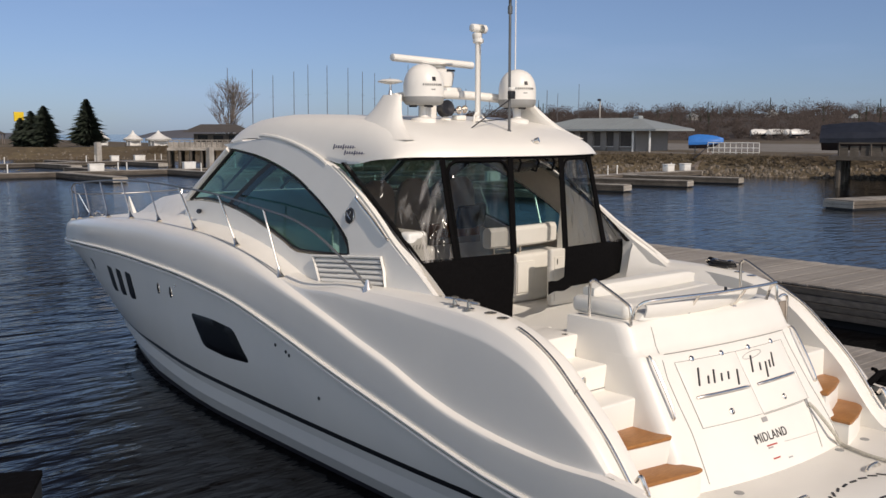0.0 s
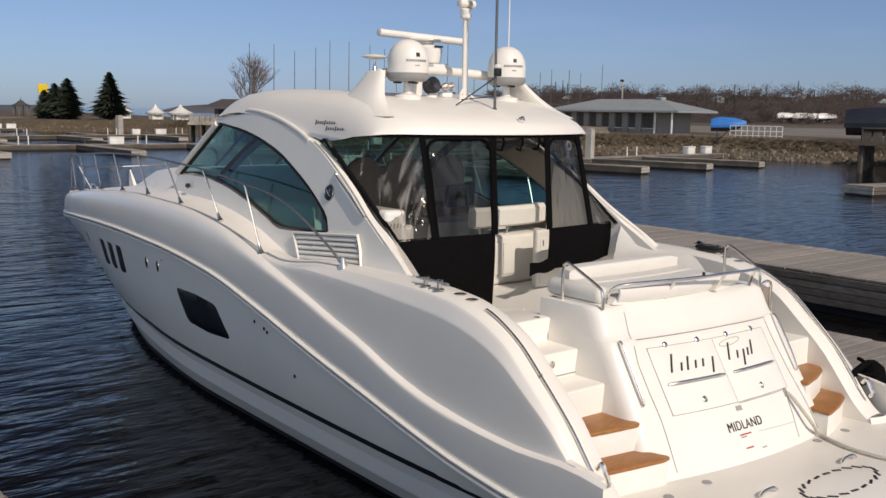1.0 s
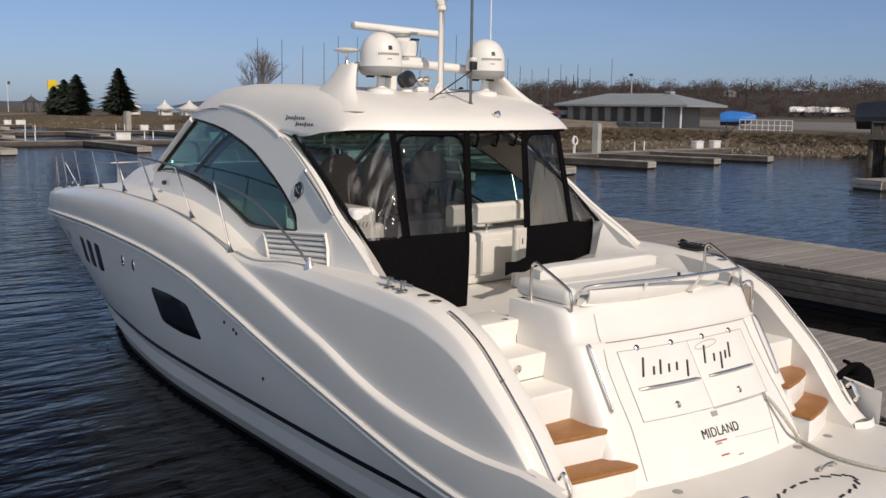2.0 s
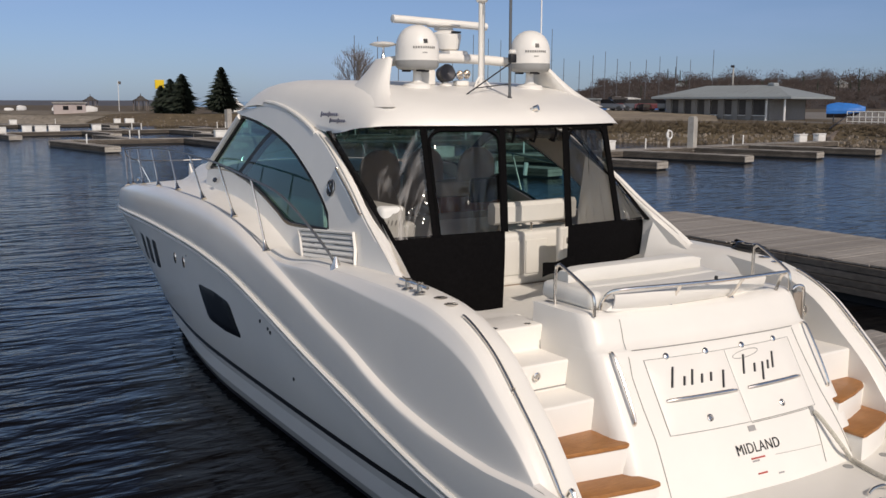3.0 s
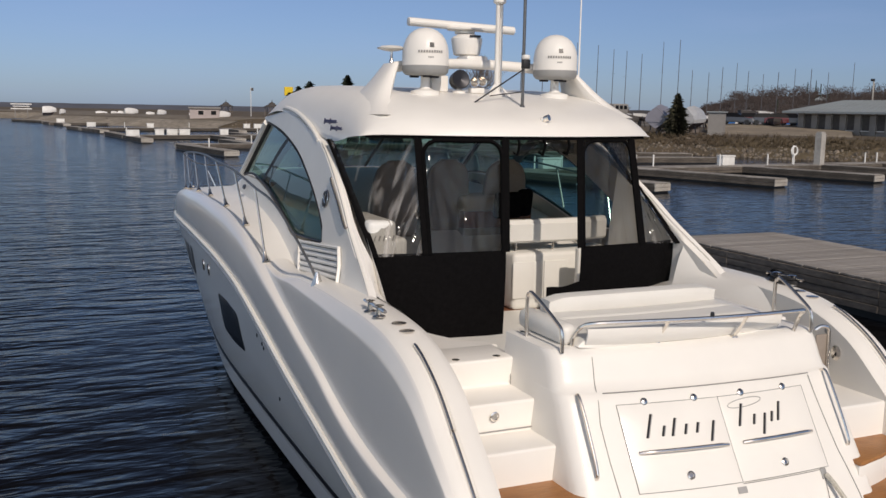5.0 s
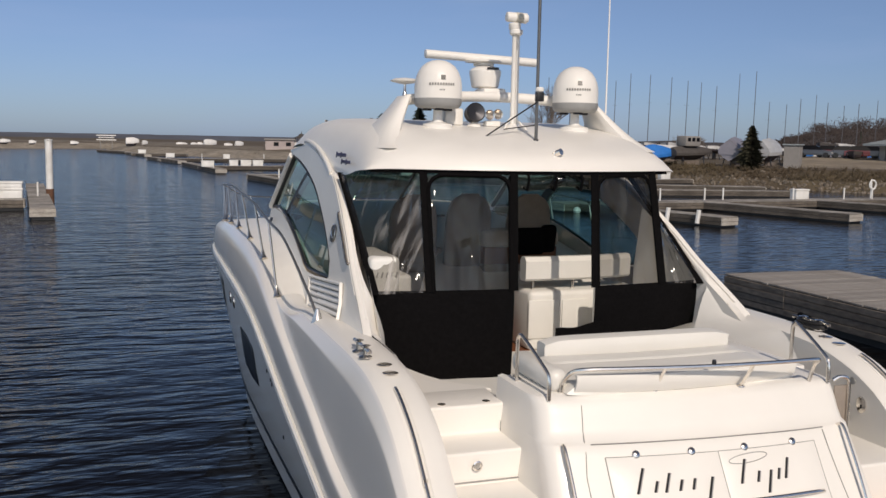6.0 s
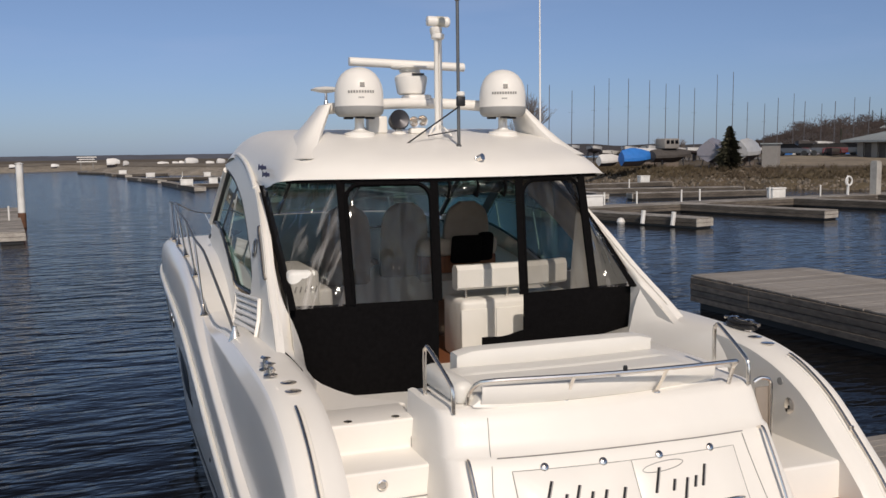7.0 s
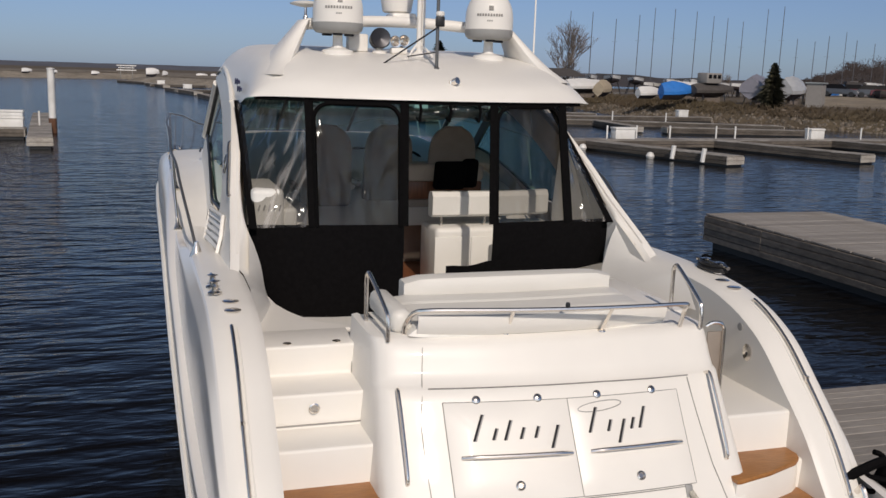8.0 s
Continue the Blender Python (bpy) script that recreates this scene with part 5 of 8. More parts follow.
# ---- bow rail ----
posts = ((4.33, 4.62, 2.95), (5.45, 5.81, 3.055), (6.66, 7.02, 3.105), (7.86, 8.22, 3.12), (8.95, 9.3, 3.10), (10.05, 10.4, 3.05), (11.1, 11.5, 2.98), (12.15, 12.55, 2.90), (13.1, 13.5, 2.74))
for s in (-1, 1):
    tops = [(s * max(0.35, crest_x(y1) + (0.03 if y1 < 8 else -0.02)), y1, z1) for y0, y1, z1 in posts]
    line = [(s * 2.10, 2.74, 2.26), (s * 2.13, 2.95, 2.42), (s * 2.19, 3.5, 2.72), (s * 2.21, 4.0, 2.87)] + tops + [(s * 1.15, 14.25, 2.62), (s * 0.55, 14.75, 2.56), (0, 14.9, 2.54)]
    bow = ring_bar("bow_rail", line, 0.0135, yacht, n=5, mat=SATIN)
    part("rail_shoe", lathe(bmesh.new(), ((0.06, 0), (0.05, 0.03), (0.024, 0.10), (0.018, 0.13)), 12, (s * 2.10, 2.72, 2.20)), CHROME, bow, "tapered stainless rail foot")
    for (y0, y1, z1), top in zip(posts, tops):
        foot = (s * (crest_x(y0) - 0.03), y0, crest_z(y0) + 0.005)
        st = part("stanchion", tube(bmesh.new(), [foot, top], 0.013, 8), CHROME, bow, "slanted stainless stanchion")
        d = (Vector(top) - Vector(foot)).normalized()
        part("stanchion_foot", lathe(bmesh.new(), ((0.045, 0), (0.04, 0.01), (0.022, 0.06), (0.017, 0.11)), 10, m=Matrix.Translation(foot) @ d.to_track_quat("Z", "Y").to_matrix().to_4x4()), CHROME, bow)
    part("stanchion", tube(bmesh.new(), [(s * 0.9, 14.15, 2.10), (s * 1.12, 14.28, 2.62)], 0.012, 6), CHROME, bow)
    ring_bar("bow_cleat", [(s * (crest_x(10.9) - 0.12), 10.75, 2.46), (s * (crest_x(10.9) - 0.12), 10.85, 2.50), (s * (crest_x(10.9) - 0.12), 11.0, 2.50), (s * (crest_x(10.9) - 0.12), 11.1, 2.46)], 0.016, yacht, "stainless bow cleat")
bm = bmesh.new()
rows = [[(x, 14.35 + dy, z) for x, dy in ((-0.03, 0.12), (0.03, 0.12), (0.04, -0.20), (-0.04, -0.20))] for z in (2.05, 2.14)] + [[(x, 14.45 + dy, 2.5) for x, dy in ((-0.01, 0.02), (0.01, 0.02), (0.01, 0.0), (-0.01, 0.0))]]
grid(rows, bm, closed=True)
bmesh.ops.holes_fill(bm, edges=bm.edges[:])
part("anchor_guide", bm, GEL, yacht, "white bow anchor shroud")

# ---- cockpit enclosure ----
def enc(x, z, out=0.0):
    """A place on the enclosure's aft curtain, hung from the hardtop's edge."""
    f = (z - 2.49) / (3.56 - 2.49)
    top, low = top_aft(x) + 0.05, 2.36 + 0.055 * x * x
    return Vector((x, top * f + low * (1 - f) - out, z))


top_z, mid_z = 3.575, 2.49
panels = []
# clear panels: port corner, port middle, starboard aft, starboard corner
def ruled(a_line, b_line, n=10, wave=0.0, seed=0):
    rows = []
    for t in steps(0, 1, n):
        row = []
        for k, (a, b) in enumerate(zip(a_line, b_line)):
            p = Vector(a) * (1 - t) + Vector(b) * t
            if wave:
                p = p + Vector((0.3, -0.9, 0)) * wave * math.sin(t * math.pi) * (noise.noise(Vector((t * 9 + seed, k * 0.35, seed))) + 0.5 * noise.noise(Vector((t * 23 + seed, k * 0.2, 3))))
            row.append(tuple(p))
        rows.append(row)
    return grid(rows)


zs = steps(mid_z, top_z - 0.01, 12)
left_edge = [(-(cabin_x(2.37, 2.5) - 0.17) + 0.02 * t, 2.40 + (3.84 - 2.40) * t ** 1.05, mid_z + (3.50 - mid_z) * t) for t in steps(0, 1, 12)]
right_edge = [(-x, y, z) for x, y, z in left_edge]
for a, b, wv, sd in ((left_edge, [enc(-1.15, z) for z in zs], 0.05, 1), ([enc(-1.15, z) for z in zs], [enc(-0.36, z) for z in zs], 0.03, 7), ([enc(0.47, z) for z in zs], [enc(1.25, z) for z in zs], 0.03, 12), ([enc(1.25, z) for z in zs], right_edge, 0.04, 17)):
    p = part("clear_curtain", ruled(a, b, 22, wv, sd), VINYLCREASED if sd in (1, 17) else VINYLCLEAR, yacht, "creased clear vinyl curtain")
    p.visible_shadow = False


def strip(name, pts, w, mat=BLACK, parent=yacht, label="", out=0.012, across=None):
    across = across or Vector((1, 0, 0))
    rows = [[tuple(Vector(p) + across * d * w / 2 - Vector((0, out, 0))) for p in pts] for d in (-1, 1)]
    return part(name, grid(rows, thick=0.01), mat, parent, label)


for x, low in ((-1.15, mid_z), (-0.36, mid_z), (0.47, mid_z), (1.25, mid_z)):
    strip("curtain_strip", [enc(x, z) for z in steps(low, top_z, 8)], 0.075, label="black canvas zipper strip")
rows = [[tuple(enc(x, z, 0.014)) for x in steps(-1.58, 1.50, 24)] for z in (top_z - 0.035, top_z + 0.005)]
part("curtain_hem", grid(rows, thick=0.008), BLACK, yacht, "black canvas hem")
# inner border of the zipped windows
def rounded_window(x0, x1, z0, z1, r=0.14):
    pts = [(x0, z0), (x0, z1 - r)] + [(x0 + r - r * math.cos(a), z1 - r + r * math.sin(a)) for a in steps(0.2, math.pi / 2, 5)] + [(x1 - r + r * math.sin(a), z1 - r + r * math.cos(a)) for a in steps(0.2, math.pi / 2, 5)] + [(x1, z1 - r), (x1, z0)]
    return [enc(x, z, 0.016) for x, z in pts]


part("curtain_border", tube(bmesh.new(), rounded_window(-1.115, -0.395, mid_z, 3.53), 0.020, 5), BLACK, yacht, "black canvas border")
part("curtain_border", tube(bmesh.new(), rounded_window(0.505, 1.215, mid_z, 3.53), 0.018, 5), BLACK, yacht)
for edge_line, s in ((left_edge, -1), (right_edge, 1)):
    rows = [[(x + s * d, y - 0.012, z) for x, y, z in edge_line] for d in (-0.045, 0.022)]
    part("curtain_border", grid(rows, thick=0.01), BLACK, yacht, "black canvas edge")
# rolled-up door flap under the hardtop
rows = []
for x in steps(-0.36, 0.47, 12):
    sag = 0.02 * math.sin((x + 0.36) * 9) + 0.015
    rows.append([(x, enc(x, 3.50).y + 0.05 + 0.05 * math.cos(a), 3.485 - sag + 0.06 * math.sin(a)) for a in steps(0, 2 * math.pi, 10)[:-1]])
part("rolled_flap", grid(rows, closed=True), VINYLCLEAR, yacht, "rolled-up clear door flap")
for x in (-0.22, 0.05, 0.33):
    part("flap_strap", tube(bmesh.new(), [enc(x, 3.575, -0.02), enc(x, 3.50, 0.03), enc(x, 3.40, -0.02), enc(x, 3.42, -0.1)], 0.014, 5), BLACK, yacht)
# lower canvas, port: follows the coaming down to the sole
def canvas(x_list, low_list, name="lower_canvas", sd=0):
    rows = []
    for f in steps(0, 1, 10):
        row = []
        for x, low in zip(x_list, low_list):
            z = mid_z + 0.015 - f * (mid_z + 0.015 - low)
            p = enc(x, z if z > mid_z else mid_z, 0.014)
            ripple = 0.035 * f * noise.noise(Vector((x * 3.1 + sd, f * 0.8, sd)))
            row.append((x, p.y - 0.06 * f * (1 - f) + 0.02 * f + ripple, z))
        rows.append(row)
    return part(name, grid(rows, thick=0.006), BLACK, yacht, "black canvas curtain skirt")


skirt_low = curve((-1.72, 2.42), (-1.66, 2.25), (-1.6, 2.0), (-1.5, 1.78), (-1.3, 1.69), (-0.36, 1.655))
xs = steps(-1.72, -0.36, 26)
canvas(xs, [skirt_low(x) for x in xs], sd=2)
xs = steps(0.47, 1.73, 16)
canvas(xs, [2.02 + 0.10 * max(0, x - 1.2) for x in xs], sd=5)
bm = bmesh.new()
rows = [[(0.56 - 0.60 * u, 2.35 - 0.22 * u, (2.16 if k == 0 else 2.09 if k == 1 else 2.01 + 0.02 * u) + 0.012 * math.sin(u * 8 + k)) for u in steps(0, 1, 8)] for k in range(3)]
part("canvas_corner", grid(rows, thick=0.008), BLACK, yacht)

# moulded coaming foot between the bulwark and the canvas
for s in (-1, 1):
    outer, inner_pts = [], []
    skirt_side = smooth_line([(-1.70, 3.05, 2.80), (-1.71, 2.60, 2.56), (-1.70, 2.36, 2.47), (-1.655, 2.34, 2.36), (-1.60, 2.33, 2.18), (-1.57, 2.30, 1.99), (-1.58, 1.85, 1.962)], 4)
    for k, q in enumerate(skirt_side):
        y = 3.0 - 1.65 * k / (len(skirt_side) - 1)
        outer.append((-(cabin_x(y, edge(y)) - 0.062), y + 0.015, edge(y) - 0.002) if y > 1.9 else (-1.795, y, max(gunwale_z(y) + 0.004, edge(max(1.78, y)) - 0.004)))
        inner_pts.append(q)
    rows = [[tuple(Vector(a) * (1 - f) + Vector(b) * f + Vector((0, 0, 0.03 * math.sin(f * math.pi)))) for a, b in zip(outer, inner_pts)] for f in steps(0, 1, 6)]
    # its aft end fairs down on to the ledge
    for row in rows:
        x, y, z = row[-1]
        for f in (0.25, 0.6, 1.0):
            row.append((x, y - 1.1 * f * (z - 1.958), z - (z - 1.958) * f ** 1.5))
    part("coaming_foot", grid([[(-s * x, y, z) for x, y, z in row] for row in rows]), GEL, yacht)

# ---- inside the cockpit and cabin ----
bench = part("cockpit_bench", box(bmesh.new(), (0.90, 3.55, 2.0), (1.36, 0.55, 0.62), 0.05, segments=3), VINYL, yacht, "cream cockpit bench with backrest")
rows = []
for x in steps(0.205, 1.5, 12):
    y = 3.38 + 0.25 * max(0, x - 0.8) ** 2
    rows.append([(x, y + dy, z) for dy, z in ((0.0, 2.405), (-0.03, 2.43), (-0.035, 2.61), (0.0, 2.655), (0.08, 2.655), (0.12, 2.61), (0.12, 2.43), (0.09, 2.405))])
bm = grid(rows, closed=True)
bmesh.ops.holes_fill(bm, edges=bm.edges[:])
part("bench_back", bm, VINYL, bench, "cream padded backrest")
for x in (0.32, 0.78):
    part("back_post", tube(bmesh.new(), [(x, 3.42, 2.25), (x, 3.42, 2.40)], 0.014, 8), CHROME, bench)
part("bench_panel", box(bmesh.new(), (0.38, 3.266, 2.02), (0.34, 0.02, 0.40), 0.01), VINYL, bench)
part("bench_panel", box(bmesh.new(), (0.74, 3.266, 2.02), (0.30, 0.02, 0.40), 0.01), VINYL, bench)
side = part("wet_bar", box(bmesh.new(), (-1.50, 3.05, 2.24), (0.28, 0.85, 1.10), 0.05, segments=3), NONSKID, yacht, "white moulded wet bar")
part("bar_shelf", box(bmesh.new(), (-1.31, 3.05, 2.155), (0.14, 0.80, 0.93), 0.04, segments=3), NONSKID, side)
cab = part("cockpit_cabinet", box(bmesh.new(), (1.13, 2.88, 2.05), (0.76, 0.09, 0.72), 0.03, segments=3), VINYL, yacht, "cream cockpit cabinet")
part("cabinet_door", box(bmesh.new(), (1.0, 2.832, 2.03), (0.40, 0.016, 0.56), 0.01), VINYL, cab)
part("cabinet_latch", box(bmesh.new(), (0.84, 2.822, 2.25), (0.012, 0.012, 0.07), 0.003), RUBBER, cab)
bm = bmesh.new()
for k in range(5):
    box(bm, (-1.58 + 0.045 * k, 2.618, 2.63), (0.012, 0.006, 0.05), turn=Matrix.Rotation(0.3, 3, "Y"))
part("bar_script", bm, GREYINK, side, smooth=False)
def helm_seat(x, y):
    base = part("helm_seat", lathe(bmesh.new(), ((0.18, 0), (0.16, 0.04), (0.08, 0.08), (0.07, 0.50), (0.2, 0.54)), 16, (x, y, SOLE)), GEL, yacht, "taupe leather helm seat")
    part("seat_cushion", box(bmesh.new(), (x, y + 0.05, SOLE + 0.62), (0.56, 0.55, 0.17), 0.06, segments=3), TAUPE, base)
    rows = []
    for t in (0, 0.15, 0.35, 0.55, 0.7, 0.8, 0.88, 0.94, 0.98, 1.0):
        w = 0.285 * max(0.12, 1 - t ** 8) ** 0.5
        z = SOLE + 0.68 + 0.86 * t
        yy = y - 0.22 - 0.10 * t
        rows.append([(x + w * math.copysign(abs(math.cos(a)) ** 0.5, math.cos(a)), yy + (0.085 - 0.03 * t) * math.copysign(abs(math.sin(a)) ** 0.6, math.sin(a)), z) for a in steps(0, 2 * math.pi, 18)[:-1]])
    bm = grid(rows, closed=True)
    bmesh.ops.holes_fill(bm, edges=bm.edges[:])
    part("seat_back", bm, TAUPE, base, "taupe leather seat back")
    for s in (-1, 1):
        part("armrest", box(bmesh.new(), (x + s * 0.31, y + 0.02, SOLE + 0.86), (0.07, 0.40, 0.07), 0.025), TAUPE, base)


helm_seat(0.84, 5.0)
helm_seat(0.12, 5.1)
helm_seat(-0.62, 4.9)
# helm seat box: taupe panel, cherry band and padded beige rim
base = part("helm_base", box(bmesh.new(), (0.725, 4.865, (SOLE + 2.41) / 2), (0.94, 0.47, 2.41 - SOLE), 0.02, segments=2), TAUPE, yacht, "taupe seat box below the helm seat")
part("wood_band", box(bmesh.new(), (0.725, 4.87, 2.51), (0.92, 0.46, 0.20), 0.01), FLOORWOOD, base, "cherry wood band")
part("padded_rim", box(bmesh.new(), (0.725, 4.86, 2.705), (0.96, 0.49, 0.19), 0.05, segments=3), ARCHLINING, base, "padded beige rim")
part("companion_lounge", box(bmesh.new(), (-1.2, 5.4, 2.05), (0.7, 2.2, 0.70), 0.08, segments=3), VINYL, yacht, "cream cabin lounge")
part("lounge_back", box(bmesh.new(), (-1.52, 5.3, 2.45), (0.18, 2.2, 0.5), 0.07, segments=3), VINYL, yacht)
bm = bmesh.new()
rows = []
for x in steps(-1.55, 1.55, 14):
    d = 0.35 * (1 - (x / 1.6) ** 2)
    rows.append([(x, 6.45 + d, SOLE), (x, 6.40 + d, 2.45), (x, 6.62 + d, 2.72), (x, 6.95 + d, 2.80), (x, 7.75 + d, 2.82), (x, 7.8 + d, SOLE)])
grid(rows, bm)
dash = part("dashboard", bm, DARKINSIDE, yacht, "dark moulded helm dashboard")
m = Matrix.Translation((0.80, 6.35, 2.62)) @ Matrix.Rotation(radians(62), 4, "X")
part("steering_wheel", tube(bmesh.new(), [m @ Vector((0.2 * math.cos(a), 0.2 * math.sin(a), 0)) for a in steps(0, 2 * math.pi, 28)[:-1]], 0.018, 6, loop=True), RUBBER, dash, "black steering wheel")
for a in (0.5, 2.6, 4.7):
    part("wheel_spoke", tube(bmesh.new(), [m @ Vector((0, 0, -0.03)), m @ Vector((0.2 * math.cos(a), 0.2 * math.sin(a), 0))], 0.012, 5), CHROME, dash)
part("screen", box(bmesh.new(), (0.35, 6.80, 2.70), (0.40, 0.02, 0.26), 0.01, Matrix.Rotation(radians(-30), 3, "X")), DARKGLASS, dash)
bm = bmesh.new()
box(bm, (0.70, 4.35, 2.71), (0.36, 0.10, 0.32), 0.04, Matrix.Rotation(radians(12), 3, "X"))
box(bm, (0.95, 4.40, 2.73), (0.19, 0.12, 0.33), 0.05, Matrix.Rotation(radians(10), 3, "X"))
tagged(part("black_bag", bm, BLACK), "soft black bag hung behind the helm seat", "bag")

# ---- shore, docks and distance ----
GRASS = material("dry_spring_grass", (0.108, 0.082, 0.048), 0.95, grain=0.35, scale=0.9, stain=(0.085, 0.06, 0.04), stain_scale=0.08, stain_amount=0.7, bump=0.5, bump_scale=2)
STONE = material("bank_stone", (0.165, 0.138, 0.108), 0.9, grain=0.25, scale=3, vary=0.5, island=True, stain=(0.13, 0.10, 0.075), stain_scale=0.5, stain_amount=0.5)
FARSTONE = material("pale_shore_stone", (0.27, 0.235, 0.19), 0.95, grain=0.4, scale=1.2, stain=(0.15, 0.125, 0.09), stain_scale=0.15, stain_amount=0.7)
WOODS = material("bare_woods", (0.052, 0.038, 0.034), 0.95, grain=0.4, scale=0.4, vary=0.35, island=True)
HILL = material("wooded_hillside", (0.055, 0.042, 0.036), 0.95, grain=0.4, scale=0.12, stain=(0.035, 0.03, 0.022), stain_scale=0.03, stain_amount=0.7)
NEEDLE = material("spruce_needles", (0.020, 0.030, 0.018), 0.8, grain=0.4, scale=4, vary=0.4, island=True)
CEDAR = material("cedar_foliage", (0.045, 0.042, 0.022), 0.85, grain=0.4, scale=4, vary=0.4, island=True)
BARK = material("grey_bark", (0.17, 0.14, 0.12), 0.9, grain=0.3, scale=6, bump=0.4)
WHITEBOX = material("white_dock_box", (0.74, 0.73, 0.70), 0.45, grain=0.06, scale=4, stain=(0.5, 0.48, 0.44), stain_scale=1.5, stain_amount=0.4)
PINKWALL = material("pinkish_grey_boards", (0.40, 0.34, 0.325), 0.8, grain=0.08, scale=3, stretch=(1, 1, 6), stain=(0.28, 0.24, 0.23), stain_scale=0.5, stain_amount=0.4)
PALEWALL = material("pale_render", (0.25, 0.235, 0.22), 0.85, grain=0.08, scale=3, stain=(0.24, 0.225, 0.21), stain_scale=0.5, stain_amount=0.4)
DARKWALL = material("dark_opening", (0.07, 0.062, 0.058), 0.8, grain=0.2, scale=3)
METALROOF = material("grey_metal_roof", (0.27, 0.30, 0.31), 0.5, grain=0.06, scale=2, stretch=(1, 8, 1), stain=(0.2, 0.21, 0.21), stain_scale=0.3, stain_amount=0.4)
BLUETARP = material("blue_tarpaulin", (0.02, 0.17, 0.52), 0.5, grain=0.12, scale=2, bump=0.5, bump_scale=4)
BLACKWRAP = material("black_shrink_wrap", (0.022, 0.026, 0.038), 0.35, grain=0.2, scale=2, bump=0.6, bump_scale=2.5)
GREYWRAP = material("silver_shrink_wrap", (0.22, 0.215, 0.25), 0.4, grain=0.1, scale=2, bump=0.6, bump_scale=2.5)
PALEWRAP = material("pale_shrink_wrap", (0.40, 0.41, 0.42), 0.4, grain=0.12, scale=2, bump=0.7, bump_scale=2.5)
WHITEHULL = material("white_boat_hull", (0.66, 0.65, 0.63), 0.35, grain=0.06, scale=2)
FARCONIFER = material("far_conifer_needles", (0.035, 0.045, 0.03), 0.9, grain=0.3, scale=0.8)
TANWRAP = material("tan_boat_cover", (0.38, 0.31, 0.22), 0.7, grain=0.12, scale=2, bump=0.4, bump_scale=3)
MAST = material("dark_aluminium_mast", (0.10, 0.10, 0.11), 0.5, metal=0.4, grain=0.1, scale=2)
# dark timber tone; on the dock sides it also carries their shade
DARKPLANK = material("dark_shaded_plank", (0.105, 0.088, 0.072), 0.85, grain=0.4, scale=3, stretch=(1, 1, 6), vary=0.3, stain=(0.05, 0.042, 0.035), stain_scale=0.7, stain_amount=0.7)
# pale end boards, lightened further for the sun that falls on them
ENDBOARD = material("pale_sunlit_dock_end", (0.42, 0.385, 0.34), 0.85, grain=0.25, scale=5, stretch=(1, 6, 6), stain=(0.2, 0.175, 0.15), stain_scale=1.5, stain_amount=0.5)
# distance haze is put into this colour: bluer and paler than the hillside
HAZELAND = material("haze_tinted_land", (0.10, 0.105, 0.125), 0.95, grain=0.2, scale=0.05, stain=(0.07, 0.07, 0.085), stain_scale=0.02, stain_amount=0.6)
# the dry grass again, lightened to carry the haze of distance
FARGRASS = material("haze_lightened_grass", (0.19, 0.16, 0.12), 0.95, grain=0.35, scale=0.6, stain=(0.12, 0.095, 0.07), stain_scale=0.1, stain_amount=0.7)
SANDGROUND = material("tan_yard_ground", (0.27, 0.225, 0.165), 0.95, grain=0.3, scale=0.8, stain=(0.16, 0.13, 0.10), stain_scale=0.15, stain_amount=0.7)
YELLOW = material("yellow_sign", (0.75, 0.52, 0.02), 0.5, grain=0.08, scale=2)
CONCRETE = material("concrete_pile", (0.40, 0.38, 0.35), 0.85, grain=0.15, scale=4, stain=(0.22, 0.19, 0.16), stain_scale=0.8, stain_amount=0.5)
RUST = material("rusty_pile", (0.12, 0.055, 0.03), 0.9, grain=0.3, scale=5)

shore = [(74, 8), (71, 26), (68, 38), (65, 48), (57, 58), (51, 72), (47, 88), (50, 104), (48, 122), (44, 136), (34, 142), (24, 152), (12, 172), (2, 190), (-6, 215), (-4, 252), (-28, 236), (-60, 226), (-140, 232), (-420, 262)]
fine = [Vector((p.x, p.y, 0)) for p in smooth_line([(x, y, 0) for x, y in shore], 6)]
foot, mid, crown = [], [], []
for i, p in enumerate(fine):
    d = (fine[min(i + 1, len(fine) - 1)] - fine[max(i - 1, 0)]).normalized()
    inland = Vector((d.y, -d.x, 0))
    j = noise.noise(p * 0.21) * 1.2
    far = 1.0 if p.y < 150 else 0.85
    foot.append(p - inland * 1.5 + Vector((0, 0, -0.6)))
    mid.append(p + inland * (2.6 + j) + Vector((0, 0, 0.75 + 0.2 * noise.noise(p * 0.3))))
    crown.append(p + inland * (6.5 + j) + Vector((0, 0, 1.75 * far + 0.15 * noise.noise(p * 0.11))))
bm = grid([foot, mid, crown])
back = [(-420, 330), (-60, 300), (0, 300), (40, 275), (62, 225), (78, 195), (125, 190), (170, 240), (320, 430), (1300, 900), (1600, 0), (1300, -700), (160, -120), (88, -10)]
loop = [tuple(p) for p in crown] + [(x, y, 2.5 if x < 70 else 1.7) for x, y in back]
bm.verts.ensure_lookup_table()
f = bm.faces.new([bm.verts.new(p) for p in loop])
bmesh.ops.triangulate(bm, faces=[f])
bmesh.ops.remove_doubles(bm, verts=bm.verts[:], dist=0.001)
tagged(part("ground", bm, GRASS, smooth=False), "dry brown grass bank and yard behind the harbour", "ground", kind="structure")

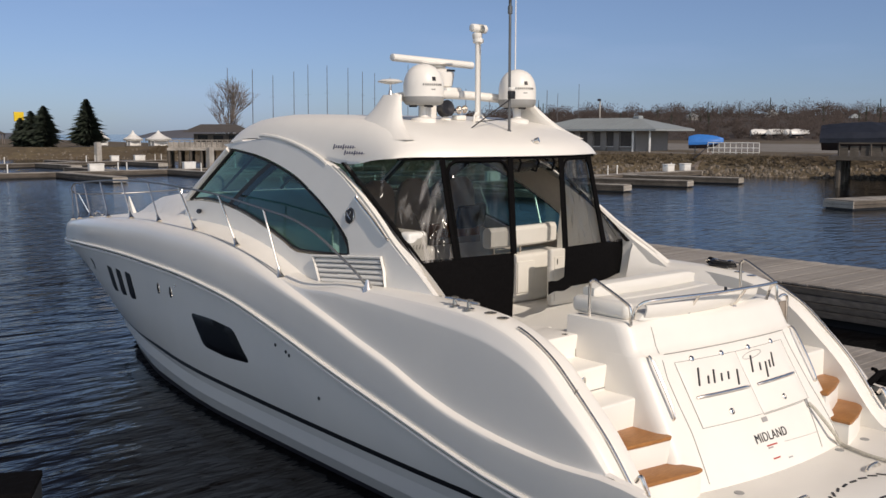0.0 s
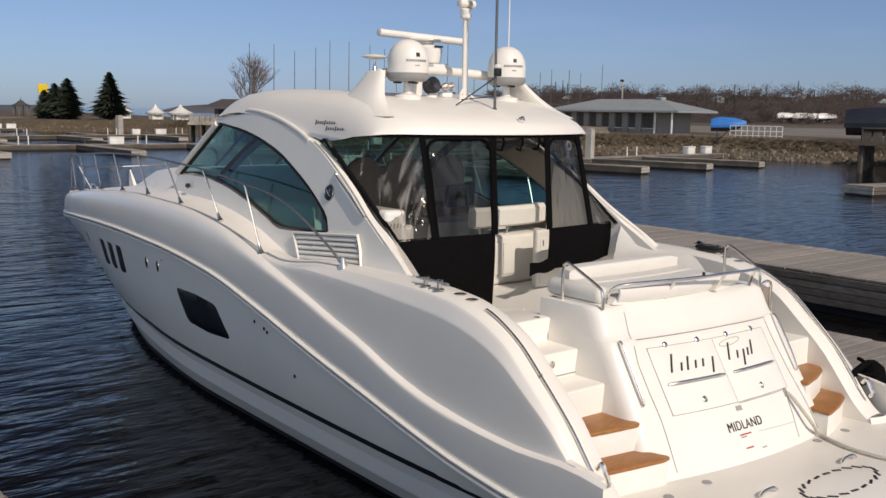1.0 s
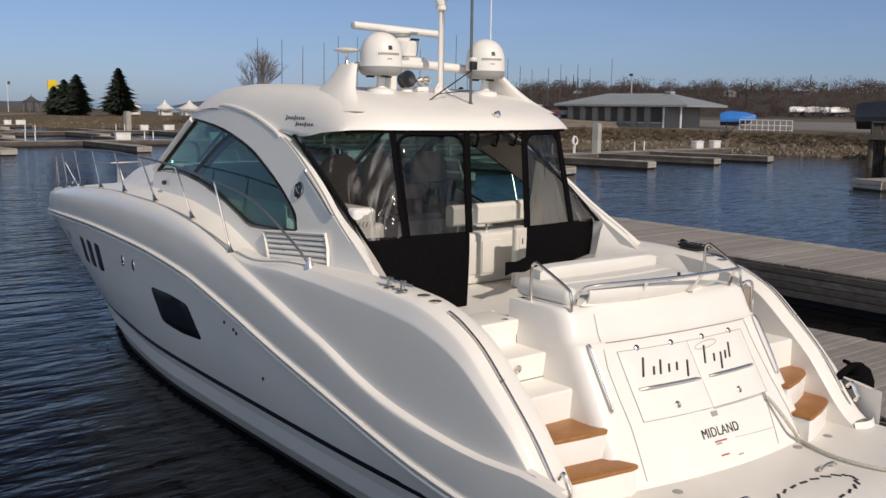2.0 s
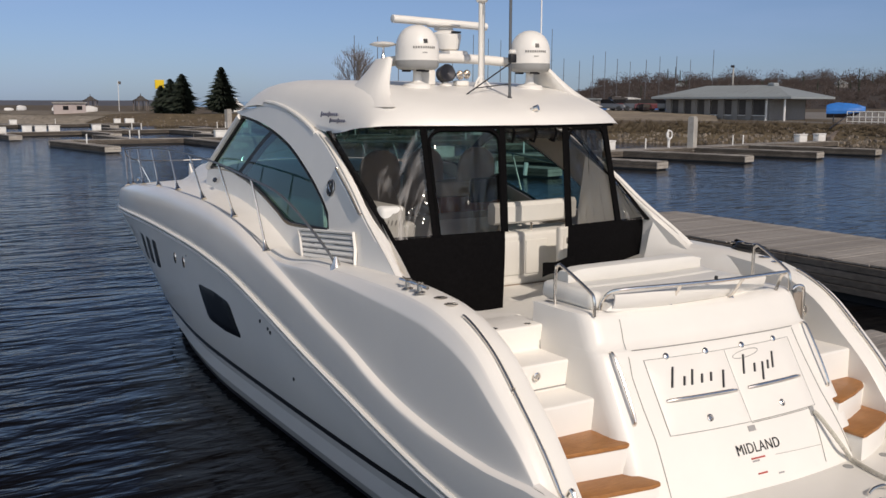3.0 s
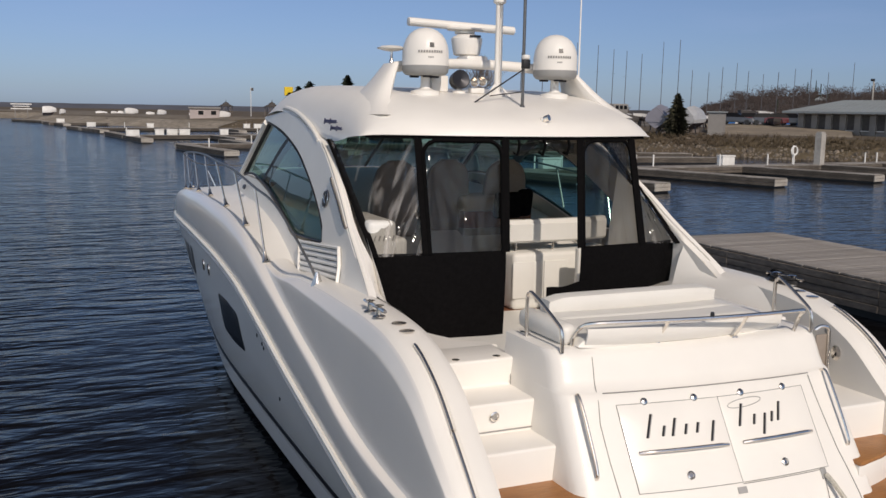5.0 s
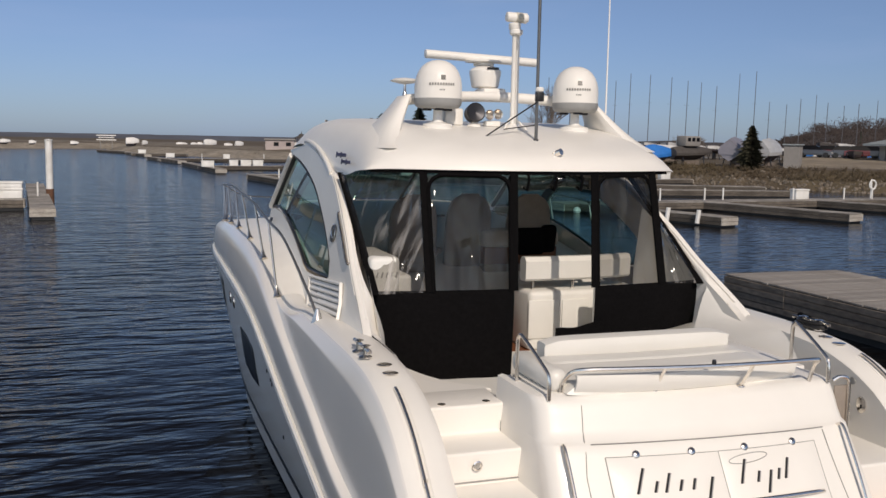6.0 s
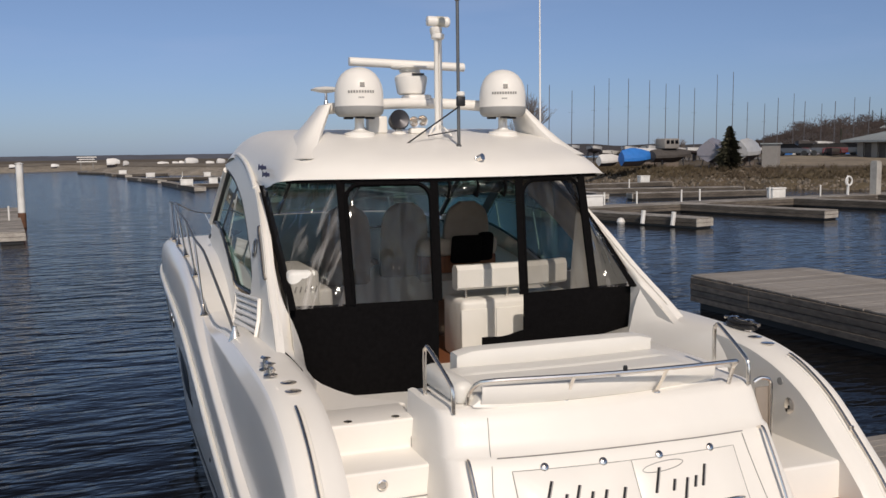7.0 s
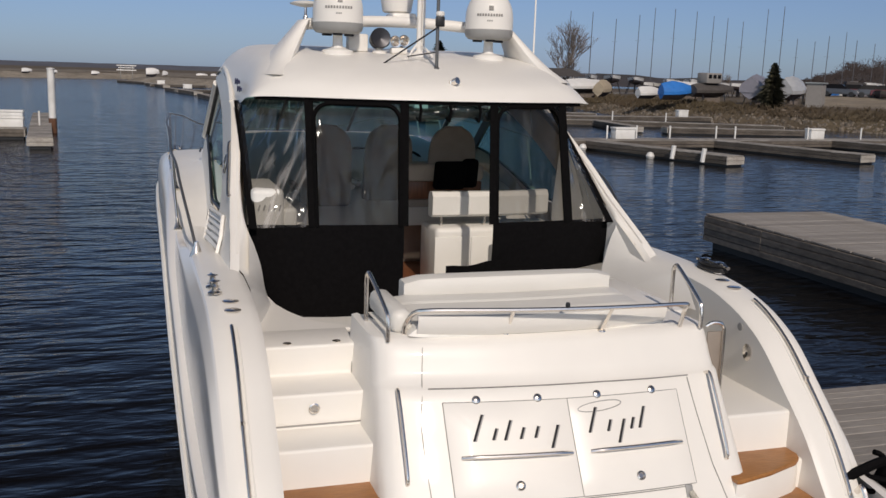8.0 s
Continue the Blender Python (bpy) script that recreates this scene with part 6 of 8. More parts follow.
# stones of the bank
def pebble_mesh(rows_out, c, r, rng):
    """Eight-cornered rough stone."""
    pts = []
    for dz in (-1, 1):
        for k in range(5):
            a = 2 * math.pi * k / 5 + rng.random() * 0.7
            q = r * (0.65 + 0.5 * rng.random()) * (1.0 if dz < 0 else 0.72)
            pts.append((c.x + q * math.cos(a), c.y + q * math.sin(a), c.z + dz * r * (0.35 + 0.3 * rng.random())))
    base = len(rows_out[0])
    rows_out[0].extend(pts)
    rows_out[1].append([base + k for k in range(4, -1, -1)])
    rows_out[1].append([base + 5 + k for k in range(5)])
    for k in range(5):
        j = (k + 1) % 5
        rows_out[1].append([base + k, base + j, base + 5 + j, base + 5 + k])


rng = random.Random(4)
store = ([], [])
for i in range(len(fine) - 1):
    if fine[i].y > 200:
        continue
    near = fine[i].y < 100
    for k in range(100 if near else 14):
        t, u = rng.random(), rng.random() ** 1.3
        a = foot[i].lerp(foot[i + 1], t)
        b = mid[i].lerp(mid[i + 1], t)
        c = crown[i].lerp(crown[i + 1], t)
        p = a.lerp(b, 0.35 + u * 1.08) if u < 0.6 else b.lerp(c, (u - 0.6) * 2.0)
        pebble_mesh(store, p + Vector((0, 0, 0.05)), rng.uniform(0.07, 0.11) * rng.choice((0.6, 0.8, 1, 1.2, 1.5, 2.7)) * (1.0 if u < 0.6 else 0.6) if near else rng.uniform(0.08, 0.2), rng)
me = bpy.data.meshes.new("bank_stone")
me.from_pydata(store[0], [], store[1])
me.materials.append(STONE)
tagged(new("bank_stone", me), "rough grey and brown riprap stones along the bank", "stone", kind="stuff")
# tussocks of dead grass on the bank
store = ([], [])
for i in range(len(fine) - 1):
    if fine[i].y > 130:
        continue
    for k in range(60):
        t, u = rng.random(), rng.random()
        p = mid[i].lerp(mid[i + 1], t).lerp(crown[i].lerp(crown[i + 1], t), u)
        for q in range(5):
            a, l = rng.uniform(0, 6.28), rng.uniform(0.25, 0.6)
            b = len(store[0])
            store[0].extend([(p.x - 0.05, p.y, p.z), (p.x + 0.05, p.y + 0.05, p.z), (p.x + l * 0.6 * math.cos(a), p.y + l * 0.6 * math.sin(a), p.z + l)])
            store[1].append([b, b + 1, b + 2])
me = bpy.data.meshes.new("dead_grass")
me.from_pydata(store[0], [], store[1])
me.materials.append(GRASS)
tagged(new("dead_grass", me), "tufts of dead brown grass on the bank", "grass", kind="stuff")

# wooded ridge
def bearing(az, r, z=0.0):
    """A place at that bearing (degrees from +y towards +x) and distance from the middle of the walk."""
    return Vector((-5.0 + r * math.sin(radians(az)), -5.4 + r * math.cos(radians(az)), z))


ridge = curve((16, -0.3), (21, -0.25), (23, 0.12), (26, 0.30), (31, 0.12), (36, 0.08), (38.5, 0.25), (40, 0.6), (42, 1.1), (47, 1.25), (52, 1.2), (57, 1.28), (64, 1.2), (72, 1.1), (85, 0.9))
rows = []
for k in range(120):
    az = 27 + 60 * k / 119
    h = 3.8 + 420 * math.tan(radians(ridge(az))) + 1.2 * noise.noise(Vector((az * 0.5, 0, 0)))
    rows.append([bearing(az, 300, 1.6), bearing(az, 360, 1.6 + 0.55 * (h - 1.6)), bearing(az, 420, h - 1.5), bearing(az, 520, h + 1)])
tagged(part("hillside", grid(rows), HILL), "brown wooded hillside beyond the yard", "hill", kind="structure")
rows = []
for k in range(50):
    az = 14 + 18 * k / 49
    h = 3.8 + 900 * math.tan(radians(ridge(az) + 0.05 * noise.noise(Vector((az, 2, 0)))))
    rows.append([bearing(az, 880, 0), bearing(az, 900, h), bearing(az, 1000, h)])
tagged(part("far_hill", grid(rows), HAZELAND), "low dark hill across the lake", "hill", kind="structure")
rows = []
for k in range(80):
    az = -30 + 46 * k / 79
    h = 3.9 + 1.0 * max(0, noise.noise(Vector((az * 0.3, 7, 0)))) + 0.3 * noise.noise(Vector((az * 2.1, 3, 0)))
    rows.append([bearing(az, 600, -0.2), bearing(az, 640, h - 0.5), bearing(az, 760, h)])
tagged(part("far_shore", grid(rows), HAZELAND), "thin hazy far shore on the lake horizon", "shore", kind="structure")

# crowns of the far woods: clumps of upswept twigs
def twig_clump(store, c, w, h, rng, n=16):
    """A bare crown far off: many small twig flakes inside an uneven egg, over a short stem."""
    lobes = [(Vector((rng.uniform(-0.4, 0.4) * w, rng.uniform(-0.4, 0.4) * w, h * rng.uniform(0.45, 0.75))), rng.uniform(0.45, 0.75)) for k in range(3)]
    for k in range(n):
        at, size = lobes[k % 3]
        a, u = rng.uniform(0, 6.28), rng.uniform(-1, 1)
        q = rng.random() ** 0.4 * size
        p = c + at + Vector((w * q * math.sqrt(1 - u * u) * math.cos(a), w * q * math.sqrt(1 - u * u) * math.sin(a), 0.5 * h * q * u))
        l, b = rng.uniform(0.25, 0.8), rng.uniform(0.04, 0.11)
        t = rng.uniform(-0.7, 0.7)
        ax, ay, az_ = l * math.sin(t) * math.cos(a), l * math.sin(t) * math.sin(a), l * math.cos(t)
        base = len(store[0])
        store[0].extend([(p.x - b, p.y + b, p.z), (p.x + b, p.y - b, p.z), (p.x + ax, p.y + ay, p.z + az_)])
        store[1].append([base, base + 1, base + 2])
    base = len(store[0])
    store[0].extend([(c.x - 0.15, c.y, c.z - 0.5), (c.x + 0.15, c.y, c.z - 0.5), (c.x, c.y, c.z + 0.8 * h)])
    store[1].append([base, base + 1, base + 2])


store = ([], [])
for k in range(1500):
    az = rng.uniform(38.3, 84)
    r = rng.choice((rng.uniform(405, 440), rng.uniform(300, 410), rng.uniform(300, 410)))
    h = 3.8 + 420 * math.tan(radians(ridge(az)))
    ground = 1.6 + (h - 3.1) * min(1, max(0, (r - 300) / 120))
    tall = rng.choice((2.2, 3.0, 4.0, 5.2, 7.2)) * rng.uniform(0.85, 1.2) * min(1.0, 0.3 + (az - 38) / 5)
    twig_clump(store, bearing(az, r, ground - 1.2), tall * rng.uniform(0.5, 0.75), tall, rng, 120)
me = bpy.data.meshes.new("far_woods")
me.from_pydata(store[0], [], store[1])
me.materials.append(WOODS)
tagged(new("far_woods", me), "bare brown late-winter woods on the ridge", "woods", kind="stuff")

# dark conifers scattered through the far woods
store = ([], [])
for k in range(46):
    az, r = rng.uniform(42.5, 84), rng.uniform(330, 430)
    h = 3.8 + 420 * math.tan(radians(ridge(az)))
    c = bearing(az, r, 1.6 + (h - 3.1) * min(1, (r - 300) / 120) - 1.0)
    tall, wide = rng.uniform(4.5, 8.5), rng.uniform(0.9, 1.5)
    for q in range(170):
        u, a = rng.random() ** 1.3, rng.uniform(0, 6.28)
        reach = wide * (1 - u) * rng.uniform(0.55, 1.05) + 0.08
        z, b = c.z + 0.4 + u * (tall - 0.4), rng.uniform(0.12, 0.26)
        ca, sa = math.cos(a), math.sin(a)
        base = len(store[0])
        store[0].extend([(c.x - b * sa, c.y + b * ca, z + 0.3), (c.x + b * sa, c.y - b * ca, z + 0.3), (c.x + reach * ca, c.y + reach * sa, z - 0.25)])
        store[1].append([base, base + 1, base + 2])
me = bpy.data.meshes.new("far_conifers")
me.from_pydata(store[0], [], store[1])
me.materials.append(FARCONIFER)
tagged(new("far_conifers", me), "dark green conifers scattered through the ridge woods", "woods", kind="stuff")


# ---- trees ----
def spruce(place, height, width, seed, label, needles=None):
    tree = group_thing("spruce", place, label, "tree", "spruces on the point")
    rg = random.Random(seed)
    x, y, z = place
    part("trunk", lathe(bmesh.new(), ((0.02 * height, 0), (0.012 * height, 0.5 * height), (0.002 * height, height)), 8, place), BARK, tree)
    store = ([], [])
    n = 60
    for k in range(n):
        t = (k / n) ** 0.9
        zz = z + height * (0.06 + 0.94 * t)
        reach = width / 2 * (1 - t) ** 0.62 * rg.uniform(0.68, 1.15) * min(1, 0.5 + 2.2 * t) + 0.12
        m = max(6, int(16 * (1 - t)) + 5)
        for j in range(m):
            a = 2 * math.pi * j / m + rg.uniform(-0.4, 0.4) + k
            r = reach * rg.uniform(0.6, 1.08)
            drop = r * rg.uniform(0.02, 0.30)
            for side in (-1, 0, 1):
                aa = a + side * 0.28
                rr = r * (1.0 if side == 0 else 0.72)
                b = len(store[0])
                wx, wy = math.cos(aa + 1.57) * 0.2 * height / 8, math.sin(aa + 1.57) * 0.2 * height / 8
                store[0].extend([(x, y, zz), (x + 0.55 * rr * math.cos(aa) + wx, y + 0.55 * rr * math.sin(aa) + wy, zz - 0.5 * drop - 0.06 * height / 8), (x + rr * math.cos(aa), y + rr * math.sin(aa), zz - drop), (x + 0.55 * rr * math.cos(aa) - wx, y + 0.55 * rr * math.sin(aa) - wy, zz - 0.4 * drop + 0.10)])
                store[1].extend([[b, b + 1, b + 2, b + 3]])
    me = bpy.data.meshes.new("crown")
    me.from_pydata([(p[0], p[1], p[2]) for p in store[0]], [], store[1])
    me.materials.append(needles or NEEDLE)
    crown_ob = new("crown", me)
    crown_ob.parent = tree
    crown_ob.matrix_parent_inverse = world_of(tree).inverted()
    return tree


def az_place(az, r, z=1.7, eye=(-5.6, -5.4)):
    return (eye[0] + r * math.sin(radians(az)), eye[1] + r * math.cos(radians(az)), z)


spruce(az_place(18.43, 160), 7.6, 8.2, 1, "dark green spruce standing alone on the grass")
spruce(az_place(16.2, 162), 6.5, 7.2, 2, "dark green spruce in a tight pair")
spruce(az_place(15.55, 164), 5.7, 6.6, 3, "shorter dark green spruce in a tight pair")
spruce(az_place(15.0, 165), 4.6, 5.0, 6, "small dark green spruce under the yellow sign")
spruce(az_place(36.75, 99, 1.3, (-2.5, -5.45)), 4.6, 3.6, 4, "brownish-green cedar on the bank edge", CEDAR)


def bare_tree(place, height, spread, seed, label, levels=4):
    """Trunk that breaks low into upswept limbs, each fanning into finer and finer twigs."""
    tree = group_thing("bare_tree", place, label, "tree")
    rg = random.Random(seed)
    store = ([], [])

    def stick(a, b, ra, rb):
        d = (b - a).normalized()
        u = d.orthogonal().normalized()
        v = d.cross(u)
        base = len(store[0])
        for c, q in ((a, ra), (b, rb)):
            store[0].extend(tuple(c + q * (math.cos(k * 2.0944) * u + math.sin(k * 2.0944) * v)) for k in range(3))
        store[1].extend([[base + k, base + (k + 1) % 3, base + 3 + (k + 1) % 3, base + 3 + k] for k in range(3)])

    def limb(p, d, l, q, depth):
        pts = [p]
        for k in range(3):
            d = (d + Vector((rg.uniform(-0.13, 0.13), rg.uniform(-0.13, 0.13), rg.uniform(0.0, 0.12)))).normalized()
            pts.append(pts[-1] + d * l / 3)
            stick(pts[-2], pts[-1], q * (1 - 0.2 * k), q * (0.8 - 0.2 * k))
        if depth >= levels:
            return
        for k in range(7 if depth == 0 else 6):
            a, tilt = (k * 0.9 + rg.uniform(-0.2, 0.2) if depth == 0 else rg.uniform(0, 6.28)), rg.uniform(0.18, 0.55)
            nd = (d * math.cos(tilt) + Vector((math.cos(a), math.sin(a), 0)) * math.sin(tilt) * spread).normalized()
            limb(pts[rg.choice((1, 2, 3, 3))], nd, l * rg.uniform(0.55, 0.85), max(0.012, q * 0.5), depth + 1)
    limb(Vector(place), Vector((0, 0, 1)), height * 0.30, height * 0.022, 0)
    me = bpy.data.meshes.new("branchwork")
    me.from_pydata(store[0], [], store[1])
    me.materials.append(BARK)
    ob = new("branchwork", me)
    ob.parent = tree
    ob.matrix_parent_inverse = world_of(tree).inverted()
    ob["label"] = "pale leafless limbs and twigs"
    return tree


bare_tree((53.9, 114.8, 1.7), 11.8, 1.4, 8, "leafless pale grey tree beside the boathouse", 4)
bare_tree(az_place(33.5, 190), 5.5, 1.1, 9, "small leafless tree behind the boat yard", 3)
bare_tree(az_place(35.0, 195), 5.2, 1.1, 10, "small leafless tree behind the boat yard", 3)


# ---- docks ----
def dock(a, b, width, top=0.5, label="weathered grey timber finger dock", height=0.42, board=0.145, boxes=()):
    """A floating dock between two points: frame boards on its sides, a deck of boards, dark floats below."""
    a, b = Vector((*a, 0)), Vector((*b, 0))
    d = (b - a).normalized()
    side = Vector((-d.y, d.x, 0))
    length = (b - a).length
    th = math.atan2(d.y, d.x)
    turn = Matrix.Rotation(th, 3, "Z")
    c = (a + b) / 2
    thing = group_thing("dock", (c.x, c.y, 0.1), label, "dock", "harbour docks")
    store, sides = ([], []), []
    rg = random.Random(int(abs(a.x * 7 + a.y * 13)))

    def block(center, size):
        bse = len(store[0])
        for sx in (-1, 1):
            for sy in (-1, 1):
                for sz in (-1, 1):
                    p = d * (sx * size[0] / 2) + side * (sy * size[1] / 2)
                    store[0].append((center[0] + p.x, center[1] + p.y, center[2] + sz * size[2] / 2))
        for q in ((0, 1, 3, 2), (4, 6, 7, 5), (0, 4, 5, 1), (2, 3, 7, 6), (0, 2, 6, 4), (1, 5, 7, 3)):
            store[1].append([bse + k for k in q])
    n = int(length / (board * 3))
    for k in range(n):
        p = a + d * (length * (k + 0.5) / n)
        block((p.x, p.y, top - 0.02 + rg.uniform(-0.006, 0.006)), (length / n - 0.02, width, 0.04))
    rows_n = 2
    for q in range(rows_n):
        z = top - 0.05 - (height - 0.05) * (q + 0.5) / rows_n
        for s in (-1, 1):
            p = c + side * s * (width / 2 - 0.03)
            sides.append(((p.x, p.y, z), (length, 0.05, (height - 0.05) / rows_n - 0.02)))
        for e in (a, b):
            part("end_board", box(bmesh.new(), (e.x, e.y, z), (0.07, width + 0.04, (height - 0.05) / rows_n - 0.015), 0.01, turn, 1), ENDBOARD, thing, smooth=False)
    me = bpy.data.meshes.new("timber")
    me.from_pydata(store[0], [], store[1])
    me.materials.append(PLANKS_FAR)
    ob = new("timber", me)
    ob["kind"] = "stuff"
    ob.parent = thing
    ob.matrix_parent_inverse = world_of(thing).inverted()
    # the sides' shade is in the board colour, darker than the deck
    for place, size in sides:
        part("side_board", box(bmesh.new(), place, size, 0.008, turn, 1), DARKPLANK, thing, smooth=False)
    bm = bmesh.new()
    box(bm, (c.x, c.y, 0.0), (length - 0.1, width - 0.16, 0.4), turn=turn)
    part("float", bm, RUBBER, thing, smooth=False)
    return thing


def dock_box(x, y, z=0.5, yaw=0.0, w=1.1, h=0.54):
    """White lidded locker."""
    thing = group_thing("dock_box", (x, y, z), "white plastic dock locker with a sloping lid", "dock box", "dock lockers")
    t = Matrix.Rotation(yaw, 3, "Z")
    body = bmesh.new()
    box(body, (x, y, z + h / 2), (w, 0.55, h), 0.03, t)
    part("body", body, WHITEBOX, thing)
    part("lid", box(bmesh.new(), (x, y, z + h + 0.06), (w + 0.08, 0.62, 0.12), 0.04, t), WHITEBOX, thing)
    return thing


def post(x, y, z0, z1, r=0.07, label="short white plastic dock post", name="dock_post", mat=None, cap=True):
    thing = group_thing(name, (x, y, z0), label, "post", "dock posts")
    part("shaft", lathe(bmesh.new(), ((r, 0), (r, z1 - z0 - 0.04), (r * 0.7, z1 - z0)), 10, (x, y, z0)), mat or WHITEBOX, thing)
    if cap:
        part("cap", lathe(bmesh.new(), ((r * 1.15, 0), (r * 1.15, 0.05), (0.0, 0.09)), 10, (x, y, z1 - 0.03)), mat or WHITEBOX, thing)
    return thing


def square_pile(x, y, z0, z1, w):
    """Square concrete pile with a chamfered head."""
    thing = group_thing("mooring_pile", (x, y, z0), "square weathered concrete mooring pile", "pile", "concrete piles")
    part("shaft", box(bmesh.new(), (x, y, (z0 + z1) / 2), (w, w, z1 - z0), 0.03, Matrix.Rotation(0.2, 3, "Z")), CONCRETE, thing, smooth=False)
    part("head", box(bmesh.new(), (x, y, z1 + 0.05), (w * 0.85, w * 0.85, 0.1), 0.03, Matrix.Rotation(0.2, 3, "Z")), CONCRETE, thing, smooth=False)


def cleat_post(x, y, z=0.5):
    post(x, y, z, z + 0.70, 0.05)


# right-hand fingers and their walkway
tips = [(23.7, 31.9), (32.3, 33.1), (41.2, 34.6), (48.9, 35.2), (55.6, 35.4)]
for x, y in tips:
    dock((x, y), (x - 2.9, y + 10.6), 1.15)
dock((19.5, 42.0), (65.2, 46.6), 1.9, label="weathered grey timber walkway dock")
dock((38.2, 18.6), (64.0, 13.0), 1.8, label="weathered timber dock beside the wharf")
dock((28.0, 66.5), (47.5, 60.0), 1.6)
dock((34.0, 55.5), (46.0, 53.5), 1.2)
dock((33.0, 64.0), (32.0, 56.0), 1.0)
for x, y in ((38.0, 44.2), (60.9, 46.1), (63.6, 46.3)):
    dock_box(x, y, 0.5, 0.1)
dock_box(46.6, 73.6, 0.5, 0.1)
dock((32.0, 72.0), (50.0, 74.6), 1.5)
dock((52.0, 74.8), (62.0, 76.0), 1.4)
dock_box(23.6, 42.6, 0.5, 0.1, 1.3)
for x, y in ((22.6, 42.6), (27.0, 43.2), (30.4, 43.6), (31.8, 43.7), (37.0, 43.6), (41.3, 43.9), (43.9, 44.2), (51.8, 45.3), (53.2, 45.5), (61.4, 46.2), (24.8, 43.2), (34.5, 64.6), (38.6, 63.1)):
    cleat_post(x, y)
square_pile(46.0, 44.0, -0.5, 2.65, 0.52)
for x, y in ((21.55, 35.9), (20.3, 40.9)):
    buoy = part("mooring_buoy", lathe(bmesh.new(), ((0.02, -0.22), (0.15, -0.16), (0.22, 0.0), (0.15, 0.16), (0.02, 0.22)), 14, (x, y, 0.12)), WHITEBOX)
    tagged(buoy, "round white mooring buoy at a dock's side", "buoy")
for x, y, h in ((23.05, 34.7, 0.9), (23.65, 33.0, 0.9)):
    fender = part("dock_fender", tube(bmesh.new(), [(x - 1.0, y, 0.1), (x - 0.92, y, 0.75)], 0.11, 8), WHITEBOX)
    tagged(fender, "white cylindrical fender hung on a finger dock", "fender")
ring = part("life_ring", tube(bmesh.new(), [(44.3 + 0.26 * math.cos(a), 44.6, 1.42 + 0.30 * math.sin(a)) for a in steps(0, 2 * math.pi, 18)[:-1]], 0.06, 6, loop=True), WHITEBOX)
tagged(ring, "white life ring on a dock post", "life ring")
post(44.3, 44.72, 0.5, 1.75, 0.05, "thin post that carries the life ring")

# left-hand docks: walkways across the basin, fingers towards the boats
for a, b in (((7.6, 79.8), (40.0, 79.2)), ((5.4, 103.0), (42.0, 110.0)), ((2.5, 136.0), (30.0, 141.0)), ((-0.5, 172.5), (9.0, 171.0))):
    dock(a, b, 1.7, label="weathered grey timber walkway dock")
for a, b in (((9.7, 66.0), (8.0, 79.0)), ((19.6, 66.5), (19.2, 79.0)), ((29.6, 67.0), (29.2, 79.0)), ((14.6, 80.6), (14.0, 91.5)), ((24.6, 80.5), (24.0, 91.5)), ((6.6, 92.5), (4.9, 117.0)), ((16.2, 94.0), (15.3, 104.5)), ((26.2, 96.0), (25.4, 106.5)), ((36.6, 98.0), (35.9, 108.5)),
             ((20.6, 106.6), (20.0, 118.0)), ((31.0, 108.6), (30.4, 119.0)), ((4.9, 124.0), (1.7, 146.0)), ((14.0, 126.0), (13.2, 138.0)), ((23.6, 128.0), (23.0, 139.6)), ((1.9, 163.0), (-1.0, 183.0)), ((-1.0, 190.0), (-6.4, 205.5))):
    dock(a, b, 1.15)
for x, y in ((4.4, 141.5), (5.9, 99.6), (9.2, 103.8), (10.6, 104.1), (12.0, 104.3), (16.6, 105.2), (12.2, 137.8), (35.0, 108.6), (28.6, 140.6), (26.8, 140.4), (31.2, 79.4), (22.4, 79.5), (1.2, 172.2), (38.4, 109.3)):
    dock_box(x, y, 0.5, 0.0, rng.choice((0.95, 1.15, 1.3)))
for x, y in ((3.6, 138.0), (6.0, 107.0), (9.0, 71.6), (8.6, 137.2), (17.9, 138.9), (20.7, 106.0), (21.8, 106.2), (14.2, 79.7), (15.0, 79.7), (24.4, 79.5), (25.2, 79.5), (31.4, 108.0), (32.5, 108.2), (40.6, 109.7), (41.5, 109.9), (29.4, 73.0), (34.4, 79.3), (36.0, 79.3), (6.2, 96.0)):
    cleat_post(x, y)
square_pile(33.0, 108.5, -0.5, 2.7, 0.65)
square_pile(36.6, 86.0, -0.5, 2.3, 0.6)

# dock ahead on the port side, with its white pile
dock((-6.75, 39.4), (-8.6, 61.0), 1.05, 0.55)
dock((-8.0, 45.8), (-40.0, 44.0), 1.6, 0.55, label="weathered grey timber walkway dock")
dock_box(-8.75, 46.2, 0.55, 0.0, 1.30, 0.40)
dock_box(-8.75, 46.2, 1.07, 0.0, 1.30, 0.20)
dock_box(-12.5, 46.0, 0.55, 0.0, 1.5)
pile = post(-7.05, 50.0, -0.6, 3.45, 0.19, "tall white-sleeved pile with a rusty foot", "mooring_pile")
part("foot", lathe(bmesh.new(), ((0.21, -0.4), (0.21, 0.75), (0.2, 0.8)), 12, (-7.05, 50.0, 0)), RUST, pile, "rust-brown pile foot")
cleat_post(-7.5, 47.6, 0.55)

# pale gravel of the boat yard
GRAVEL = material("grey_gravel", (0.21, 0.195, 0.175), 0.95, grain=0.25, scale=1.5, stain=(0.13, 0.11, 0.09), stain_scale=0.12, stain_amount=0.6, bump=0.4, bump_scale=6)
bm = slab(bmesh.new(), ((62, 96), (68, 80), (72, 62), (78, 48), (82, 34), (90, 12), (150, -10), (190, 60), (150, 130), (90, 150), (64, 128)), 1.3, 1.735)
tagged(part("yard", bm, GRAVEL, smooth=False), "grey gravel yard behind the bank", "ground", kind="structure")
